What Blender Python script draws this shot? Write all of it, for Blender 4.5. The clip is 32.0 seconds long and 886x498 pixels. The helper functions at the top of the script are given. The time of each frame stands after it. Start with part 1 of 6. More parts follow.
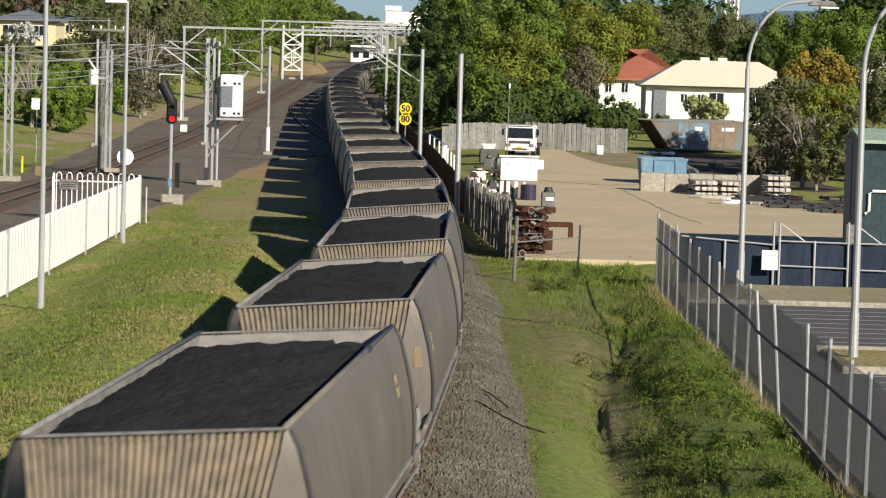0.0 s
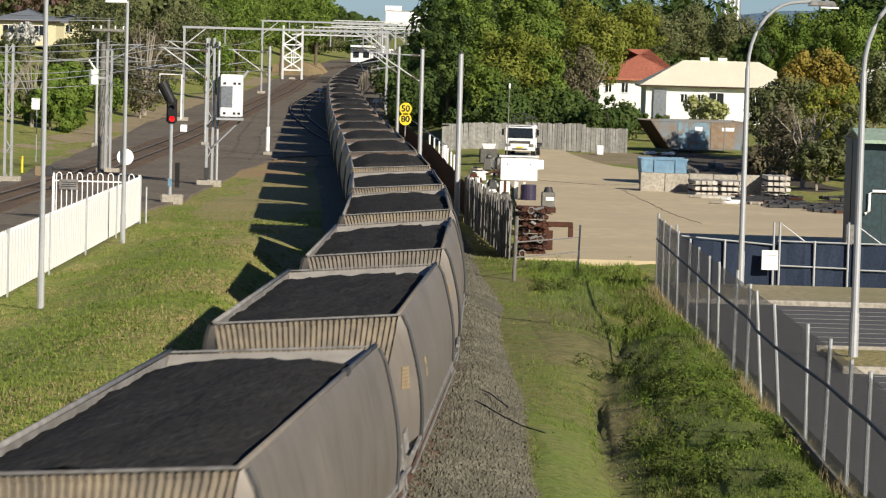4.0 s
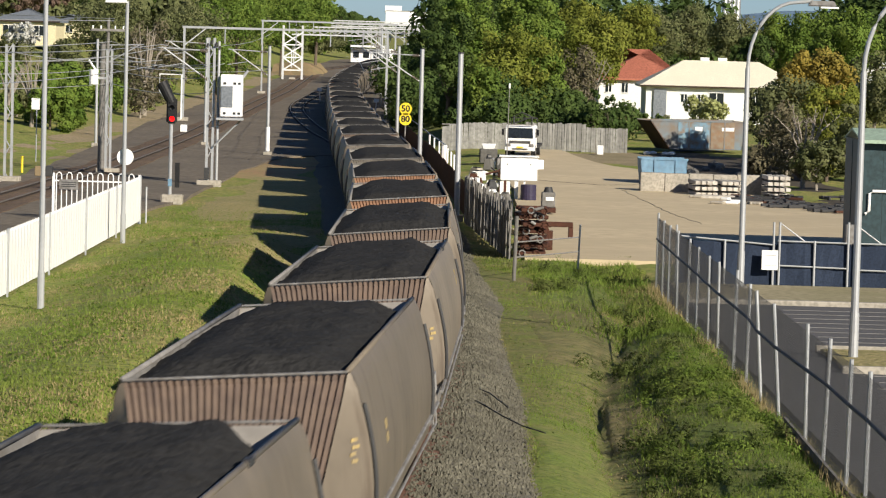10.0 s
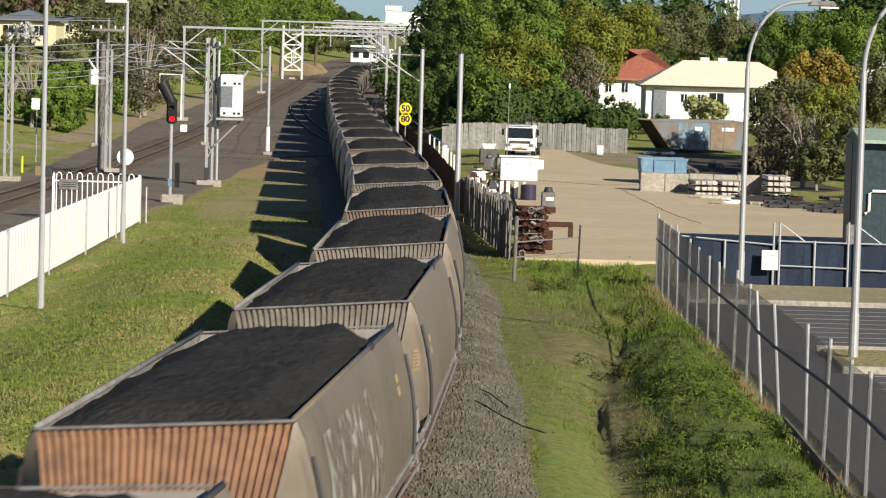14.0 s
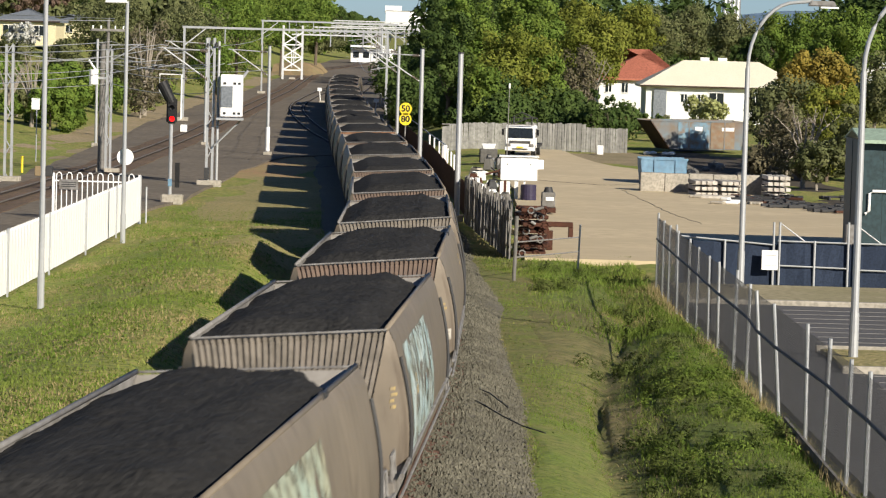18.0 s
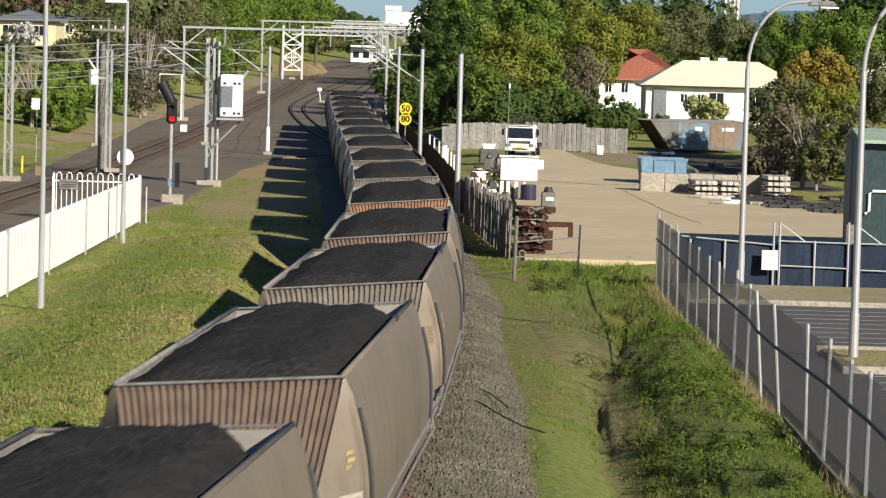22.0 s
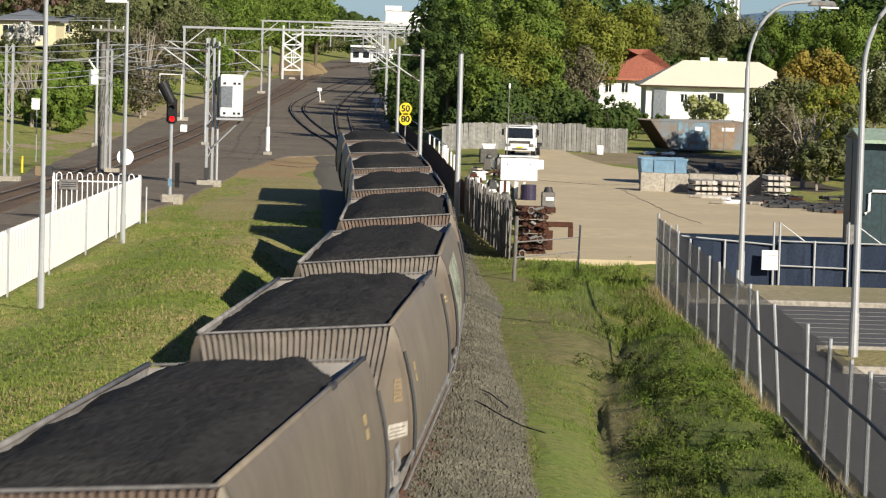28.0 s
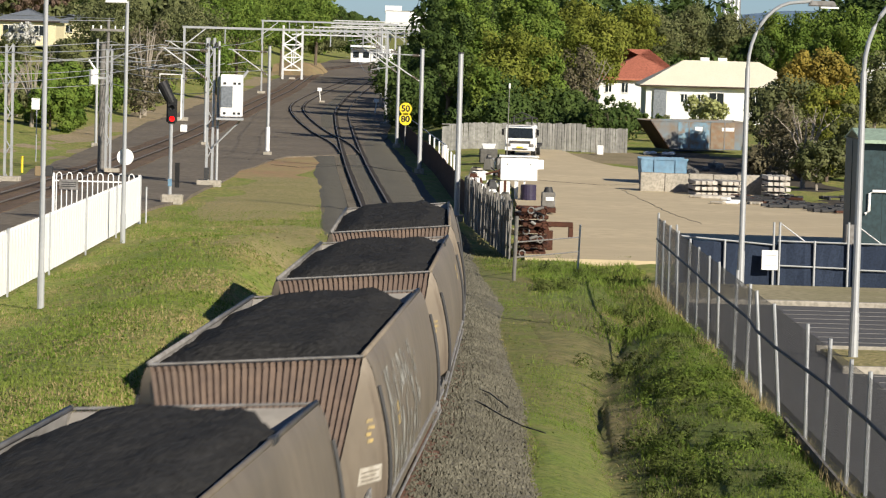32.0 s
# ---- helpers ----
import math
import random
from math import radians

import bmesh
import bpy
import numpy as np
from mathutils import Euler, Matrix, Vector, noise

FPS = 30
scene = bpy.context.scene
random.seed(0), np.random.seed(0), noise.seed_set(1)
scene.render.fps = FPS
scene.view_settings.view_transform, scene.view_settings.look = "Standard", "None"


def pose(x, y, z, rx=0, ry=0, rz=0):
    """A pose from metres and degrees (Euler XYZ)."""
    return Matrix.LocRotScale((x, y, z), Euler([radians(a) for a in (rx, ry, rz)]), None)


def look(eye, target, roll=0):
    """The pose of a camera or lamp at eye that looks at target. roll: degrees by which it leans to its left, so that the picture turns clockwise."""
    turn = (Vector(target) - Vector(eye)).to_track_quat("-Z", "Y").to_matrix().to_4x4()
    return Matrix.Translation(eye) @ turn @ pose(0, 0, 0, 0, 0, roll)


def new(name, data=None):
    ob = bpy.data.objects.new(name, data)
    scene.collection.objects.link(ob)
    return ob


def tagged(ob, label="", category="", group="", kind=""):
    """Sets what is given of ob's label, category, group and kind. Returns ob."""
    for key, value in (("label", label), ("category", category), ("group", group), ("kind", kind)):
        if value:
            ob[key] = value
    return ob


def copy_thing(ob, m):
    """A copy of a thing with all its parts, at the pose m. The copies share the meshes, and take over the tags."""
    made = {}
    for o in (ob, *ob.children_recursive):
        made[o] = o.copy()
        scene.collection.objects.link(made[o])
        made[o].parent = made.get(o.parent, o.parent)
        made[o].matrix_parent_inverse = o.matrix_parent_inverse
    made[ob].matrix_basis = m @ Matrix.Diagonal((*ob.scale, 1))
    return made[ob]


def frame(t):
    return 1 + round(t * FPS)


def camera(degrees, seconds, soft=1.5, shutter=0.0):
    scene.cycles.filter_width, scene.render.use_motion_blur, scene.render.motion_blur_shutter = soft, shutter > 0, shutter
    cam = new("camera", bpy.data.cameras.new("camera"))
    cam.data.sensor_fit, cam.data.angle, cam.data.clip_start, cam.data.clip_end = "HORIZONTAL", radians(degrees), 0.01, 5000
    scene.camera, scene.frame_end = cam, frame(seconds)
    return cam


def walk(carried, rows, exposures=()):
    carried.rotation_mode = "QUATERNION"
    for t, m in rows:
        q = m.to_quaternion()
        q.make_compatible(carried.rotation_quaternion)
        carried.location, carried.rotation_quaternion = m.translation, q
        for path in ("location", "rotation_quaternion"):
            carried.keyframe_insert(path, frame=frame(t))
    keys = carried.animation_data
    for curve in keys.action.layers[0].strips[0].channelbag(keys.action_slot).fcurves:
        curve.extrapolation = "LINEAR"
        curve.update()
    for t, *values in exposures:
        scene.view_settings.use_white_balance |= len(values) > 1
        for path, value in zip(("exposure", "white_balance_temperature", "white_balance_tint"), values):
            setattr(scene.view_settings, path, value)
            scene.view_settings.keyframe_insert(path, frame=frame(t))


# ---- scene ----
cam = camera(16.52, 32.0, soft=1.2, shutter=0.4)
EYE = (0.0, 0.0, 7.2)
VIEW = Matrix.Translation(EYE) @ look((0, 0, 0), (0, math.cos(radians(4.141)), -math.sin(radians(4.141))), 1.6)
walk(cam, [(0.0, VIEW), (32.0, VIEW)], [(0.0, 0.48), (9.0, 0.53), (20.0, 0.59), (32.0, 0.59)])

# ---- light ----
SUN_TO = Vector((1.32, -1.75, 1.0)).normalized()
world = bpy.data.worlds.new("sky")
scene.world = world
world.use_nodes = True
wn = world.node_tree
sky = wn.nodes.new("ShaderNodeTexSky")
sky.sky_type = 'NISHITA'
sky.sun_disc = False
sky.sun_elevation = math.asin(SUN_TO.z)
sky.sun_rotation = math.atan2(SUN_TO.x, SUN_TO.y)
sky.altitude = 30
sky.air_density, sky.dust_density, sky.ozone_density = 0.6, 0.3, 5.0
wn.links.new(sky.outputs[0], wn.nodes["Background"].inputs[0])
wn.nodes["Background"].inputs[1].default_value = 0.056
sun_data = bpy.data.lights.new("sun", 'SUN')
sun_data.energy = 5.0
sun_data.angle = radians(0.6)
sun_data.color = (1.0, 0.915, 0.77)
sun = new("sun", sun_data)
sun.matrix_world = look(SUN_TO * 100, (0, 0, 0))

# ---- materials ----
MATS = {}


def mat(name, a, b=None, scale=1.0, rough=0.85, bump=0.3, metal=0.0, fine=None, c=None, rand=0.0, spec=0.3, bdist=0.02, own_space=False):
    """A two-scale noise material: a and b mix by a coarse noise, c by a fine one."""
    if name in MATS:
        return MATS[name]
    m = bpy.data.materials.new(name)
    m.use_nodes = True
    MATS[name] = m
    nt = m.node_tree
    bs = nt.nodes["Principled BSDF"]
    bs.inputs["Roughness"].default_value = rough
    bs.inputs["Metallic"].default_value = metal
    bs.inputs["Specular IOR Level"].default_value = spec
    b = b or tuple(v * 0.7 for v in a)
    if own_space:
        tc, oi, va = nt.nodes.new("ShaderNodeTexCoord"), nt.nodes.new("ShaderNodeObjectInfo"), nt.nodes.new("ShaderNodeVectorMath")
        va.operation = 'MULTIPLY_ADD'
        cb = nt.nodes.new("ShaderNodeCombineXYZ")
        for i in range(3):
            nt.links.new(oi.outputs["Random"], cb.inputs[i])
        va.inputs[1].default_value = (40, 40, 40)
        nt.links.new(cb.outputs[0], va.inputs[0])
        nt.links.new(tc.outputs["Object"], va.inputs[2])
        place = va.outputs[0]
    else:
        place = nt.nodes.new("ShaderNodeNewGeometry").outputs["Position"]
    n1 = nt.nodes.new("ShaderNodeTexNoise")
    n1.inputs["Scale"].default_value = scale
    n1.inputs["Detail"].default_value = 5
    n1.inputs["Roughness"].default_value = 0.65
    nt.links.new(place, n1.inputs["Vector"])
    ramp = nt.nodes.new("ShaderNodeMapRange")
    ramp.inputs[1].default_value, ramp.inputs[2].default_value = 0.35, 0.65
    nt.links.new(n1.outputs["Fac"], ramp.inputs[0])
    mix = nt.nodes.new("ShaderNodeMix")
    mix.data_type = 'RGBA'
    mix.inputs[6].default_value, mix.inputs[7].default_value = (*a, 1), (*b, 1)
    nt.links.new(ramp.outputs[0], mix.inputs[0])
    col = mix.outputs[2]
    n2 = nt.nodes.new("ShaderNodeTexNoise")
    n2.inputs["Scale"].default_value = fine or scale * 14
    n2.inputs["Detail"].default_value = 3
    nt.links.new(place, n2.inputs["Vector"])
    r2 = nt.nodes.new("ShaderNodeMapRange")
    r2.inputs[1].default_value, r2.inputs[2].default_value = 0.40, 0.68
    nt.links.new(n2.outputs["Fac"], r2.inputs[0])
    m2 = nt.nodes.new("ShaderNodeMix")
    m2.data_type = 'RGBA'
    m2.inputs[7].default_value = (*(c or tuple(v * 0.6 for v in a)), 1)
    nt.links.new(r2.outputs[0], m2.inputs[0])
    nt.links.new(col, m2.inputs[6])
    col = m2.outputs[2]
    if rand:
        oi = nt.nodes.new("ShaderNodeObjectInfo")
        hs = nt.nodes.new("ShaderNodeHueSaturation")
        mr = nt.nodes.new("ShaderNodeMapRange")
        mr.inputs[3].default_value, mr.inputs[4].default_value = 1 - rand, 1 + rand
        nt.links.new(oi.outputs["Random"], mr.inputs[0])
        nt.links.new(mr.outputs[0], hs.inputs["Value"])
        nt.links.new(col, hs.inputs["Color"])
        col = hs.outputs[0]
    nt.links.new(col, bs.inputs["Base Color"])
    if bump:
        bp = nt.nodes.new("ShaderNodeBump")
        bp.inputs["Strength"].default_value = bump
        bp.inputs["Distance"].default_value = bdist
        nt.links.new(n2.outputs["Fac"], bp.inputs["Height"])
        nt.links.new(bp.outputs[0], bs.inputs["Normal"])
    return m


def streaked(name, a, b, rust, rand):
    """Dusty painted steel with rain streaks and rust running down it."""
    m = mat(name, a, b, .55, .55, .10, fine=2.6, c=tuple((v + w) / 2 for v, w in zip(a, b)), rand=rand, metal=.1, own_space=True)
    nt = m.node_tree
    bs = nt.nodes["Principled BSDF"]
    src = bs.inputs["Base Color"].links[0].from_socket
    tc, mp, nz, mr, mx = (nt.nodes.new("ShaderNode" + k) for k in ("TexCoord", "Mapping", "TexNoise", "MapRange", "Mix"))
    mx.data_type = 'RGBA'
    mp.inputs["Scale"].default_value = (1, 3.4, .35)
    nz.inputs["Scale"].default_value = 1.5
    nz.inputs["Detail"].default_value = 5
    nz.inputs["Roughness"].default_value = .7
    mr.inputs[1].default_value, mr.inputs[2].default_value, mr.inputs[4].default_value = .50, .72, .8
    nt.links.new(tc.outputs["Object"], mp.inputs[0])
    nt.links.new(mp.outputs[0], nz.inputs["Vector"])
    nt.links.new(nz.outputs["Fac"], mr.inputs[0])
    nt.links.new(mr.outputs[0], mx.inputs[0])
    nt.links.new(src, mx.inputs[6])
    mx.inputs[7].default_value = (*rust, 1)
    nt.links.new(mx.outputs[2], bs.inputs["Base Color"])
    return m


def leaf_mat(name, dark, light, c=None):
    """Foliage whose tone varies from clump to clump."""
    if name in MATS:
        return MATS[name]
    m = mat(name, dark, light, 0.35, 0.75, 0.0, fine=1.2, c=c or tuple(v * 0.80 for v in dark), spec=0.12)
    nt = m.node_tree
    bs = nt.nodes["Principled BSDF"]
    src = bs.inputs["Base Color"].links[0].from_socket
    geo = nt.nodes.new("ShaderNodeNewGeometry")
    hs = nt.nodes.new("ShaderNodeHueSaturation")
    mr = nt.nodes.new("ShaderNodeMapRange")
    mr.inputs[3].default_value, mr.inputs[4].default_value = 0.80, 1.22
    nt.links.new(geo.outputs["Random Per Island"], mr.inputs[0])
    nt.links.new(mr.outputs[0], hs.inputs["Value"])
    nt.links.new(src, hs.inputs["Color"])
    nt.links.new(hs.outputs[0], bs.inputs["Base Color"])
    tr = nt.nodes.new("ShaderNodeBsdfTranslucent")
    nt.links.new(hs.outputs[0], tr.inputs["Color"])
    ms = nt.nodes.new("ShaderNodeMixShader")
    ms.inputs[0].default_value = 0.25
    nt.links.new(bs.outputs[0], ms.inputs[1])
    nt.links.new(tr.outputs[0], ms.inputs[2])
    nt.links.new(ms.outputs[0], nt.nodes["Material Output"].inputs[0])
    return m


def glow(name, colour, strength):
    m = bpy.data.materials.new(name)
    m.use_nodes = True
    bs = m.node_tree.nodes["Principled BSDF"]
    bs.inputs["Base Color"].default_value = (*colour, 1)
    bs.inputs["Emission Color"].default_value = (*colour, 1)
    bs.inputs["Emission Strength"].default_value = strength
    return m


GRASS = mat("grass", (0.190, 0.255, 0.034), (0.34, 0.270, 0.105), 0.42, 0.95, 0.9, fine=5, c=(0.110, 0.142, 0.028), bdist=0.09)
DRYGRASS = mat("dry_grass", (0.265, 0.236, 0.094), (0.333, 0.270, 0.132), 0.3, 0.95, 0.8, fine=6, c=(0.178, 0.167, 0.057), bdist=0.08)
BALLAST = mat("ballast", (0.162, 0.150, 0.117), (0.132, 0.121, 0.094), 0.5, 0.95, 0.65, fine=16, c=(0.084, 0.077, 0.060), bdist=0.05)
YARD = mat("yard_ballast", (0.205, 0.170, 0.126), (0.140, 0.118, 0.092), 0.22, 0.95, 0.7, fine=3, c=(0.105, 0.088, 0.068), bdist=0.04)
BROWNBED = mat("brown_ballast", (0.20, 0.135, 0.085), (0.12, 0.085, 0.06), 0.25, 0.95, 0.8, fine=8, c=(0.07, 0.05, 0.035), bdist=0.05)
REDSOIL = mat("red_soil", (0.319, 0.183, 0.106), (0.319, 0.254, 0.118), 0.3, 0.95, 0.6, fine=2.5, c=(0.248, 0.195, 0.088))
LOT = mat("pale_concrete", (0.57, 0.470, 0.310), (0.45, 0.372, 0.245), 0.16, 0.9, 0.25, fine=1.6, c=(0.46, 0.375, 0.25))
ASPHALT = mat("asphalt", (0.12, 0.115, 0.118), (0.095, 0.092, 0.095), 0.3, 0.9, 0.4, fine=20, c=(0.07, 0.07, 0.072))
CONCRETE = mat("concrete", (0.42, 0.38, 0.32), (0.33, 0.30, 0.25), 0.8, 0.9, 0.3, fine=9, c=(0.25, 0.23, 0.19))
STEEL = mat("galvanised_steel", (0.42, 0.43, 0.44), (0.36, 0.37, 0.38), 0.8, 0.5, 0.0, metal=0.35, c=(0.37, 0.38, 0.39))
DARKSTEEL = mat("dark_steel", (0.05, 0.05, 0.052), (0.035, 0.035, 0.036), 1.5, 0.6, 0.1)
RAILTOP = mat("rail_head", (0.22, 0.20, 0.18), (0.16, 0.145, 0.13), 2, 0.6, 0.0, metal=0.35)
RAILRUST = mat("rail_web", (0.06, 0.04, 0.03), (0.045, 0.03, 0.025), 2, 0.9, 0.2)
SLEEPER = mat("sleeper_timber", (0.12, 0.10, 0.085), (0.09, 0.075, 0.065), 1.0, 0.9, 0.4, rand=0.2)
WHITE = mat("white_paint", (0.80, 0.80, 0.79), (0.74, 0.74, 0.73), 1.2, 0.6, 0.03, c=(0.70, 0.70, 0.69))
GREYBODY = streaked("dusty_wagon_steel", (0.180, 0.158, 0.136), (0.120, 0.106, 0.092), (0.095, 0.078, 0.062), 0.14)
TANBODY = streaked("tan_wagon_steel", (0.215, 0.178, 0.135), (0.145, 0.122, 0.095), (0.098, 0.074, 0.055), 0.18)
BROWNBODY = mat("brown_wagon_steel", (0.16, 0.135, 0.105), (0.12, 0.10, 0.08), 0.5, 0.6, 0.12, fine=5, c=(0.13, 0.105, 0.08), rand=0.14, metal=0.1, own_space=True)
RIM = mat("worn_rim", (0.25, 0.242, 0.235), (0.175, 0.17, 0.165), 1.4, 0.6, 0.1, fine=6, c=(0.13, 0.12, 0.11), own_space=True)
PORTALGREY = mat("pale_painted_steel", (0.55, 0.56, 0.57), (0.47, 0.48, 0.49), 0.6, 0.5, 0.0, c=(0.48, 0.49, 0.50))
SLOPE = mat("dusty_slope_sheet", (0.36, 0.335, 0.30), (0.28, 0.26, 0.235), 0.8, 0.7, 0.05, fine=4, c=(0.26, 0.24, 0.215), own_space=True)
COAL = mat("coal", (0.041, 0.0402, 0.0398), (0.035, 0.0342, 0.0338), 0.8, 0.95, 0.8, fine=11, c=(0.024, 0.0235, 0.0232), spec=0.06, bdist=0.05, own_space=True)
END_TAN = mat("tan_corrugated", (0.275, 0.224, 0.155), (0.194, 0.166, 0.130), 0.9, 0.75, 0.1, fine=5, c=(0.158, 0.137, 0.108), own_space=True)
END_GREY = mat("grey_corrugated", (0.221, 0.193, 0.160), (0.172, 0.148, 0.127), 0.8, 0.75, 0.1, fine=5, c=(0.139, 0.123, 0.102), own_space=True)
END_BROWN = mat("brown_corrugated", (0.180, 0.127, 0.097), (0.135, 0.102, 0.082), 0.8, 0.75, 0.1, fine=5, c=(0.123, 0.090, 0.074), own_space=True)
END_ORANGE = mat("rust_corrugated", (0.299, 0.163, 0.092), (0.238, 0.132, 0.084), 0.8, 0.75, 0.1, fine=5, c=(0.194, 0.110, 0.070), own_space=True)
RUST = mat("rust", (0.090, 0.036, 0.022), (0.060, 0.026, 0.017), 2.0, 0.9, 0.4, fine=12)
RUSTWALL = mat("rusty_sheet", (0.13, 0.075, 0.05), (0.085, 0.055, 0.04), 0.6, 0.9, 0.2, fine=4)
PALING = mat("weathered_paling", (0.30, 0.295, 0.275), (0.22, 0.215, 0.20), 0.7, 0.9, 0.2, fine=5, rand=0.22)
OLDWOOD = mat("old_grey_timber", (0.20, 0.19, 0.175), (0.13, 0.125, 0.115), 0.9, 0.9, 0.3, fine=7, rand=0.35)
BLUESKIP = mat("blue_skip_paint", (0.12, 0.23, 0.34), (0.17, 0.29, 0.40), 1.2, 0.6, 0.1, fine=4, c=(0.12, 0.20, 0.28))
SHADECLOTH = mat("navy_shade_cloth", (0.024, 0.036, 0.066), (0.018, 0.028, 0.052), 0.5, 0.9, 0.1, fine=20)
SHED = mat("green_shed_sheet", (0.030, 0.056, 0.064), (0.023, 0.045, 0.054), 0.5, 0.5, 0.05)
SHEDROOF = mat("pale_green_roof", (0.36, 0.47, 0.36), (0.30, 0.40, 0.31), 0.5, 0.5, 0.05)
CREAMROOF = mat("cream_roof", (0.70, 0.65, 0.52), (0.64, 0.59, 0.47), 0.6, 0.6, 0.05, c=(0.60, 0.56, 0.45))
REDROOF = mat("red_roof", (0.42, 0.145, 0.095), (0.35, 0.12, 0.08), 0.6, 0.7, 0.1, fine=6)
GREYROOF = mat("grey_roof", (0.20, 0.22, 0.25), (0.16, 0.18, 0.20), 0.6, 0.6, 0.05)
CREAMWALL = mat("cream_wall", (0.72, 0.64, 0.42), (0.66, 0.58, 0.38), 0.6, 0.8, 0.03)
GLASS = mat("window_glass", (0.02, 0.025, 0.03), (0.015, 0.02, 0.022), 1.0, 0.12, 0.0, spec=0.6)
YELLOW = mat("yellow_sign", (0.80, 0.60, 0.03), (0.74, 0.55, 0.03), 1.0, 0.5, 0.0, c=(0.70, 0.52, 0.03))
BLACK = mat("black_paint", (0.012, 0.012, 0.013), (0.016, 0.016, 0.017), 1.0, 0.6, 0.0)
CREAMPLATE = mat("cream_plate", (0.27, 0.20, 0.115), (0.22, 0.16, 0.09), 3.0, 0.7, 0.0, own_space=True)
BARK = mat("bark", (0.16, 0.125, 0.095), (0.10, 0.08, 0.06), 1.2, 0.9, 0.4)
PALEBARK = mat("pale_bark", (0.33, 0.29, 0.24), (0.24, 0.21, 0.17), 1.2, 0.9, 0.3)
LEAF = leaf_mat("leaf_green", (0.110, 0.180, 0.031), (0.185, 0.236, 0.045))
LEAFD = leaf_mat("leaf_dark", (0.055, 0.092, 0.024), (0.098, 0.138, 0.036))
LEAFY = leaf_mat("leaf_yellowgreen", (0.158, 0.188, 0.030), (0.225, 0.232, 0.045))
LEAFO = leaf_mat("leaf_orange", (0.300, 0.225, 0.045), (0.215, 0.195, 0.050))
LEAFG = leaf_mat("leaf_greygreen", (0.120, 0.138, 0.056), (0.175, 0.178, 0.082))
LEAFB = leaf_mat("leaf_brown", (0.125, 0.112, 0.066), (0.18, 0.158, 0.10))
BLADE = leaf_mat("blade_green", (0.130, 0.200, 0.032), (0.205, 0.232, 0.056))
OLIVE = leaf_mat("blade_olive", (0.155, 0.155, 0.052), (0.215, 0.195, 0.080))
BLADED = leaf_mat("blade_dark", (0.078, 0.106, 0.025), (0.120, 0.133, 0.041))
LEAFR = leaf_mat("leaf_russet", (0.150, 0.100, 0.078), (0.20, 0.14, 0.105))
LEAFP = leaf_mat("leaf_pale", (0.33, 0.36, 0.13), (0.42, 0.42, 0.20))
BLOSSOM = leaf_mat("pale_blossom", (.50, .50, .47), (.62, .62, .58))
HILLS = mat("far_hills", (0.13, 0.20, 0.30), (0.11, 0.18, 0.27), 0.01, 1.0, 0.0)


# ---- mesh helpers ----
def box(bm, c, s, rz=0.0, m=None, taper=1.0):
    """A box of size s centred on c; taper narrows its top."""
    vs = []
    for k in (-.5, .5):
        f = taper if k > 0 else 1.0
        for i, j in ((-.5, -.5), (.5, -.5), (.5, .5), (-.5, .5)):
            v = Vector((i * s[0] * f, j * s[1] * f, k * s[2]))
            v = Matrix.Rotation(rz, 3, 'Z') @ v + Vector(c)
            vs.append(bm.verts.new(m @ v if m else v))
    for f in ((3, 2, 1, 0), (4, 5, 6, 7), (0, 1, 5, 4), (1, 2, 6, 5), (2, 3, 7, 6), (3, 0, 4, 7)):
        bm.faces.new([vs[i] for i in f])
    return bm


def rod(bm, a, b, r, r2=None, seg=8, cap=True):
    """A round bar from a to b."""
    a, b = Vector(a), Vector(b)
    r2 = r if r2 is None else r2
    q = (b - a).to_track_quat('Z', 'Y').to_matrix()
    ra, rb = [], []
    for i in range(seg):
        t = 2 * math.pi * i / seg
        d = q @ Vector((math.cos(t), math.sin(t), 0))
        ra.append(bm.verts.new(a + d * r))
        rb.append(bm.verts.new(b + d * r2))
    for i in range(seg):
        j = (i + 1) % seg
        bm.faces.new((ra[i], ra[j], rb[j], rb[i]))
    if cap:
        bm.faces.new(ra[::-1])
        bm.faces.new(rb)
    return bm


def pipe(bm, pts, r, seg=8):
    """A bent round bar through the points, as one skin."""
    pts = [Vector(p) for p in pts]
    rings = []
    for k, p in enumerate(pts):
        d = (pts[min(k + 1, len(pts) - 1)] - pts[max(k - 1, 0)]).normalized()
        side = d.cross(Vector((.13, .21, .97)) if abs(d.z) < .9 else Vector((1, .1, 0))).normalized()
        up = side.cross(d)
        rings.append([bm.verts.new(p + (side * math.cos(2 * math.pi * i / seg) + up * math.sin(2 * math.pi * i / seg)) * r) for i in range(seg)])
    for p, q in zip(rings, rings[1:]):
        for i in range(seg):
            j = (i + 1) % seg
            bm.faces.new((p[i], p[j], q[j], q[i]))
    bm.faces.new(rings[0][::-1])
    bm.faces.new(rings[-1])
    return bm


def plate(bm, pts, thick):
    """A flat polygon with thickness along its normal."""
    pts = [Vector(p) for p in pts]
    n = (pts[1] - pts[0]).cross(pts[2] - pts[0]).normalized() * thick
    a = [bm.verts.new(p) for p in pts]
    b = [bm.verts.new(p - n) for p in pts]
    bm.faces.new(a)
    bm.faces.new(b[::-1])
    for i in range(len(a)):
        j = (i + 1) % len(a)
        bm.faces.new((a[j], a[i], b[i], b[j]))
    return bm


def disc(bm, c, r, ny=-1, thick=0.01, seg=20):
    c = Vector(c)
    return rod(bm, c, c + Vector((0, -ny * thick, 0)), r, seg=seg)


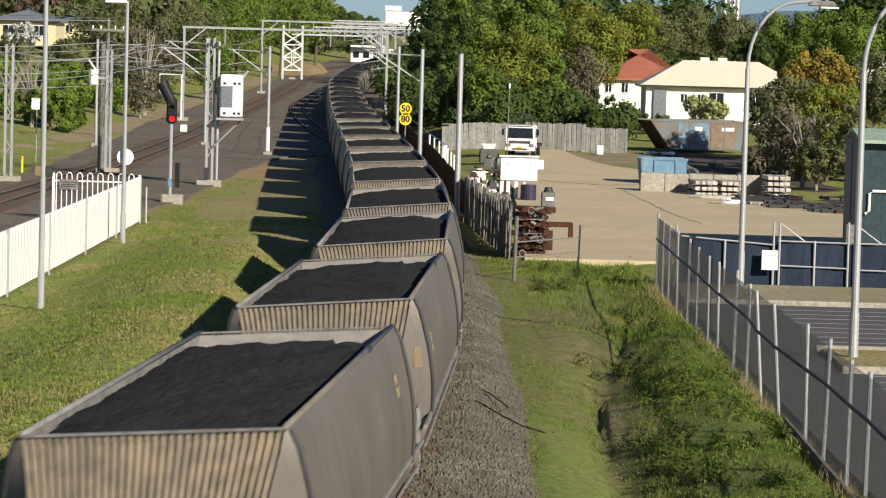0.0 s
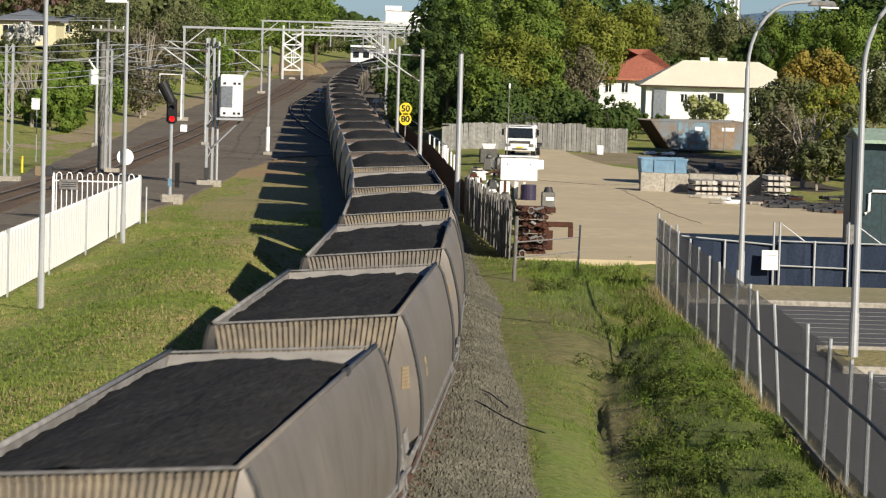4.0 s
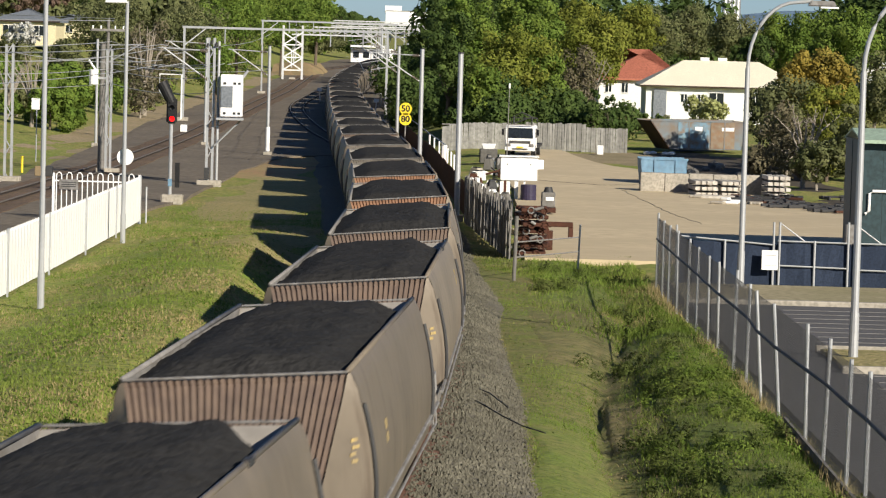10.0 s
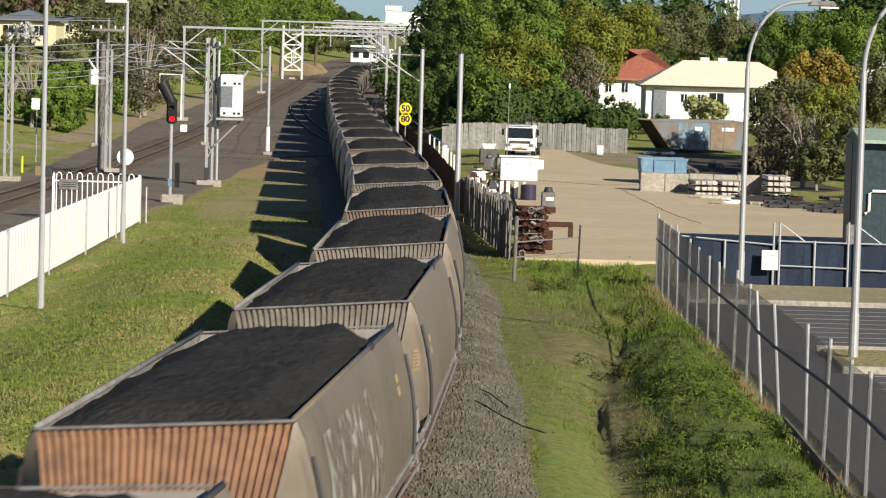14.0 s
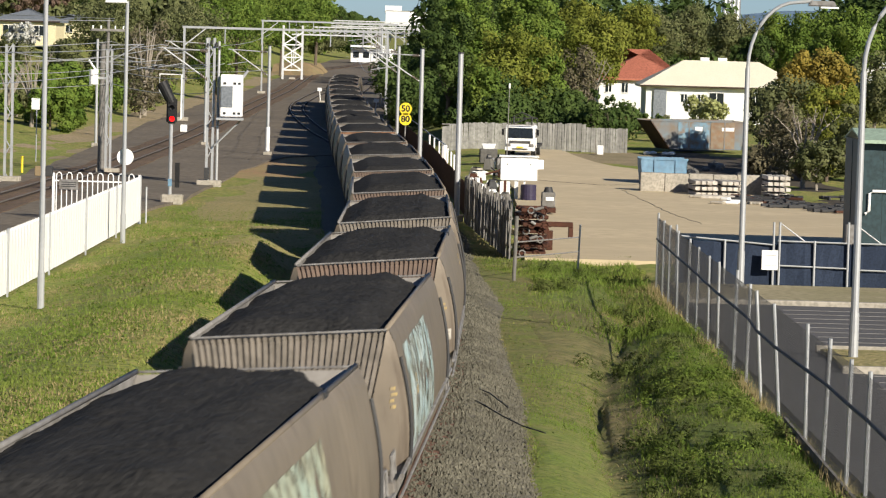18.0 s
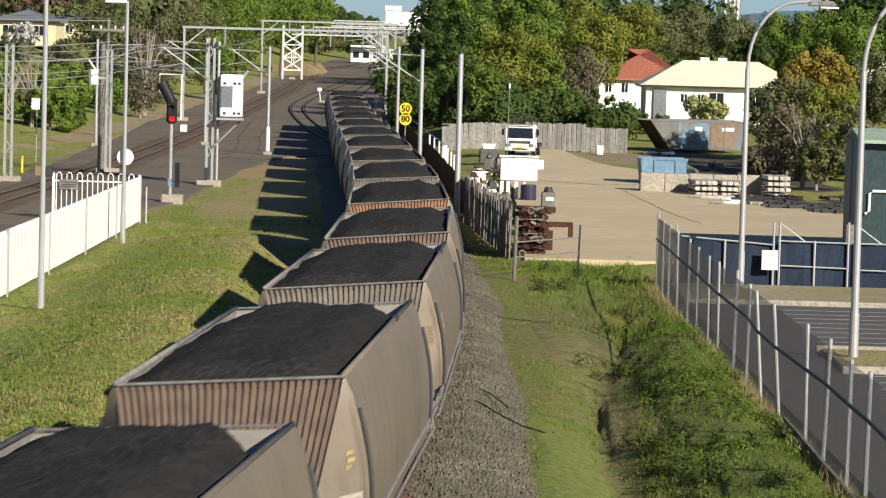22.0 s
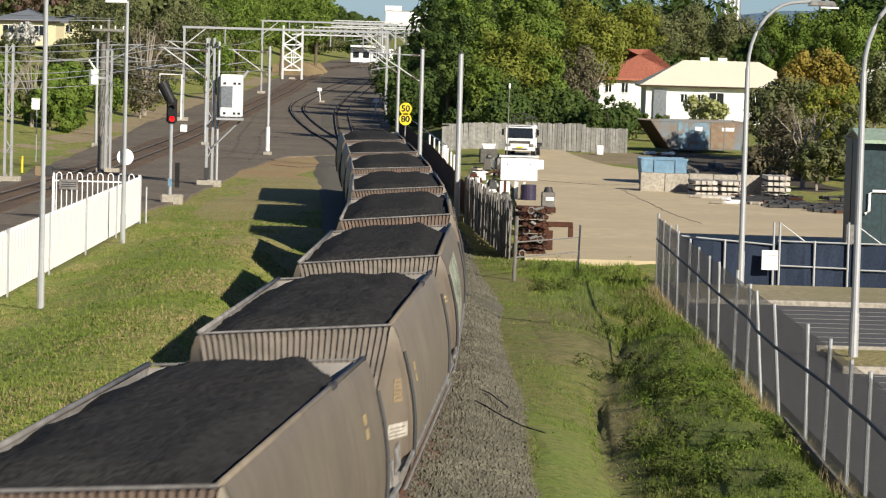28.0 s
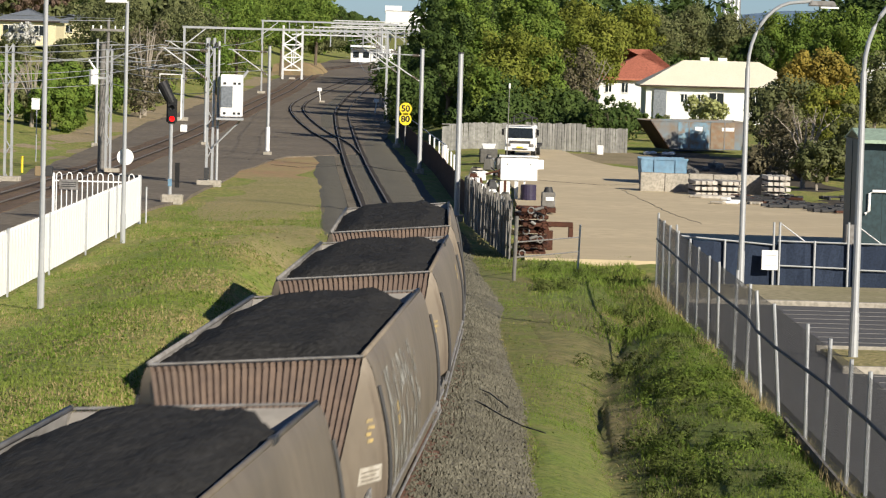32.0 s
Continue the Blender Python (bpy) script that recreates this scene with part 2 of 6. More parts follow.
def mesh_of(bm, material, name, smooth=False):
    me = bpy.data.meshes.new(name)
    bm.to_mesh(me)
    bm.free()
    if smooth:
        for p in me.polygons:
            p.use_smooth = True
    me.materials.append(material)
    return me


def part(name, bm, material, parent=None, label="", smooth=False):
    """Links a bmesh (or a mesh) as one object, under a thing or part."""
    me = bm if isinstance(bm, bpy.types.Mesh) else mesh_of(bm, material, name, smooth)
    ob = new(name, me)
    ob.parent = parent
    if label:
        ob["label"] = label
    return ob


def thing(name, label, category, x=0, y=0, z=0, rz=0, group="", kind=""):
    ob = new(name)
    ob.matrix_basis = pose(x, y, z, 0, 0, rz)
    return tagged(ob, label, category, group, kind)


def setting(name, bm, material, label, smooth=False):
    ob = part(name, bm, material, None, "", smooth)
    return tagged(ob, label, "", "", "structure")


BM = bmesh.new


# ---- levels and the line of the track ----
GY = [-400, 0, 30, 60, 100, 140, 180, 230, 300, 450, 5000]
GZ = [.8, .8, .8, .45, .1, -.15, -.05, .4, .7, .7, .7]


def gz(y):
    """Height of the rail level at distance y."""
    return sum(float(np.interp(y + k, GY, GZ)) for k in (-12, -6, 0, 6, 12)) / 5


LY = [-400, 30, 60, 100, 133, 165, 195, 215, 240, 272, 303, 350, 450, 600, 5000]
LZ = [.88, .88, .47, .1, -.1, -.3, -.45, -.45, -.34, -.22, -.13, -.05, .1, .3, .3]


def lz(y):
    """Height of the rails of the lines at distance y."""
    return sum(float(np.interp(y + k, LY, LZ)) for k in (-12, -6, 0, 6, 12)) / 5


def level(x, y):
    """Height of the land: the lines lie a little below the yards on the far side of the fence."""
    if y < 120:
        return gz(y)
    t = min(1, max(0, (x - track_x(y) - 4.5) / 3))
    t = t * t * (3 - 2 * t)
    return lz(y) * (1 - t) + gz(y) * t


TY = [-400, -200, -80, -30, 0, 30, 45, 60, 74, 89, 110, 129, 161, 202, 235, 260, 282, 311, 350, 395, 464, 557, 740, 950]
TX = [-140, -58, -19.5, -9.0, -5.2, -2.17, -1.3, -0.88, -0.91, -1.3, -2.15, -3.08, -4.65, -6.51, -7.96, -8.93, -9.39, -9.72, -9.87, -9.67, -8.82, -6.42, 1.5, 14]


def track_x(y):
    """Centre of the coal line, as a smooth curve through its knots."""
    i = max(1, min(len(TY) - 3, int(np.searchsorted(TY, y)) - 1))
    y0, y1 = TY[i], TY[i + 1]
    m0 = (TX[i + 1] - TX[i - 1]) / (TY[i + 1] - TY[i - 1])
    m1 = (TX[i + 2] - TX[i]) / (TY[i + 2] - TY[i])
    h = y1 - y0
    t = (y - y0) / h
    return ((2*t**3 - 3*t**2 + 1) * TX[i] + (t**3 - 2*t**2 + t) * h * m0 + (-2*t**3 + 3*t**2) * TX[i + 1] + (t**3 - t**2) * h * m1)


def cant(y):
    """Lean of the track towards the inside of its curves, in degrees."""
    return float(np.interp(y, [-50, 20, 45, 62, 78, 97, 130, 200, 240, 300, 400], [3, 3.2, 4.5, 5, 4.6, 3.2, 1.8, .6, -1.5, -1.5, 0]))


def on_track(y, up=0.0, side=0.0):
    k = radians(cant(y))
    return Vector((track_x(y) + side * math.cos(k) - up * math.sin(k), y, lz(y) + 0.04 + side * math.sin(k) + up * math.cos(k)))


def strip(ys, left, right, lift, n=2, wob=0.0):
    """A sheet that follows the levels between two lines left(y) and right(y)."""
    bm = BM()
    rows = []
    for y in ys:
        a, b = left(y), right(y)
        a += noise.noise(Vector((y * .35, 3.1, 0))) * wob
        b += noise.noise(Vector((y * .35, 9.7, 0))) * wob
        rows.append([bm.verts.new((a + (b - a) * i / n, y, level(a + (b - a) * i / n, y) + lift)) for i in range(n + 1)])
    for p, q in zip(rows, rows[1:]):
        for i in range(n):
            bm.faces.new((p[i], p[i + 1], q[i + 1], q[i]))
    rim = [r[0] for r in rows] + rows[-1][1:] + [r[-1] for r in rows[-2::-1]] + rows[0][-2:0:-1]
    low = [bm.verts.new((v.co.x, v.co.y, v.co.z - .5)) for v in rim]
    for i in range(len(rim)):
        j = (i + 1) % len(rim)
        bm.faces.new((rim[i], rim[j], low[j], low[i]))
    return bm


def span(a, b, s):
    return [a + (b - a) * i / max(1, round((b - a) / s)) for i in range(max(1, round((b - a) / s)) + 1)]


# ---- ground ----
def ease(v):
    v = min(1, max(0, v))
    return v * v * (3 - 2 * v)


def cut_x(y):
    """Line of the narrow water cut in the drain."""
    return float(np.interp(y, [36, 47, 53, 58, 62, 73.6, 76.5, 84, 100], [2.65, 2.75, 2.87, 3.06, 3.38, 4.5, 4.75, 4.9, 5.0]))


SHOULDER = ([0, 44, 52, 64, 83, 97, 140], [3.2, 2.85, 2.55, 2.45, 2.55, 2.75, 3.2])


def ground_drop(x, y):
    """Fall of the land below rail level: the drain beside the line, and swells."""
    z = -0.16 + 0.10 * noise.noise(Vector((x * .12, y * .08, 0)))
    if 15 < y < 110:
        mid = cut_x(y)
        z -= 0.30 * math.exp(-((x - mid - .1) / 0.75) ** 2) * min(1, (110 - y) / 20)
        bend = mid + .07 * noise.noise(Vector((0, y * .5, 3)))
        if y < 86:
            z -= 0.22 * math.exp(-((x - bend) / .10) ** 2) * min(1, max(0, .62 + 1.3 * noise.noise(Vector((0, y * .22, 8)))))
        if 3.6 < x < 6.0:
            z += 0.12 * math.exp(-((x - 5.2) / .6) ** 2)
    if y < 108 and x < track_x(y) - 1.5:
        o = track_x(y) - x
        z += .72 * ease((o - 3.1) / 1.5) * (1 - ease((o - 5.2) / 4.4)) * ease((108 - y) / 20)
        z -= 0.16 * math.exp(-((o - 2.6) / .6) ** 2) * min(1, (108 - y) / 12)
    if x < -22:
        z += min(1.0, (-22 - x) / 30) ** 1.2 * (4.6 if y > 150 else 2.6 + 2.0 * max(0, (y - 60) / 90)) + 0.010 * max(0, -60 - x)
    far = 420 if x > 14 or x < -34 else 640
    if y > far:
        z += min(1.0, (y - far) / 900) * 6
    if x > 26 and y > 60:
        z += min(1.0, (x - 26) / 60) * 1.5
    return z


def make_ground():
    xs = [-3000, -1500, -700, -400, -250, -160] + span(-120, -30, 6) + span(-28, -12, 1.6) + span(-11, 1.5, 0.5) + span(1.65, 5.1, 0.15) + span(5.5, 14, 0.5) + span(16, 60, 4) + [80, 120, 200, 400, 800, 1600, 3000]
    ys = [-600, -200, -60] + span(-30, 24, 6) + span(26, 120, 1.0) + span(123, 300, 3) + span(310, 600, 15) + [700, 850, 1000, 1400, 2000, 3000, 4500]
    verts = [(x, y, level(x, y) + ground_drop(x, y)) for y in ys for x in xs]
    n = len(xs)
    faces = [(j * n + i, j * n + i + 1, (j + 1) * n + i + 1, (j + 1) * n + i) for j in range(len(ys) - 1) for i in range(n - 1)]
    me = bpy.data.meshes.new("ground")
    me.from_pydata(verts, [], faces)
    for p in me.polygons:
        p.use_smooth = True
    me.materials.append(GRASS)
    tagged(new("ground", me), "uneven green and straw-coloured grassy ground", "", "", "structure")


make_ground()

# ballast bed of the coal line, with sloping shoulders
def make_bed():
    bm = BM()
    rows = []
    for y in span(-120, 700, 2.5):
        row = []
        wr = float(np.interp(y, *SHOULDER)) + .25 * noise.noise(Vector((0, y * .2, 5)))
        wl = 2.2 + .3 * noise.noise(Vector((0, y * .15, 9)))
        for s, d in ((-wl - .25, -.36), (-wl * .85, -.20), (-1.45, -.11), (-.6, -.12), (.6, -.12), (1.55, -.10), (wr * .5 + .75, -.16), (wr, -.34)):
            p = on_track(y, d, s)
            if abs(s) > 1.6:
                p.z = lz(y) + d + (0.12 if s > 0 else 0.12)
            row.append(bm.verts.new(p))
        rows.append(row)
    for p, q in zip(rows, rows[1:]):
        for i in range(len(p) - 1):
            bm.faces.new((p[i], p[i + 1], q[i + 1], q[i]))
    setting("track_bed", bm, BALLAST, "grey-brown crushed stone ballast bed of the coal line", True)


make_bed()
setting("yard_ballast", strip(span(60, 700, 5), lambda y: float(np.interp(y, [60, 130, 228, 336, 620], [-30, -19.6, -22.3, -21.8, -25])),
        lambda y: float(np.interp(y, [60, 112, 125, 152, 174, 184, 336, 620], [-12.2, -11.6, -10.7, -10.33, -9.74, -4.18, -4.48, 5])), -0.06, 6, .5),
        YARD, "flat dark grey-brown ballast between the railway lines")
setting("pale_lot", strip(span(95, 186, 3), lambda y: float(np.interp(y, [95, 130, 178, 186], [2.6, 3.0, 3.6, 4.8])),
        lambda y: float(np.interp(y, [95, 120, 131, 140, 160, 172, 186], [22, 22, 17.5, 14.5, 11.5, 8.2, 7.0])), -0.02, 6, .5),
        LOT, "bare sun-bleached tan concrete storage lot")
setting("car_park", strip(span(20, 79, 2.5), lambda y: 6.35, lambda y: 40, -0.03, 4), ASPHALT, "dark grey asphalt car park with marked bays")
setting("lot_verge", strip(span(80.2, 86, 2.5), lambda y: 6.4, lambda y: 40, -0.01, 4, .2), mat("pale_verge", (.36, .31, .21), (.26, .24, .13), .3, .95, .5, fine=5, c=(.22, .19, .11)), "pale dry verge beside the car park")


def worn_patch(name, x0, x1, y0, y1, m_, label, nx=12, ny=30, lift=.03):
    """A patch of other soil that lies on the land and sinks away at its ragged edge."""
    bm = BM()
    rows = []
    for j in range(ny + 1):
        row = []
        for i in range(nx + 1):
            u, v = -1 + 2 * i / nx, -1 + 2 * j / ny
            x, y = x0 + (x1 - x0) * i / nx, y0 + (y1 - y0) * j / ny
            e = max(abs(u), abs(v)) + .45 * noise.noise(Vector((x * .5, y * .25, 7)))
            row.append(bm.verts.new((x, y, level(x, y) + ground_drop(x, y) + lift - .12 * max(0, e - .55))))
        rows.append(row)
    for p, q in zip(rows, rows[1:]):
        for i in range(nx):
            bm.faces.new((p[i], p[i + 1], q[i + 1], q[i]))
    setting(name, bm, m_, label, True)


worn_patch("red_soil", -11.2, -6.2, 143, 190, REDSOIL, "bare reddish soil beside the ballast")
worn_patch("dry_grass", -10.2, -4.9, 108, 156, DRYGRASS, "worn dry grass beside the track")
worn_patch("dry_grass", -7.2, -4.0, 86, 112, DRYGRASS, "worn dry grass on the bank")
worn_patch("dirt_verge", -25.2, -20.4, 145, 470, mat("sandy_verge", (.36, .275, .18), (.27, .215, .12), .3, .95, .5, fine=4, c=(.20, .17, .09)), "dry sandy verge along the outer railway line", 14, 60)
worn_patch("sandy_patch", 4.0, 13.5, 170, 188, mat("sandy_grass", (.34, .27, .17), (.22, .19, .10), .35, .95, .5, fine=5), "pale sandy dry grass at the back of the lot")
# the shade of the trees is painted into this soil's dark colour
worn_patch("shaded_soil", 11.4, 20.5, 147, 194, mat("soil_with_shade", (.085, .07, .052), (.06, .05, .038), .5, .95, .6, fine=4), "littered soil around the skips, tree shade in its colour", 14, 30)
LUSH = mat("lush_grass", (.150, .205, .036), (.195, .190, .062), .9, .95, .6, fine=7, c=(.098, .128, .028), bdist=.05)
worn_patch("lush_grass", 3.7, 6.1, 38, 72, LUSH, "rank green grass between drain and fence", 30, 60, .05)
worn_patch("lush_grass", 1.4, 2.75, 38, 56, LUSH, "bright green mown grass beside the ballast", 20, 40, .05)
worn_patch("lush_grass", 2.6, 5.2, 78, 97, LUSH, "green grass at the head of the drain", 20, 40, .05)
# dark soil whose colour also holds the shadow of stacks and trees
worn_patch("shaded_soil", 12.9, 19.5, 123, 142, MATS["soil_with_shade"], "dark soil under the steel offcuts, shadow in its colour", 20, 30, .05)
worn_patch("verge_grass", .2, 5.7, 32, 104, mat("verge_grass", (.155, .185, .042), (.205, .168, .078), .7, .95, .7, fine=6, c=(.090, .104, .030), bdist=.06), "mown green and brown grass beside the drain", 36, 90)
worn_patch("worn_strip", 1.9, 4.2, 60, 80, mat("worn_verge", (.165, .162, .054), (.205, .172, .078), .7, .95, .9, fine=5, c=(.105, .11, .038), bdist=.07), "worn brown-green earth beside the drain", 24, 50, .045)
worn_patch("worn_strip", 2.95, 3.9, 50, 59, DRYGRASS, "worn straw-coloured earth in the drain", 12, 30, .045)
worn_patch("worn_strip", 4.4, 5.9, 36, 50, DRYGRASS, "dry grass along the fence", 12, 30, .045)


# ---- railway lines ----
RAILPROF = ((-.03, 0), (.03, 0), (.033, -.035), (.012, -.05), (.012, -.15), (.065, -.17), (-.065, -.17), (-.012, -.15), (-.012, -.05), (-.033, -.035))


def rail(parent, centre, side, y0, y1, step):
    """One rail: a bright head and a rusty web and foot."""
    head, web = BM(), BM()
    for bm, idx in ((head, (9, 0, 1, 2)), (web, (2, 3, 4, 5, 6, 7, 8, 9))):
        rows = []
        for y in span(y0, y1, step):
            rows.append([bm.verts.new(centre(y, RAILPROF[i][1], side + RAILPROF[i][0])) for i in idx])
        for p, q in zip(rows, rows[1:]):
            for i in range(len(p) - 1):
                bm.faces.new((p[i + 1], p[i], q[i], q[i + 1]))
    r = part("rail", web, RAILRUST, parent, "rust-brown rail web with a shiny head")
    part("rail_head", head, RAILTOP, r, "shiny worn rail head")


def sleepers(parent, centre, y0, y1, step=.68, mat_=None, sink=-.19):
    bm = BM()
    box(bm, (0, 0, 0), (2.15, .23, .12))
    me = mesh_of(bm, mat_ or SLEEPER, "sleeper")
    n = int((y1 - y0) / step)
    for k in range(n):
        y = y0 + k * step
        p, q = centre(y, sink, 0), centre(y + .5, sink, 0)
        s = part("sleeper", me, None, parent)
        s.matrix_basis = Matrix.Translation(p) @ (q - p).to_track_quat('Y', 'Z').to_matrix().to_4x4() @ pose(0, 0, 0, 0, cant(y) * -0.0, 0)


BURIED = mat("dusty_sleeper", (.125, .11, .09), (.10, .09, .075), 1.0, .95, .4, rand=.15)
coal_line = tagged(new("coal_line"), "curving narrow-gauge track with shiny rail heads", "", "", "structure")
sleepers(coal_line, on_track, 8, 215, .7, BURIED, -.178)
for s in (-.57, .57):
    rail(coal_line, on_track, s, -120, 690, 2.5)
SX = ([179, 198, 216, 236, 256, 272, 290, 317, 356, 418], [-5.49, -6.75, -8.87, -10.80, -12.45, -13.45, -13.93, -13.91, -13.48, -12.65])


def siding(y, up=0.0, side=0.0):
    x = float(sum(np.interp(y + k, *SX) for k in (-6, -3, 0, 3, 6)) / 5)
    return Vector((x + side, y, lz(y) + .04 + up))


siding_line = tagged(new("siding_line"), "siding that branches off the coal line at a turnout", "", "", "structure")
for s in (-.57, .57):
    rail(siding_line, siding, s, 181, 415, 3)


def outer(x0):
    return lambda y, up=0.0, side=0.0: Vector((x0 + float(np.interp(y, [60, 150, 335, 475, 620], [-1.6, 0, -.6, -3.4, 5])) + side, y, lz(y) + .06 + up))


for x0 in (-17.1,):
    setting("outer_bed", strip(span(60, 600, 6), lambda y: outer(x0)(y).x - 1.5, lambda y: outer(x0)(y).x + 1.5, -0.03, 2, .4), BROWNBED, "brown ballast under the outer railway line")
    ol = tagged(new("outer_line"), "straight outer railway track on brown ballast", "", "", "structure")
    for s in (-.57, .57):
        rail(ol, outer(x0), s, 60, 600, 6)


def ribbon(bm, centre, y0, y1, s0, s1, up, step=3):
    """A thin band of other colour along a line."""
    rows = []
    for y in span(y0, y1, step):
        w = .05 * noise.noise(Vector((s0, y * .6, 4)))
        rows.append([bm.verts.new(centre(y, up, s0 + w)), bm.verts.new(centre(y, up, s1 + w))])
    for p, q in zip(rows, rows[1:]):
        bm.faces.new((p[0], p[1], q[1], q[0]))


# dark bands by the rails: stain, and the rails' shadow painted in
RAILSHADE = mat("oily_ballast", (.035, .029, .025), (.055, .045, .037), .6, .95, .5, fine=5)
bm = BM()
for s in (-.57, .57):
    ribbon(bm, on_track, 118, 520, s - .10, s + .24, -.085)
    ribbon(bm, siding, 184, 412, s - .17, s + .17, -.085)
    ribbon(bm, outer(-17.1), 120, 590, s - .12, s + .12, -.075, 6)
setting("oily_ballast", bm, RAILSHADE, "ballast along the rails darkened by stain and painted rail shadow")
bm = BM()
ribbon(bm, on_track, 20, 75, .92, 1.36, -.092, 1)
setting("rusty_ballast", bm, mat("rusty_ballast", (.23, .115, .08), (.15, .10, .075), 1.2, .95, .7, fine=9), "rust-red stained ballast at the sleeper ends")


# ---- the coal train ----
RIM_Z = 2.62


def side_x(z):
    """Half width of a wagon body at height z over the rail: rolled in at the top, bulging below."""
    t = min(1, max(0, (RIM_Z - z) / 1.85))
    return 1.27 + 0.17 * math.sin(t * math.pi * 0.78) ** 1.1 - 0.02 * t - .05 * max(0, 1 - (RIM_Z - z) / .22) ** 2


def end_y(z, H):
    """Where the side ends at height z."""
    return H - .02 - .06 * max(0, RIM_Z - .25 - z)


def sheet_y(z, H):
    """Where the corrugated end stands at height z: it leans out below the rim."""
    return H - .01 + .80 * max(0, RIM_Z - .10 - z)


def side_sheet(L, s):
    bm = BM()
    zs = [RIM_Z - .22 * i / 4 for i in range(4)] + [RIM_Z - .22 - 1.63 * i / 11 for i in range(12)]
    us = [-1 + 2 * i / 12 for i in range(13)]
    for inset in (0, .03):
        rows = [[bm.verts.new((s * (side_x(z) - inset), u * end_y(z, L / 2), z)) for z in zs] for u in us]
        for p, q in zip(rows, rows[1:]):
            for i in range(len(zs) - 1):
                f = (p[i], p[i + 1], q[i + 1], q[i])
                bm.faces.new(f if (s > 0) == (inset == 0) else f[::-1])
    return bm


def coal_heap(L, seed, heap, low, full):
    """Loose coal: level with the rim, or heaped with a flat crown that falls off to the sides and the far end."""
    bm = BM()
    nx, ny = 28, 64
    rows = []
    y0, y1 = -L / 2 + .06, L / 2 - .06
    for j in range(ny + 1):
        y = y0 + (y1 - y0) * j / ny
        row = []
        for i in range(nx + 1):
            u = -1 + 2 * i / nx
            x = u * 1.215
            c = min(1, (1 - abs(u + .04 * noise.noise(Vector((y * .4, seed, 1))))) / .48)
            c = max(0, c)
            crown = c if full else 1 - abs(u) ** 3.6
            crown = crown - .12 * max(0, crown - .8) / .2 * full
            far, near = y1 - y, y - y0
            z = RIM_Z - low + heap * crown
            wav = .2 * noise.noise(Vector((x * 1.5, seed, 0)))
            if full:
                z -= max(0, .75 + 1.3 * (1 - c) + wav - far) * .45
                z -= max(0, .9 - near) * .30 * c
            else:
                z -= max(0, 1.15 + .5 * (u > .55) + wav - far) * .30
            z += .05 * noise.noise(Vector((x * 1.1, y * .7, seed))) + .03 * noise.noise(Vector((x * 4, y * 3, seed))) + .022 * noise.noise(Vector((x * 9, y * 8, seed)))
            row.append(bm.verts.new((x, y, z)))
        rows.append(row)
    for p, q in zip(rows, rows[1:]):
        for i in range(nx):
            bm.faces.new((p[i], p[i + 1], q[i + 1], q[i]))
    return bm


CORR = ((RIM_Z - .04, 1.205), (.95, .84))


def corr_w(z):
    return CORR[1][1] + (CORR[0][1] - CORR[1][1]) * (z - CORR[1][0]) / (CORR[0][0] - CORR[1][0])


def end_sheet(H, s, ribs):
    """Corrugated wagon end, leaning out and narrowing downwards; s points out of the wagon."""
    bm = BM()
    prof = []
    for k in range(ribs):
        a, w = k / ribs, 1 / ribs
        prof += [(a, 0), (a + .50 * w, 0), (a + .60 * w, .034), (a + .90 * w, .034)]
    prof.append((1, 0))
    rows = []
    for z in (CORR[0][0], RIM_Z - .10, CORR[1][0]):
        rows.append([bm.verts.new((corr_w(z) * (2 * u - 1), s * (sheet_y(z, H) - d), z - .25 * d)) for u, d in prof])
    for p, q in zip(rows, rows[1:]):
        for i in range(len(prof) - 1):
            f = (p[i], p[i + 1], q[i + 1], q[i])
            bm.faces.new(f if s > 0 else f[::-1])
    return bm


def bevelled(bm, w=.015, seg=1):
    bmesh.ops.bevel(bm, geom=bm.edges[:], offset=w, segments=seg, affect='EDGES')
    return bm


def on_panel(f, z, H, k=1, lift=0.0):
    """A point of the near corner panel: f runs from the corrugated sheet to the side."""
    a = Vector((k * corr_w(z), -sheet_y(z, H), z))
    c = Vector((k * side_x(z), -end_y(z, H), z))
    out = Vector((k * (c.y - a.y), -abs(c.x - a.x), .3)).normalized()
    return a.lerp(c, f) + out * lift


def panel_marks(H, marks, lift):
    """Flat marks on the near corner panel, each f0, f1, z0, z1."""
    bm = BM()
    for f0, f1, z0, z1 in marks:
        plate(bm, [on_panel(f, z, H, 1, lift) for f, z in ((f0, z0), (f1, z0), (f1, z1), (f0, z1))], .006)
    return bm


def side_marks(marks, lift=.008):
    """Flat marks on the right side, each y0, y1, z0, z1."""
    bm = BM()
    for y0, y1, z0, z1 in marks:
        plate(bm, [(side_x(z) + lift, y, z) for y, z in ((y0, z0), (y1, z0), (y1, z1), (y0, z1))], .006)
    return bm


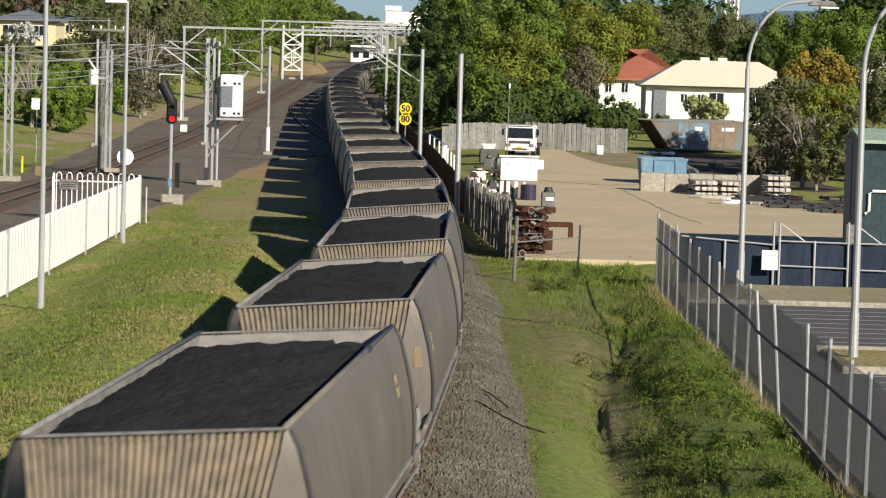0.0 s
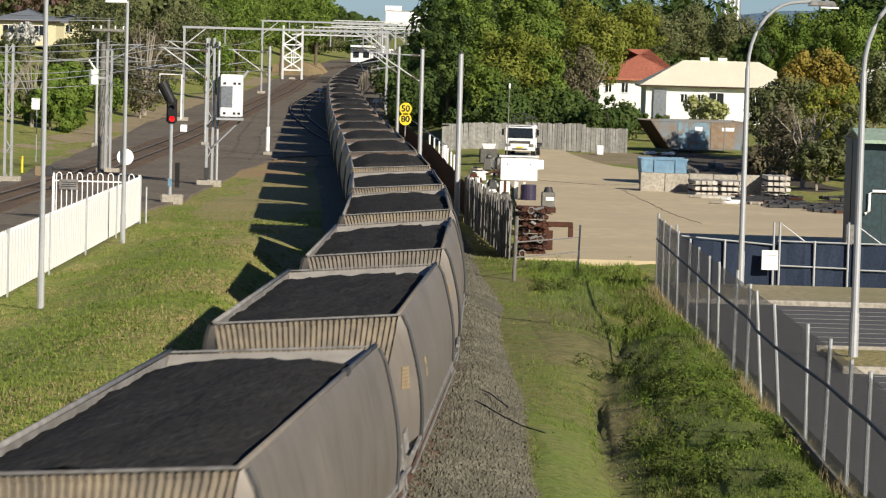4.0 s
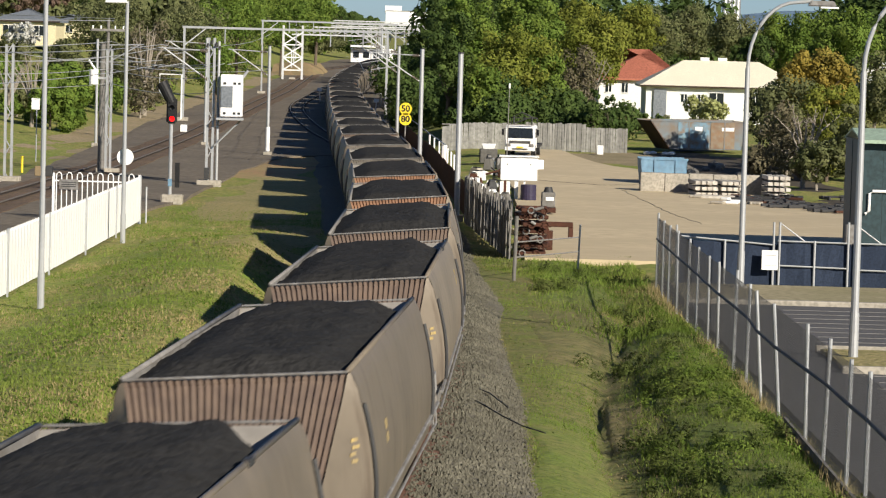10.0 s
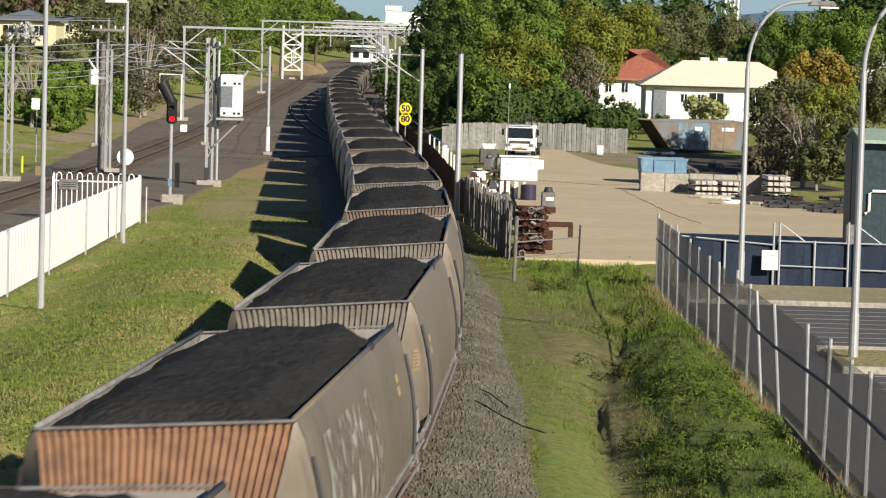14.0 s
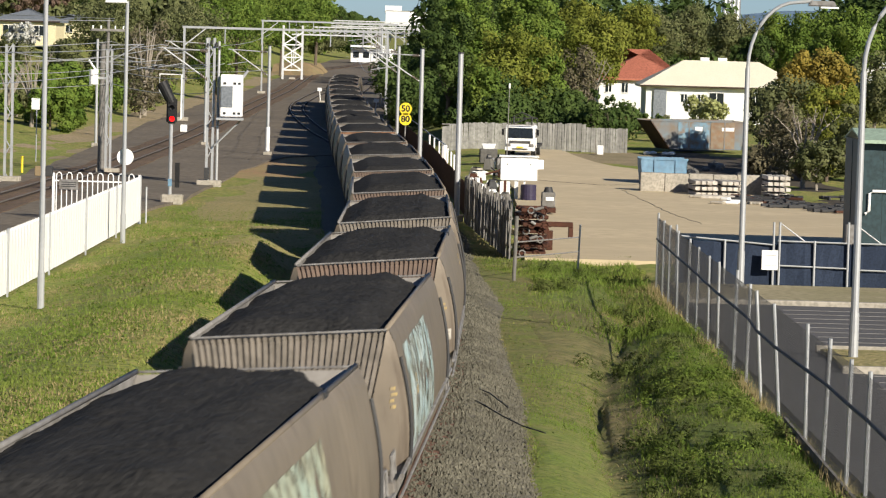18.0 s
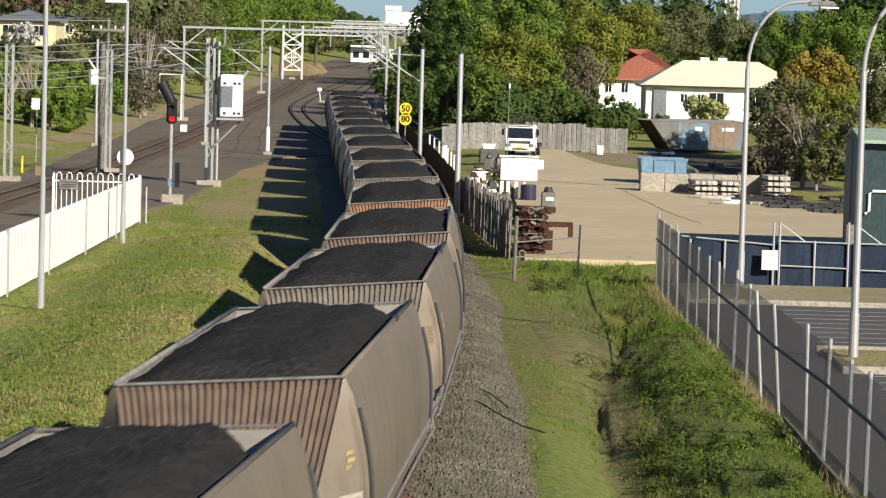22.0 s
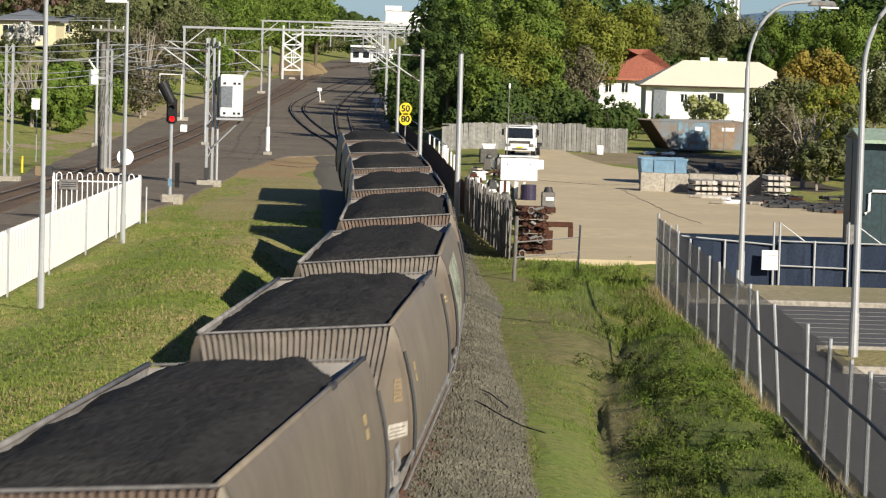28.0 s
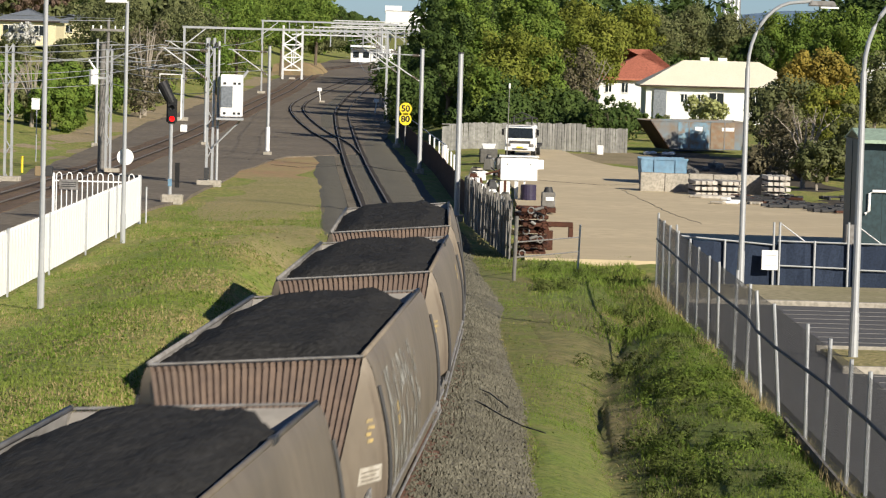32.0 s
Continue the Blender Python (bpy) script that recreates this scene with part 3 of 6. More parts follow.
def wagon_kit(L, frame_len, kind):
    """The shared meshes of one kind of wagon: L along the rim, frame_len over the end sills."""
    kit = {"L": L}
    H, F = L / 2, frame_len / 2
    skin = TANBODY if kind else GREYBODY
    kit["side_r"] = mesh_of(side_sheet(L, 1), skin, "side", True)
    kit["side_l"] = mesh_of(side_sheet(L, -1), skin, "side", True)
    for s, nm in ((-1, "l"), (1, "r")):
        bm = BM()
        pipe(bm, [(s * 1.205, -H + .01, RIM_Z - .005), (s * 1.205, H - .01, RIM_Z - .005)], .032, 8)
        kit["rim_" + nm] = mesh_of(bm, skin if s > 0 else RIM, "rim", True)
        bm = BM()
        plate(bm, [(s * 1.195, -H + .03, RIM_Z - .03), (s * 1.195, H - .03, RIM_Z - .03), (s * 1.215, H - .03, RIM_Z - .75), (s * 1.215, -H + .03, RIM_Z - .75)][::s], .012)
        kit["liner_" + nm] = mesh_of(bm, RIM, "inner_wall")
    bm = BM()
    box(bm, (1.215, H * .42, RIM_Z + .0), (.08, .26, .07))
    kit["latch"] = mesh_of(bevelled(bm, .01), DARKSTEEL, "rim_latch")
    for nm, s in (("near", -1), ("far", 1)):
        kit["corr_" + nm] = mesh_of(end_sheet(H, s, 30 if kind else 32), END_TAN, "corrugated_end")
        zs = [RIM_Z - .03 - 1.66 * i / 10 for i in range(11)]
        for k, side in ((-1, "l"), (1, "r")):
            bm = BM()
            a = [bm.verts.new((k * (side_x(z) - .004), s * end_y(z, H), z)) for z in zs]
            b = [bm.verts.new((k * (corr_w(z) - .006), s * (sheet_y(z, H) - .008), z)) for z in zs]
            for i in range(10):
                f = (a[i], a[i + 1], b[i + 1], b[i])
                bm.faces.new(f if k * s < 0 else f[::-1])
            kit["panel_" + nm + side] = mesh_of(bm, skin, "corner_panel", True)
            bm = BM()
            pipe(bm, [(k * (side_x(z) + .016), s * (end_y(z, H) - .03), z) for z in zs[(0 if kind == 0 else 2):]], .033, 6)
            kit["edge_" + nm + side] = mesh_of(bm, DARKSTEEL, "edge_pipe")
        bm = BM()
        box(bm, (0, s * (H + .0), RIM_Z - .014), (2.42, .05, .026))
        kit["chord_" + nm] = mesh_of(bevelled(bm, .007), RIM, "end_chord")
        bm = BM()
        plate(bm, [(-1.19, s * (H - .07), RIM_Z - .04), (1.19, s * (H - .07), RIM_Z - .04), (1.19, s * (H - 2.4), RIM_Z - 1.0), (-1.19, s * (H - 2.4), RIM_Z - 1.0)][::-s], .02)
        kit["slope_" + nm] = mesh_of(bm, SLOPE, "slope_sheet")
        bm = BM()
        box(bm, (0, s * (F - .1), .86), (2.45, .2, .26))
        box(bm, (0, s * (F + H) / 2, .96), (2.3, F - H - .1, .05))
        kit["platform_" + nm] = mesh_of(bm, BROWNBODY, "end_platform")
        bm = BM()
        box(bm, (0, s * (F + .17), .80), (.22, .36, .22))
        kit["coupler_" + nm] = mesh_of(bevelled(bm), DARKSTEEL, "coupler")
        bm = BM()
        x = 1.30
        pipe(bm, [(x, s * (F - .75), .95), (x, s * (F - .7), 1.25), (x, s * (F - .12), 1.25), (x, s * (F - .1), .55), (x - .25, s * (F - .1), .5)], .02, 6)
        pipe(bm, [(x, s * (F - .42), .95), (x, s * (F - .42), 1.25)], .018, 6)
        kit["rail_" + nm] = mesh_of(bm, RIM, "hand_rail")
    bm = BM()
    for s in (-1, 1):
        box(bm, (s * 1.27, 0, .85), (.12, 2 * F - .02, .20))
    kit["sill"] = mesh_of(bevelled(bm), SOLEBAR, "sole_bar")
    bm = BM()
    pipe(bm, [(1.40, -F + .3, .99), (1.40, F - .3, .99)], .03, 6)
    pipe(bm, [(1.37, -F + .5, .72), (1.37, F - .5, .72)], .02, 6)
    kit["pipe"] = mesh_of(bm, RIM, "air_pipe")
    bm = BM()
    for s in (-1, 1):
        box(bm, (s * .88, 0, .44), (.14, 1.9, .2))
        box(bm, (s * .88, 0, .62), (.16, .7, .24))
    box(bm, (0, 0, .56), (1.9, .4, .22))
    kit["bogie"] = mesh_of(bm, DARKSTEEL, "bogie")
    bm = BM()
    for s in (-1, 1):
        rod(bm, (s * .50, 0, 0), (s * .63, 0, 0), .42, seg=18)
        rod(bm, (s * .63, 0, 0), (s * .68, 0, 0), .40, .38, seg=18)
    rod(bm, (-.6, 0, 0), (.6, 0, 0), .07)
    kit["axle"] = mesh_of(bm, RAILRUST, "wheel_set")
    bm = BM()
    rod(bm, (0, -H + 1.7, 1.5), (0, H - 1.7, 1.5), 1.0, seg=16)
    bmesh.ops.scale(bm, vec=(1.12, 1, .55), verts=bm.verts[:])
    bmesh.ops.translate(bm, vec=(0, 0, .35), verts=bm.verts[:])
    kit["hopper"] = mesh_of(bm, BROWNBODY, "hopper_floor")
    kit["coal"] = [mesh_of(coal_heap(L, 11 * kind + k, (.07 + .04 * (k % 2), .185 + .02 * (k % 3))[kind], (.11, .08)[kind], kind), COAL, "coal_load", True) for k in range(5)]
    kit["plate"] = mesh_of(panel_marks(H, [(.50, .74, 1.66, 1.94)], .008), CREAMPLATE, "data_plate")
    kit["bars"] = mesh_of(panel_marks(H, [(.53, .70 - .03 * (k % 2), 1.70 + .047 * k, 1.715 + .047 * k) for k in range(5)], .012), BROWNBODY, "data_plate_print")
    kit["stencil"] = [mesh_of(panel_marks(H, [(.50 + .035 * ((k + v) % 2), .72 - .05 * ((k + v) % 3), 1.66 + .072 * k, 1.70 + .072 * k) for k in range(3 + v % 2)], .008), STENCIL, "stencil") for v in range(3)]
    kit["board"] = mesh_of(panel_marks(H, [(.42, .86, 1.22, 1.40)], .008), PALEBOARD, "notice_board")
    kit["board_bars"] = mesh_of(panel_marks(H, [(.46, .80 - .06 * (k % 2), 1.25 + .045 * k, 1.262 + .045 * k) for k in range(3)], .012), BROWNBODY, "notice_board_print")
    kit["marks"] = [mesh_of(side_marks([(y, y + .24, z + .15 * i, z + .11 + .15 * i) for i in range(2)]), STENCIL, "side_stencil") for y, z in ((-H + 1.3, 1.75), (-H + 2.0, 1.6), (H - 1.6, 1.9))]
    kit["rust"] = [mesh_of(side_marks([(y, y + .5, z, z + .36)], .006), RUSTMARK, "rust_patch") for y, z in ((-H + 1.8, 1.35), (-H + 3.0, 1.6))]
    return kit


SOLEBAR = mat("dusty_sole_bar", (.26, .24, .215), (.18, .165, .145), 1.0, .75, .1, fine=5, c=(.13, .115, .10), own_space=True)
STENCIL = mat("yellow_stencil", (.42, .31, .12), (.30, .23, .11), 3.0, .7, 0, fine=14, c=(.20, .165, .115), own_space=True)
RUSTMARK = mat("rust_stain", (.20, .125, .085), (.16, .125, .10), 2.0, .8, 0, fine=9, c=(.16, .135, .11), own_space=True)
PALEBOARD = mat("pale_board", (.50, .47, .42), (.36, .33, .28), 2.2, .7, 0, fine=8, c=(.30, .27, .22), own_space=True)
KITS = [wagon_kit(10.45, 14.0, 0), wagon_kit(10.0, 13.55, 1)]
# passing times of each wagon's near rim at the mark on the line, and the train's speed
SPEED, MARK = 15.4, 42.5
END_OF = {"0": END_TAN, "1": END_GREY, "2": END_BROWN, "3": END_ORANGE}
ENDS = "000010010002222331121121221231121122222"
WORDS = {"0": "tan rust-streaked", "1": "dusty grey", "2": "dull brown", "3": "rust-orange"}
PAINTED = {12: 4, 13: 1, 14: 4, 18: 2, 19: 1, 21: 3, 27: 4, 31: 2, 33: 4, 34: 4}
WAGONS = []


PASS_N = [-2, 0, 1, 6, 7, 8, 9, 10, 13, 14, 15, 20, 21, 24, 25, 26, 27, 30, 31, 34, 35, 36]
PASS_T = [-1.95, -.025, .945, 5.70, 6.59, 7.50, 8.41, 9.33, 12.14, 13.05, 13.95, 18.58, 19.48, 22.21, 23.10, 24.03, 24.94, 27.70, 28.62, 31.44, 32.35, 33.25]


def passing(n):
    return float(np.interp(n, PASS_N, PASS_T))


def own(ob, material):
    ob.material_slots[0].link = 'OBJECT'
    ob.material_slots[0].material = material
    return ob


def coal_wagon(n):
    kind = 0 if n <= 7 else 1
    kit = KITS[kind]
    L = kit["L"]
    H = L / 2
    tone = ENDS[n + 2]
    w = tagged(new("coal_wagon"), "dusty grey hopper wagon %s with coal, %s ends" % (("level", "heaped")[kind], WORDS[tone]), "coal wagon", "wagons of the coal train")
    part("side", kit["side_r"], None, w)
    part("side", kit["side_l"], None, w)
    for k in "lr":
        part("rim", kit["rim_" + k], None, w, "worn rolled top rim")
        part("inner_wall", kit["liner_" + k], None, w, "dusty pale inner wall")
    if n % 3 != 1:
        part("rim_latch", kit["latch"], None, w, "dark latch on the rim")
    for e, s in (("near", -1), ("far", 1)):
        own(part("corrugated_end", kit["corr_" + e], None, w, WORDS[tone] + " corrugated end sheet"), END_OF[tone])
        for k in "lr":
            part("corner_panel", kit["panel_" + e + k], None, w)
            part("edge_pipe", kit["edge_" + e + k], None, w, "dark curved edge pipe")
        part("slope_sheet", kit["slope_" + e], None, w, "pale dusty slope sheet")
        part("end_platform", kit["platform_" + e], None, w)
        part("end_chord", kit["chord_" + e], None, w, "thin pale top chord")
        part("coupler", kit["coupler_" + e], None, w)
        part("hand_rail", kit["rail_" + e], None, w)
    part("sole_bar", kit["sill"], None, w)
    part("air_pipe", kit["pipe"], None, w)
    part("hopper_floor", kit["hopper"], None, w)
    part("coal_load", kit["coal"][n % 5], None, w, "black coal " + ("level with the rim" if kind == 0 else "heaped above the rim"))
    for s in (-1, 1):
        b = part("bogie", kit["bogie"], None, w)
        b.matrix_basis = pose(0, s * (H - .3), 0)
        for k in (-1, 1):
            part("wheel_set", kit["axle"], None, b).matrix_basis = pose(0, k * .85, .42)
    if n % 3 == 0 or not kind:
        p = part("data_plate", kit["plate"], None, w, "cream data plate with faded print")
        part("data_plate_print", kit["bars"], None, p)
    else:
        part("stencil", kit["stencil"][n % 3], None, w, "faded yellow stencilled marks")
    if kind and n % 7 in (2, 6):
        q = part("notice_board", kit["board"], None, w, "white board with faded print")
        part("notice_board_print", kit["board_bars"], None, q)
    if n % 5 != 3:
        part("side_stencil", kit["marks"][n % 3], None, w, "faded yellow stencilled marks")
    if n % 4 == 1:
        part("rust_patch", kit["rust"][n % 2], None, w, "rust-brown worn patch")
    if n in PAINTED:
        bm = BM()
        rows = [[bm.verts.new((side_x(z) + .008, -H + .9 + .5 * i, z)) for z in [.98 + .135 * k for k in range(11)]] for i in range(11)]
        for p, q in zip(rows, rows[1:]):
            for i in range(10):
                bm.faces.new((p[i], q[i], q[i + 1], p[i + 1]))
        part("graffiti", bm, PAINTS[PAINTED[n]], w, "sprayed pale graffiti")
    WAGONS.append((n, w, L))
    return w


def spray(name, a, b, c, cover):
    """Sprayed paint that covers the sheet in ragged strokes."""
    m = mat(name, a, b, 1.1, .55, 0, fine=4, c=c, own_space=True)
    nt = m.node_tree
    bs = nt.nodes["Principled BSDF"]
    tc, mp, nz, mr = (nt.nodes.new("ShaderNode" + k) for k in ("TexCoord", "Mapping", "TexNoise", "MapRange"))
    mp.inputs["Scale"].default_value = (1, 1.6, .8)
    mp.inputs["Rotation"].default_value = (.6, 0, 0)
    nz.inputs["Scale"].default_value = 1.9
    nz.inputs["Detail"].default_value = 3
    nz.inputs["Distortion"].default_value = 1.6
    mr.inputs[1].default_value, mr.inputs[2].default_value = cover, cover + .05
    nt.links.new(tc.outputs["Object"], mp.inputs[0])
    nt.links.new(mp.outputs[0], nz.inputs["Vector"])
    nt.links.new(nz.outputs["Fac"], mr.inputs[0])
    tr, mx = nt.nodes.new("ShaderNodeBsdfTransparent"), nt.nodes.new("ShaderNodeMixShader")
    nt.links.new(mr.outputs[0], mx.inputs[0])
    nt.links.new(tr.outputs[0], mx.inputs[1])
    nt.links.new(bs.outputs[0], mx.inputs[2])
    nt.links.new(mx.outputs[0], nt.nodes["Material Output"].inputs[0])
    return m


PAINTS = {1: spray("spray_white", (.50, .56, .54), (.30, .44, .47), (.20, .20, .15), .44),
          2: spray("spray_mint", (.33, .42, .36), (.40, .38, .26), (.16, .16, .12), .40),
          3: spray("spray_cream", (.46, .37, .22), (.36, .29, .18), (.2, .16, .1), .42),
          4: spray("spray_grey", (.40, .39, .35), (.28, .27, .24), (.16, .15, .13), .52)}
for n in range(-2, 37):
    coal_wagon(n)



def wagon_pose(y, L):
    a, b = on_track(y + .3), on_track(y + L - .3)
    d = (b - a).normalized()
    mid = (a + b) / 2
    lean = radians(cant(y + L / 2))
    right = d.cross(Vector((0, 0, 1))).normalized()
    up = right.cross(d)
    right, up = right * math.cos(lean) + up * math.sin(lean), up * math.cos(lean) - right * math.sin(lean)
    m = Matrix((right, d, up)).transposed().to_4x4()
    m.translation = mid
    return m


def motions():
    """The train runs towards the camera and on beneath the bridge at one speed."""
    for n, w, L in WAGONS:
        t0 = passing(n)
        rows = []
        for k in range(33):
            rows.append((float(k), wagon_pose(MARK + SPEED * (t0 - k), L)))
        walk(w, rows)


# ---- lamps, masts and portals ----
def street_lamp(x, y, side, h=8.15):
    """Tall steel lamp with a bowed arm towards side."""
    t = thing("street_lamp", "tall galvanised street lamp with bowed arm", "street lamp", x, y, gz(y) - .2, 0, "street lamps")
    bm = BM()
    rod(bm, (0, 0, 0), (0, 0, 1.2), .105, .10, 12)
    rod(bm, (0, 0, 1.2), (0, 0, 6.3), .085, .065, 12)
    part("pole", bm, STEEL, t)
    bm = BM()
    pts = [(side * 1.32 * (1 - math.cos(a)), 0, 6.3 + (h - 6.3) * math.sin(a)) for a in [radians(i * 10) for i in range(10)]] + [(side * 1.75, 0, h + .04)]
    pipe(bm, pts, .05, 10)
    part("arm", bm, STEEL, t)
    bm = BM()
    box(bm, (side * 2.0, 0, h - .02), (.8, .32, .16), taper=.8)
    lamp = part("lamp_head", bevelled(bm, .03, 2), RIM, t, "grey lamp head")
    bm = BM()
    box(bm, (side * 2.2, 0, h - .125), (.5, .24, .05))
    part("lens", bm, WHITE, lamp)
    bm = BM()
    box(bm, (0, 0, .12), (.42, .42, .22))
    part("footing", bevelled(bm, .02), CONCRETE, t)
    return t


street_lamp(8.31, 84.8, 1)
street_lamp(8.77, 64.5, 1)


def platform_lamp(x, y, h):
    t = thing("platform_lamp", "slim grey lamp post by the white fence", "lamp post", x, y, gz(y) - .2, 0, "platform lamps")
    bm = BM()
    rod(bm, (0, 0, 0), (0, 0, 1.0), .085, .085, 10)
    rod(bm, (0, 0, 1.0), (0, 0, h), .07, .055, 10)
    part("pole", bm, STEEL, t)
    bm = BM()
    box(bm, (-.35, 0, h), (.75, .26, .12), taper=.8)
    part("lamp_head", bevelled(bm, .02), WHITE, t, "white lamp head")
    return t


l1 = platform_lamp(-9.56, 72.5, 7.9)
l2 = platform_lamp(-10.33, 98.1, 7.85)
bm = BM()
disc(bm, (.02, .09, 2.85), .27, -1, .02, 24)
part("round_plate", bm, WHITE, l2, "round white sign plate")
for dx, m_ in ((-.12, CREAMPLATE), (.14, DARKSTEEL)):
    bm = BM()
    box(bm, (dx, .05, 3.4), (.16, .18, .24))
    part("junction_box", bevelled(bm), m_, l1)



def cantilever(t, h, reach, drop=1.4):
    """Bracket arm with insulators that carries the overhead wire."""
    s = 1 if reach > 0 else -1
    bm = BM()
    rod(bm, (s * .1, 0, h - .35), (reach, 0, h - .25), .035, seg=6)
    rod(bm, (s * .1, 0, h - 1.7), (reach * .9, 0, h - .28), .04, seg=6)
    rod(bm, (reach * .55, 0, h - .95), (reach * 1.02, 0, h - 1.15), .025, seg=6)
    arm = part("bracket_arm", bm, STEEL, t)
    for z, k in ((h - .35, .3), (h - 1.62, .3)):
        bm = BM()
        for i in range(4):
            rod(bm, (s * (.18 + .09 * i), 0, z + .06 * i * (z < h - 1)), (s * (.23 + .09 * i), 0, z + .06 * i * (z < h - 1)), .085, seg=10)
        part("insulator", bm, BARK, arm)


def mast(x, y, h, r=.095, reach=0, low=0.0, label="round grey steel overhead-line mast on concrete footing"):
    t = thing("catenary_mast", label, "mast", x, y, level(x, y) - .15, 0, "overhead line masts")
    bm = BM()
    box(bm, (0, 0, .06), (.5, .5, .38))
    part("footing", bevelled(bm, .03), CONCRETE, t)
    bm = BM()
    rod(bm, (0, 0, .1), (0, 0, h), r, r * .9, 12)
    part("shaft", bm, STEEL, t)
    bm = BM()
    rod(bm, (0, 0, h), (0, 0, h + .05), r * 1.15, seg=12)
    part("cap", bm, DARKSTEEL, t)
    if low:
        bm = BM()
        rod(bm, (0, 0, .3), (0, 0, low), r * 1.25, seg=12)
        part("painted_band", bm, WHITE, t, "white painted lower sleeve")
    if reach:
        cantilever(t, h, reach)
    return t


mast(.48, 116.4, 6.4, .11, label="tall leaning concrete pole beside an old timber fence")
mast(-1.36, 159.5, 6.49, .12, -2.6)
mast(-3.18, 196.8, 6.53, .11, -2.3)
mast(-6.11, 279.9, 7.29, .10, -3.0)
mast(-10.37, 177.4, 6.39, .10, -2.4, 1.7)


def lattice_mast(x, y, h, w=.42):
    """Built-up mast of two channels with battens."""
    t = thing("lattice_mast", "grey steel mast of two channels and battens", "mast", x, y, level(x, y) - .15, 0, "overhead line masts")
    bm = BM()
    box(bm, (0, 0, .1), (1.1, .7, .4))
    part("footing", bevelled(bm, .03), CONCRETE, t)
    for s in (-1, 1):
        bm = BM()
        box(bm, (s * w / 2, 0, h / 2), (.11, .14, h))
        part("channel", bm, STEEL, t)
    for k in range(int(h / .75)):
        bm = BM()
        z = .5 + .75 * k
        rod(bm, (-w / 2, -.06, z), (w / 2, -.06, z + .5 * (1 if k % 2 else -1)), .03, seg=5)
        part("batten", bm, STEEL, t)
    return t


lm = lattice_mast(-10.72, 138.5, 6.75, .26)
cantilever(lm, 6.5, -2.4)
bm = BM()
rod(bm, (.33, .1, .1), (.33, .1, 6.6), .06, seg=8)
part("conduit", bm, STEEL, lm)
bm = BM()
box(bm, (-.1, -.2, .62), (.24, .2, .5))
part("switch_box", bm, DARKSTEEL, lm)
for dx, dz in ((-.2, 6.3), (0, 6.45), (.2, 6.35), (.34, 6.2)):
    bm = BM()
    rod(bm, (dx, -.15, dz), (dx + .04, -.15, dz + .2), .06, .04, seg=8)
    part("insulator", bm, DARKSTEEL, lm, "dark insulator")
# equipment cabinet on the mast
cb = thing("equipment_cabinet", "white line-side equipment cabinet with grey panel", "cabinet", -9.75, 138.2, gz(138) + 3.0)
bm = BM()
box(bm, (0, 0, 1.0), (1.0, .6, 1.9))
body = part("body", bevelled(bm, .03, 2), WHITE, cb)
bm = BM()
box(bm, (-.2, -.32, .95), (.52, .03, .95))
part("panel", bevelled(bm, .008), GREYROOF, body, "grey front panel")
for x in (-.3, .15, .36):
    for z in (.2, 1.55):
        bm = BM()
        box(bm, (x, -.31, z), (.12, .02, .1))
        part("vent", bm, DARKSTEEL, body)
bm = BM()
box(bm, (-.05, 0, -.06), (1.2, .8, .1))
part("shelf", bm, STEEL, cb)
bm = BM()
rod(bm, (.45, 0, -.1), (-.75, 0, -1.3), .04, seg=6)
part("brace", bm, STEEL, cb)
bm = BM()
rod(bm, (.42, 0, 1.75), (.72, 0, 2.15), .09, .05, seg=8)
part("bushing", bm, STEEL, cb)


def portal(x0, x1, y, h, depth=.0, legs=True, lat=False, beam2=False):
    """Portal frame over the tracks: two legs, a braced beam."""
    t = thing("portal_gantry", "pale steel portal gantry across the tracks", "gantry", x0, y, level(x0, y) - .15, 0, "portal gantries")
    W = x1 - x0
    for x in (0, W):
        if lat and x == 0:
            for s in (-1, 1):
                bm = BM()
                box(bm, (s * 1.25, 0, h / 2 + .3), (.28, .3, h + .6))
                part("leg", bm, PORTALGREY, t, "pale lattice leg")
            for k in range(3):
                z = 1.3 + k * 1.65
                bm = BM()
                rod(bm, (-1.25, -.1, z), (1.25, -.1, z + 1.6), .1, seg=5)
                rod(bm, (1.25, -.1, z), (-1.25, -.1, z + 1.6), .1, seg=5)
                box(bm, (0, 0, z), (2.5, .2, .16))
                part("brace", bm, WHITE, t)
        else:
            bm = BM()
            box(bm, (x, 0, h / 2), (.17, .17, h))
            part("leg", bm, PORTALGREY if depth else STEEL, t)
        bm = BM()
        box(bm, (x, 0, .1), (.8, .8, .5))
        part("footing", bm, CONCRETE, t)
        if not lat:
            bm = BM()
            k = 1 if x == 0 else -1
            rod(bm, (x, 0, h - 1.4), (x + k * 1.6, 0, h - .1), .05, seg=6)
            part("knee_brace", bm, PORTALGREY, t)
    for z in ((h, h - .55) if depth else (h,)):
        bm = BM()
        box(bm, (W / 2, 0, z), (W + .3, .2, .17))
        part("beam", bm, PORTALGREY if depth else STEEL, t)
    if depth:
        bm = BM()
        n = int(W / .8)
        for k in range(n):
            a, b = W * k / n, W * (k + 1) / n
            rod(bm, (a, 0, h - (.5 if k % 2 else 0)), (b, 0, h - (0 if k % 2 else .5)), .04, seg=4)
        part("lacing", bm, PORTALGREY, t)
    for f in (.2, .38, .55, .72, .88):
        bm = BM()
        rod(bm, (W * f, 0, h), (W * f, 0, h - 1.2), .05, seg=6)
        part("drop_post", bm, STEEL, t)
    return t


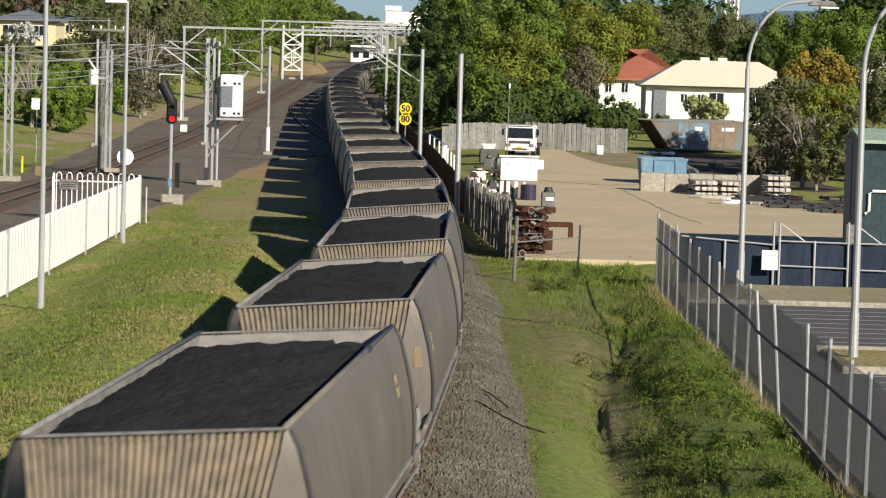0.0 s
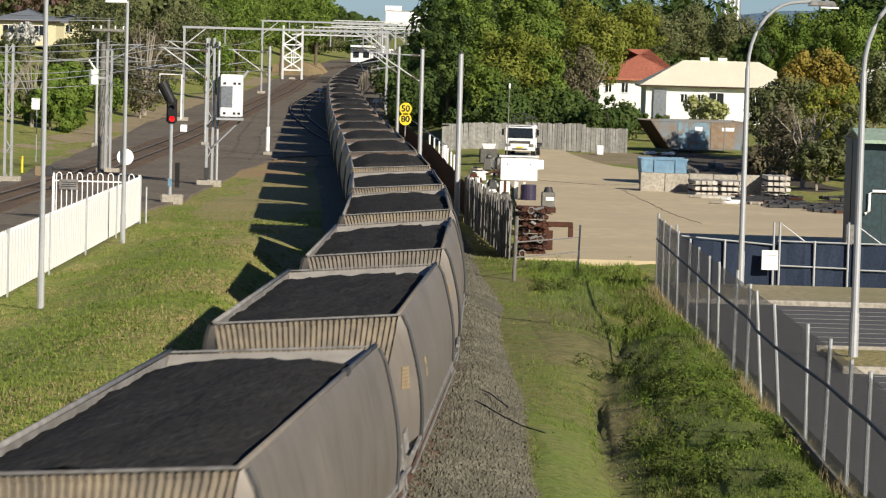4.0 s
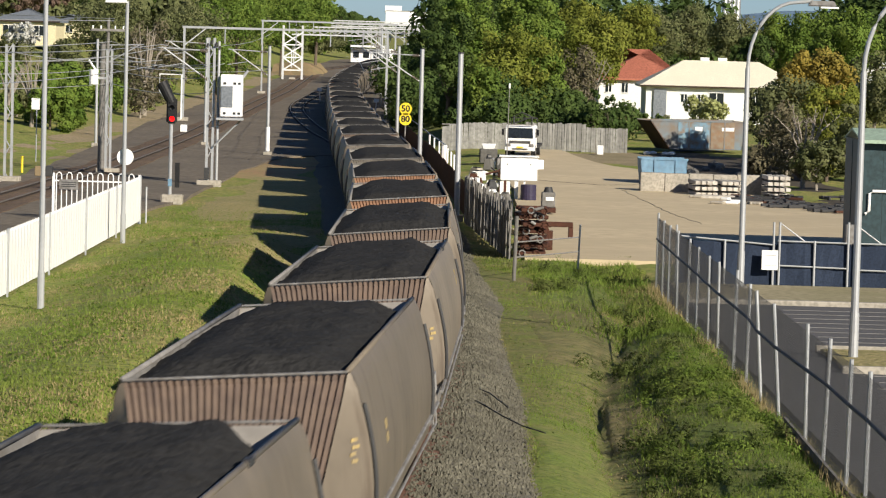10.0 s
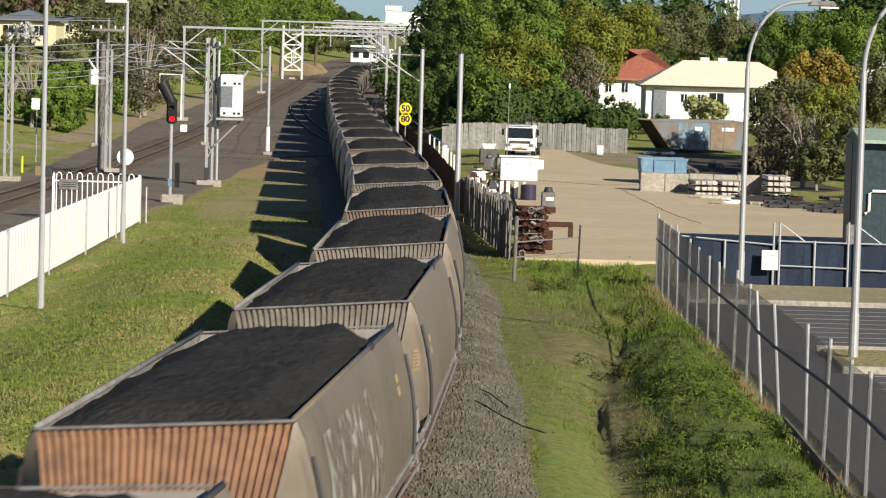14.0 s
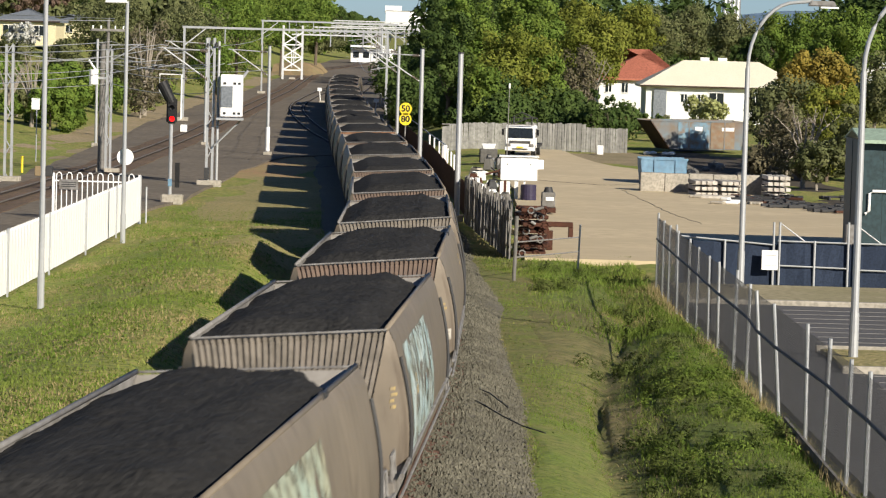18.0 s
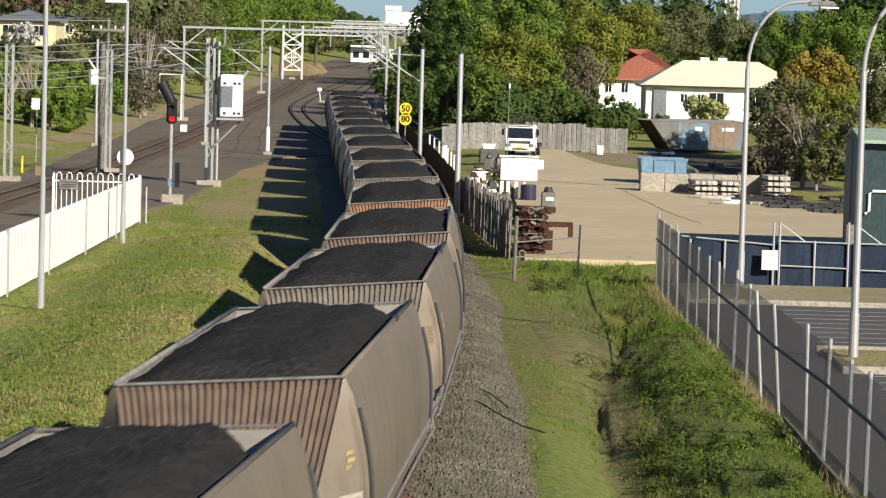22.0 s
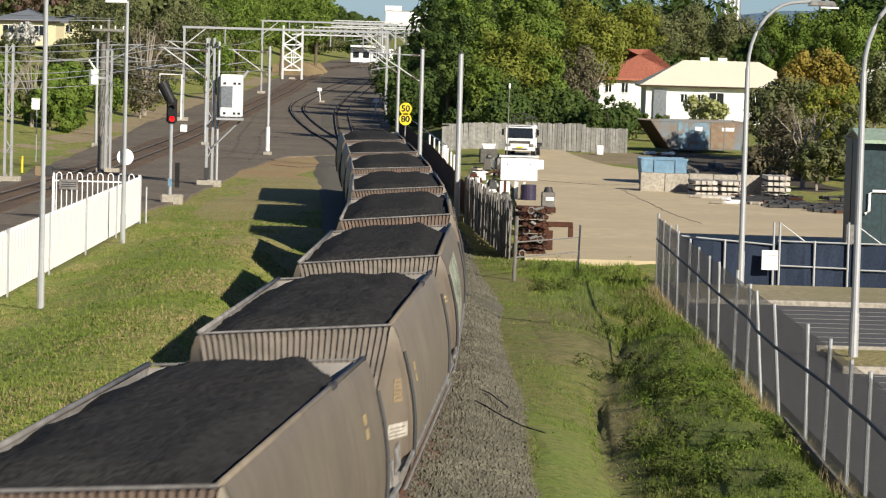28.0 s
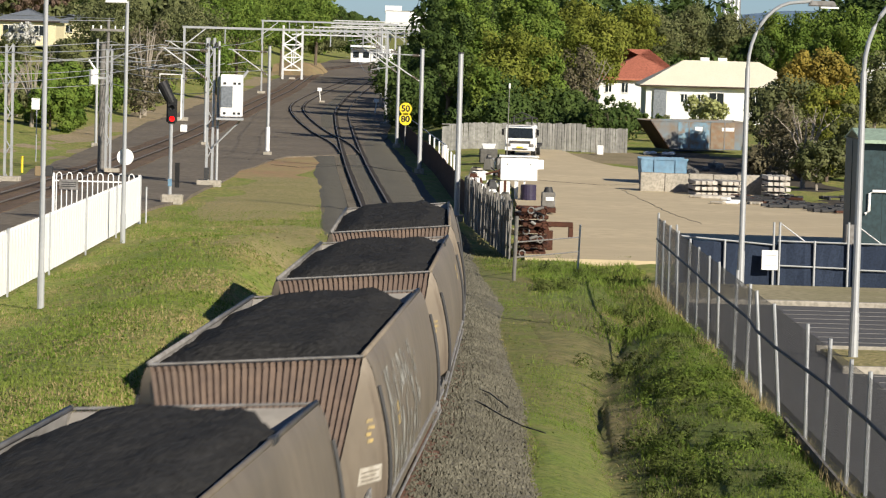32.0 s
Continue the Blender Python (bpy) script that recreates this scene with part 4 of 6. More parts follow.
portal(-20.23, -4.69, 234, 7.25)
portal(-19.49, -5.57, 320, 7.69)
portal(-20.32, -2.65, 399, 6.51, .5, lat=True)
portal(-22.45, -2.85, 438, 6.9, .5)
portal(-24.92, -2.71, 493, 7.58, .5)
portal(-27.83, -1.61, 557, 7.92, .5)


def timber_pole(x, y, h, arm=True, r=.1):
    t = thing("power_pole", "weathered timber power pole with crossarm", "power pole", x, y, level(x, y) - .15, 0, "power poles")
    bm = BM()
    rod(bm, (0, 0, 0), (0, 0, h), r, r * .75, 10)
    part("shaft", bm, OLDWOOD, t)
    if arm:
        bm = BM()
        box(bm, (0, -.12, h - .6), (1.7, .1, .12))
        a = part("crossarm", bm, OLDWOOD, t)
        for k in (-.75, -.35, .35, .75):
            bm = BM()
            rod(bm, (k, -.12, h - .54), (k, -.12, h - .38), .04, seg=8)
            part("insulator", bm, WHITE, a)
    return t


timber_pole(-16.62, 147.1, 6.35, False, .17)
timber_pole(-16.78, 150.7, 7.6)
lattice_mast(-16.42, 148.3, 6.05, .22)
lattice_mast(-19.63, 136.9, 6.2, .3)
tf = thing("pole_transformer", "small white pole-mounted transformer box", "transformer", -16.85, 145.5, gz(146) + 4.2)
bm = BM()
rod(bm, (0, 0, 0), (0, 0, .7), .22, seg=12)
part("tank", bm, WHITE, tf)
bm = BM()
rod(bm, (.1, 0, .65), (-.25, 0, 1.15), .05, seg=6)
part("bushing", bm, WHITE, tf)
bm = BM()
box(bm, (.3, .1, .3), (.5, .1, .1))
part("bracket", bm, STEEL, tf)
for x, y, h in ((-14.3, 564, 6.5), (-12.8, 542, 6.5), (-11.4, 548, 6.5), (-8.2, 358, 6.5), (-7.4, 331, 6.7), (-6.7, 309, 6.8), (-5.0, 380, 6.9), (-10.0, 510, 6.7), (-6.8, 467, 6.7)):
    mast(x, y, h, .09, -2.6 if x < -9 else 2.2 if y > 400 else -2.2)


mast(-15.07, 190.7, 6.74, .09, -2.6)
mast(-21.13, 184.1, 6.49, .09, 2.8)


# ---- overhead wires ----
def wire(a, b, sag=.25, r=.016):
    t = thing("overhead_wire", "thin grey overhead wire between masts", "wire", 0, 0, 0, 0, "overhead wires")
    a, b = Vector(a), Vector(b)
    bm = BM()
    pipe(bm, [a.lerp(b, i / 8) - Vector((0, 0, sag * 4 * (i / 8) * (1 - i / 8))) for i in range(9)], r, 4)
    part("strand", bm, STEEL, t)


for a, b in (((-3.98, 159.3, 5.97), (-5.63, 196.5, 5.93)), ((-5.63, 196.5, 5.93), (-9.05, 280.4, 6.43)), ((-3.98, 159.3, 4.85), (-5.63, 196.5, 4.76)), ((-5.63, 196.5, 4.76), (-9.05, 280.4, 5.43)),
             ((-12.90, 176.8, 5.85), (-12.95, 138.5, 6.1)), ((-12.90, 176.8, 5.85), (-13.39, 234.1, 6.55)), ((-12.95, 138.5, 6.1), (-14.5, 70, 6.4)),
             ((-12.95, 138.5, 5.2), (-14.5, 70, 5.4)), ((-12.90, 176.8, 4.81), (-12.95, 138.5, 5.2)), ((-16.3, 149, 7.2), (-60, 190, 8.5)), ((-16.3, 149, 7.1), (-40, 100, 7.5)), ((-19.6, 137, 5.6), (-12.95, 138.5, 5.4)), ((-19.6, 137, 5.2), (-12.95, 138.5, 6.0)),
             ((-26, 141, 3.9), (-16.2, 147, 4.1)), ((-16.2, 147, 4.1), (-10.7, 138.5, 4.0)),
             ((-26, 141, 4.6), (-16.2, 147, 4.8)), ((-16.2, 147, 4.8), (-10.7, 138.5, 4.7)),
             ((-26, 141, 5.2), (-16.2, 147, 5.4)), ((-16.2, 147, 5.4), (-10.7, 138.5, 5.3)),
             ((-26, 141, 5.9), (-16.2, 147, 6.1)), ((-16.2, 147, 6.1), (-10.7, 138.5, 6.0)),
             ((-16.3, 149, 5.4), (-10.6, 138.6, 5.2)), ((-16.3, 149, 5.0), (-10.40, 177.3, 4.50)), ((-19.6, 137, 4.3), (-40, 150, 5.2))):
    wire(a, b)

# ---- signal ----
sg = thing("railway_signal", "black colour-light signal post showing red aspect", "railway signal", -11.08, 122.9, gz(122.9) - .12)
bm = BM()
box(bm, (.1, 0, .16), (.85, .7, .42))
part("footing", bevelled(bm, .04, 2), CONCRETE, sg)
bm = BM()
rod(bm, (0, 0, .3), (0, 0, 3.2), .075, seg=10)
part("post", bm, STEEL, sg)
bm = BM()
box(bm, (.02, -.05, 3.75), (.42, .22, 1.05))
head = part("signal_head", bevelled(bm, .06, 2), BLACK, sg)
bm = BM()
rod(bm, (.04, -.165, 3.42), (.04, -.19, 3.42), .105, seg=18)
part("red_lamp", bm, glow("red_aspect", (1.0, .004, .004), 2.2), head, "glowing red lamp")
bm = BM()
rod(bm, (.04, -.165, 3.85), (.04, -.19, 3.85), .10, seg=18)
part("dark_lamp", bm, DARKSTEEL, head)
for z in (3.42, 3.85):
    bm = BM()
    for i in range(9):
        a = radians(20 * i)
        b = radians(20 * (i + 1))
        plate(bm, [(.04 + .13 * math.cos(a), -.16, z + .13 * math.sin(a)), (.04 + .13 * math.cos(b), -.16, z + .13 * math.sin(b)), (.04 + .13 * math.cos(b), -.36, z + .13 * math.sin(b)), (.04 + .13 * math.cos(a), -.36, z + .13 * math.sin(a))], .008)
    part("hood", bm, BLACK, head)
bm = BM()
rod(bm, (.02, 0, 4.05), (-.42, .1, 4.85), .20, .24, seg=14)
part("route_indicator", bm, BLACK, sg, "tilted black route indicator")
bm = BM()
pipe(bm, [(-.05, 0, 3.9), (-.5, 0, 4.55), (-.5, 0, 5.2), (.38, 0, 5.2), (.38, 0, 3.4)], .035, 6)
part("bracket", bm, WHITE, sg)
bm = BM()
box(bm, (.28, .05, 1.15), (.18, .12, 1.0))
part("ladder_guard", bm, BLACK, sg)
bm = BM()
box(bm, (.0, -.085, .85), (.16, .02, .3))
part("number_plate", bm, BLUESKIP, sg)
bm = BM()
box(bm, (.5, .1, 3.05), (.26, .2, .28))
part("relay_box", bm, WHITE, sg)

# ---- speed boards ----
sp = thing("speed_board", "two round yellow speed boards on a post", "speed sign", -2.61, 193.3, lz(193.3) - .1)
bm = BM()
rod(bm, (0, .05, 0), (0, .05, 2.86), .045, seg=8)
part("post", bm, RIM, sp)
for z, txt in ((2.56, "50"), (1.90, "80")):
    bm = BM()
    disc(bm, (0, 0, z), .39, -1, .02, 28)
    d = part("disc", bm, YELLOW, sp, "yellow disc reading " + txt)
    cu = bpy.data.curves.new("digits", 'FONT')
    cu.body, cu.size, cu.align_x, cu.align_y, cu.extrude, cu.offset = txt, .55, 'CENTER', 'CENTER', .004, .012
    o = new("digits", cu)
    cu.materials.append(BLACK)
    o.parent = d
    o.matrix_basis = pose(0, -.012, z, 90, 0, 0)
wm = thing("marker_post", "short white line-side marker post", "marker post", -12.15, 292.9, lz(292.9) - .1, 0, "marker posts")
bm = BM()
rod(bm, (0, 0, 0), (-.1, 0, 1.1), .05, seg=8)
part("post", bm, WHITE, wm)
bm = BM()
box(bm, (-.1, 0, 1.25), (.42, .12, .32))
part("head", bevelled(bm, .02), WHITE, wm)
bm = BM()
box(bm, (.15, 0, .08), (.55, .3, .2))
part("base", bm, CONCRETE, wm)
copy_thing(wm, pose(-6.12, 260.1, lz(260.1) - .1, 0, 0, 180))

# ---- white station fence ----
wf = thing("picket_fence", "white painted steel picket fence along the platform", "fence")
bm = BM()
box(bm, (0, 0, .86), (.03, .15, 1.52))
box(bm, (0, 0, 1.66), (.03, .10, .09), taper=.3)
pk = mesh_of(bm, WHITE, "picket")
k = 0
for y in span(62, 108.9, .185):
    p = part("picket", pk, None, wf)
    p.matrix_basis = pose(-10.9 + .004 * (k % 3), y, gz(y) - .14 + .012 * (k % 2))
    k += 1
for z in (.45, 1.35):
    bm = BM()
    for a, b in zip(span(62, 108.9, 6), span(62, 108.9, 6)[1:]):
        rod(bm, (-10.955, a, gz(a) - .14 + z), (-10.955, b, gz(b) - .14 + z), .03, seg=6)
    part("rail", bm, WHITE, wf)
for y in (62, 70.2, 76, 84, 92.5, 101, 108.95):
    bm = BM()
    box(bm, (-10.86, y, gz(y) + .72), (.05, .07, 1.75))
    part("post", bm, STEEL, wf)
gf = thing("hoop_fence", "white hoop-topped steel fence with a notice", "fence", -14.0, 109.1, gz(109) - .12)
for k in range(17):
    x = .1 + k * .185
    bm = BM()
    rod(bm, (x, 0, .1), (x, 0, 1.62), .022, seg=6)
    part("bar", bm, WHITE, gf)
for k in range(0, 16, 2):
    x = .1 + k * .185
    bm = BM()
    pipe(bm, [(x + .0925 - .0925 * math.cos(radians(a)), 0, 1.62 + .13 * math.sin(radians(a))) for a in range(0, 181, 30)], .022, 6)
    part("hoop", bm, WHITE, gf)
for z in (.3, 1.45):
    bm = BM()
    box(bm, (1.55, 0, z), (3.1, .05, .05))
    part("rail", bm, WHITE, gf)
for x in (0, 3.08):
    bm = BM()
    box(bm, (x, 0, .85), (.09, .09, 1.75))
    part("post", bm, WHITE, gf)
bm = BM()
box(bm, (.55, -.05, 1.32), (.68, .02, .36))
nb = part("notice", bm, RIM, gf, "grey notice board with unreadable print")
bm = BM()
for z in (1.40, 1.32, 1.25):
    box(bm, (.55, -.064, z), (.52, .006, .03))
part("notice_print", bm, DARKSTEEL, nb)
bm = BM()
rod(bm, (3.32, .1, 0), (3.32, .1, 1.3), .035, seg=8)
tagged(part("stub_post", bm, STEEL, gf))
sb = thing("white_board", "small white board on a thin post", "sign", -20.2, 150, gz(150) + .2)
bm = BM()
box(bm, (0, 0, 2.85), (.4, .03, .55))
part("board", bm, WHITE, sb)
bm = BM()
rod(bm, (.05, .04, 0), (.05, .04, 2.7), .03, seg=6)
part("post", bm, STEEL, sb)
yp = thing("yellow_marker", "short yellow marker post in the grass", "marker post", -20.4, 147, gz(147) - .2)
bm = BM()
rod(bm, (0, 0, 0), (0, 0, .8), .06, seg=8)
part("post", bm, YELLOW, yp)


# ---- chain-link fence along the drain ----
def chain_bay(parent, a, b, z0, z1, m_, step=.075, r=.0022):
    """Woven wire of one bay between two posts."""
    a, b = Vector(a), Vector(b)
    n = int((b - a).length / step)
    hgt = z1 - z0
    reach = hgt / (b - a).length
    bm = BM()
    for s in (-1, 1):
        for k in range(-int(n * reach), n + int(n * reach)):
            u0, u1 = k / n, k / n + s * reach
            lo, hi = 0.0, 1.0
            for v0, v1 in ((u0, u1),):
                if v1 != v0:
                    ta, tb = sorted(((0 - v0) / (v1 - v0), (1 - v0) / (v1 - v0)))
                    lo, hi = max(lo, ta), min(hi, tb)
            if hi - lo < .03:
                continue
            pts = [a.lerp(b, u0 + (u1 - u0) * q) + Vector((0, 0, z0 + hgt * q)) for q in (lo, hi)]
            rod(bm, pts[0], pts[1], r, seg=3, cap=False)
    o = part("wire_mesh", bm, m_, parent)
    o["kind"] = "stuff"


DARKWIRE = mat("weathered_wire", (.10, .10, .10), (.075, .075, .078), 2, .6, 0, metal=.3)
cf = thing("chain_link_fence", "galvanised chain-link fence with steel posts, slightly leaning", "fence")
rng = random.Random(5)
FY = [27, 29.6, 32.2, 34.8, 37.4, 40.0, 42.6, 44.6, 47.4, 49.7, 53.6, 56.7, 59.7, 62.4, 66.0, 68.5, 71.8, 74.5, 77.9, 80.9, 83.2, 85.6]
tops = []
LEANS = {53.6: -.17, 56.7: -.16, 47.4: .05}
for y in FY:
    h = 2.08 + rng.uniform(-.06, .06)
    lx = LEANS.get(y, rng.uniform(-.05, .03) if y < 80 else 0)
    x = 6.03
    bm = BM()
    rod(bm, (x, y, gz(y) - .25), (x + lx, y + rng.uniform(-.05, .05), gz(y) - .15 + h), .034, seg=8)
    part("post", bm, STEEL, cf)
    tops.append((x, y, gz(y) - .15, lx))
for p, q in zip(tops, tops[1:]):
    chain_bay(cf, (p[0], p[1], p[2]), (q[0], q[1], q[2]), .03, 1.98, DARKWIRE)
    bm = BM()
    rod(bm, (p[0] + p[3] * .6 - .03, p[1], p[2] + 1.38), (q[0] + q[3] * .6 - .03, q[1], q[2] + 1.38), .03, seg=6)
    part("mid_rail", bm, DARKSTEEL, cf)
kb = thing("edging_board", "thin grey timber edging along the fence", "edging", 5.95, 45, gz(45) + .0)
bm = BM()
box(bm, (0, 0, 0), (.05, 14, .16))
part("board", bm, OLDWOOD, kb)

# low fence with navy shade cloth across the end of the car park
sf = thing("shade_cloth_fence", "steel-framed mesh fence hung with navy shade cloth", "fence", 0, 86.5, gz(86.5) - .1)
for a, b in ((6.6, 9.5), (9.5, 11.6), (11.6, 14.4), (14.4, 17.4)):
    bm = BM()
    n = 8
    top = [bm.verts.new((a + (b - a) * i / n, .02 + .03 * math.sin(i * 1.9), 1.28 + .02 * math.sin(i * 2.3) - (.05 if a < 9 else 0) * (i / n))) for i in range(n + 1)]
    bot = [bm.verts.new((a + (b - a) * i / n, .02 + .05 * math.sin(i * 1.3), .05)) for i in range(n + 1)]
    for i in range(n):
        bm.faces.new((bot[i], bot[i + 1], top[i + 1], top[i]))
    part("shade_cloth", bm, SHADECLOTH, sf, "navy shade cloth panel")
for x, h in ((6.62, 1.7), (8.0, 1.3), (9.38, 1.85), (9.55, 1.85), (10.55, 1.35), (11.5, 1.9), (11.7, 1.9), (13.2, 1.4), (14.6, 1.9)):
    bm = BM()
    rod(bm, (x, -.05, -.1), (x, -.05, h), .035, seg=8)
    part("post", bm, STEEL, sf)
for a, b, z0, z1 in ((6.6, 9.4, 1.40, 1.20), (9.5, 11.5, 1.32, 1.30), (9.5, 11.5, .62, .58), (11.7, 14.6, 1.3, 1.3), (11.7, 14.6, .55, .5)):
    bm = BM()
    rod(bm, (a, -.05, z0), (b, -.05, z1), .025, seg=6)
    part("rail", bm, STEEL, sf)
for x in (9.6, 11.75):
    bm = BM()
    rod(bm, (x, -.05, 1.8), (x + .7, -.05, 1.3), .02, seg=6)
    part("brace", bm, STEEL, sf)
sn = thing("fence_notice", "blank white notice board on the fence", "sign", 9.28, 86.2, gz(86) - .1)
bm = BM()
box(bm, (-.02, 0, .78), (.46, .02, .56))
part("board", bevelled(bm, .005), WHITE, sn)
bm = BM()
for z in (.92, .62):
    box(bm, (0, -.014, z), (.30, .006, .012))
part("board_print", bm, RIM, sn)

# kerb, bay lines, island
BAYLINE = mat("worn_line_paint", (.23, .225, .22), (.15, .147, .145), .8, .9, .05, fine=9)
kbm = BM()
box(kbm, (22, 79.4, gz(79.4) - .02), (31.2, .3, .2))
setting("kerb", bevelled(kbm, .03), CONCRETE, "pale concrete kerb at the end of the car park")
for k, y in enumerate(span(44, 77.5, 1.25)):
    bm = BM()
    box(bm, (15.0 + .2 * (k % 2), y, gz(y) - .022), (13, .038, .012))
    setting("bay_line", bm, BAYLINE, "worn white parking bay line")
setting("island", strip(span(62.2, 66.2, 1), lambda y: 8.3, lambda y: 40, .06, 3, .1), DRYGRASS, "narrow dry grass island with a lamp post")
for nm, y in (("island_kerb", 61.9), ("island_kerb", 66.4)):
    bm = BM()
    box(bm, (24, y, gz(y) + .02), (31.6, .16, .2))
    setting(nm, bevelled(bm, .02), CONCRETE, "pale concrete kerb of the island")


# ---- storage lot ----
pf = thing("paling_fence", "weathered grey timber paling fence behind the lot", "fence")
bm = BM()
box(bm, (0, 0, .9), (.14, .02, 1.8))
pal = mesh_of(bm, PALING, "paling")
rng = random.Random(8)
k = 0
for x in span(-.2, 11.0, .148):
    y = 187.2 - .15 * max(0, x - 5.6)
    hh = .90 if x < 4.9 else (.95 if x < 8.6 else .84)
    p = part("paling", pal, None, pf)
    p.matrix_basis = pose(x, y + .012 * (k % 2), level(x, y) - .15 + rng.uniform(-.04, .03), 0, rng.uniform(-.8, .8), 0) @ Matrix.Diagonal((1, 1, hh, 1))
    k += 1
for z in (.4, 1.45):
    bm = BM()
    rod(bm, (-.3, 187.27, gz(187) + z - .15), (5.6, 187.27, gz(187) + z - .15), .04, seg=4)
    rod(bm, (5.6, 187.27, gz(187) + z * .85 - .15), (11.0, 186.46, gz(187) + z * .85 - .15), .04, seg=4)
    part("rail", bm, OLDWOOD, pf)


def truck():
    t = thing("truck", "white flat-fronted light truck parked facing the line", "truck", 4.35, 176, gz(176) - .05, -6)
    bm = BM()
    prof = [(-1.0, .5), (-1.02, 1.05), (-.86, 1.75), (-.7, 1.86), (.55, 1.86), (.55, .5)]
    v0 = [bm.verts.new((-.86, y, z)) for y, z in prof]
    v1 = [bm.verts.new((.86, y, z)) for y, z in prof]
    bm.faces.new(v0)
    bm.faces.new(v1[::-1])
    for i in range(len(prof)):
        j = (i + 1) % len(prof)
        bm.faces.new((v0[j], v0[i], v1[i], v1[j]))
    bevelled(bm, .05, 2)
    cabp = part("cab", bm, WHITE, t)
    bm = BM()
    plate(bm, [(-.74, -1.025, 1.12), (.74, -1.025, 1.12), (.70, -.885, 1.70), (-.70, -.885, 1.70)], .02)
    part("windscreen", bm, GLASS, cabp)
    bm = BM()
    box(bm, (0, -1.04, .9), (1.2, .04, .14))
    grille = part("grille", bm, DARKSTEEL, cabp)
    for z in (.87, .93):
        bm = BM()
        box(bm, (0, -1.065, z), (1.1, .02, .02))
        part("grille_bar", bm, RIM, grille)
    for s in (-1, 1):
        bm = BM()
        rod(bm, (s * .12, -1.05, 1.13), (s * .52, -1.0, 1.32), .012, seg=5)
        part("wiper", bm, BLACK, cabp)
        bm = BM()
        plate(bm, [(s * .868, -.72, 1.15), (s * .868, .25, 1.15), (s * .868, .25, 1.68), (s * .868, -.62, 1.68)][::s], .012)
        part("side_window", bm, GLASS, cabp)
        bm = BM()
        pipe(bm, [(s * .88, -.95, 1.25), (s * 1.0, -.98, 1.3), (s * 1.0, -.98, 1.62), (s * .86, -.85, 1.66)], .018, 6)
        part("mirror_arm", bm, BLACK, cabp)
    bm = BM()
    box(bm, (.34, -.60, 1.24), (.42, .1, .16))
    part("dash_cloth", bevelled(bm, .03), YELLOW, cabp, "folded yellow cloth on the dashboard")
    bm = BM()
    box(bm, (0, -.95, 1.88), (1.5, .06, .05))
    part("sun_visor", bm, RIM, cabp)
    for s in (-1, 1):
        bm = BM()
        box(bm, (s * .66, -1.04, .72), (.26, .05, .16))
        part("headlight", bevelled(bm, .02), RIM, cabp, "clear headlight")
        bm = BM()
        box(bm, (s * 1.0, -.9, 1.45), (.14, .08, .32))
        part("mirror", bm, BLACK, cabp)
    bm = BM()
    box(bm, (0, -1.06, .50), (1.75, .12, .22))
    bumper = part("bumper", bevelled(bm, .03), WHITE, t)
    bm = BM()
    box(bm, (0, -1.13, .50), (.9, .02, .07))
    part("bumper_slot", bm, BLACK, bumper)
    bm = BM()
    box(bm, (0, -1.14, .60), (.36, .015, .09))
    part("plate", bm, YELLOW, bumper)
    bm = BM()
    box(bm, (0, 2.4, .62), (1.8, 3.6, .18))
    part("tray", bm, DARKSTEEL, t)
    for s in (-1, 1):
        for y in (-.35, 2.9):
            bm = BM()
            rod(bm, (s * .62, y, .36), (s * .86, y, .36), .37, seg=18)
            wheel = part("wheel", bm, BLACK, t)
            bm = BM()
            rod(bm, (s * .86, y, .36), (s * .875, y, .36), .19, seg=14)
            part("rim", bm, RIM, wheel)
    bm = BM()
    pipe(bm, [(-.55, .9, .7), (-.55, .9, 2.3), (-.1, .9, 2.55), (.5, .9, 2.3), (.5, .9, .7)], .05, 6)
    pipe(bm, [(-.55, .9, 1.9), (.5, .9, 2.3)], .04, 6)
    pipe(bm, [(-.75, 1.6, .7), (-.75, 1.6, 2.2), (.75, 1.6, 2.2), (.75, 1.6, .7)], .04, 6)
    pipe(bm, [(-.75, 1.6, 2.2), (-.55, .9, 2.3)], .035, 6)
    pipe(bm, [(.75, 1.6, 2.2), (.5, .9, 2.3)], .035, 6)
    part("rack", bm, DARKSTEEL, t, "dark steel load rack")


truck()


def small_box(name, label, cat, x, y, z, s, m_, rz=0, bev=.02, taper=1.0, extra=None):
    t = thing(name, label, cat, x, y, gz(y) + z, rz)
    bm = BM()
    box(bm, (0, 0, s[2] / 2), s, taper=taper)
    part("body", bevelled(bm, min(bev, min(s) * .3)), m_, t)
    return t


# white switch cabinet on legs, and its clutter
wc = thing("switch_cabinet", "large white metal cabinet on legs behind the fence", "cabinet", 3.25, 132.4, gz(132) + .0)
bm = BM()
box(bm, (-.06, 0, 1.3), (1.6, .7, 1.02))
body = part("body", bevelled(bm, .02), WHITE, wc)
bm = BM()
box(bm, (-.06, -.01, 1.84), (1.72, .86, .05))
part("roof", bm, WHITE, body)
bm = BM()
box(bm, (.86, 0, 1.5), (.30, .4, .42))
part("side_box", bevelled(bm, .02), WHITE, body)
for x in (-.78, -.5, -.15, .2):
    bm = BM()
    box(bm, (x, -.2, .42), (.16 if x < 0 else .08, .1, .85))
    part("leg", bm, WHITE, wc)
bm = BM()
for x in (-.55, .45):
    rod(bm, (x, -.36, 1.5), (x, -.38, 1.5), .025, seg=8)
part("latch", bm, DARKSTEEL, body)
dr = thing("plastic_drum", "dark purple plastic drum under the cabinet", "drum", 3.62, 131.8, gz(132) - .1)
bm = BM()
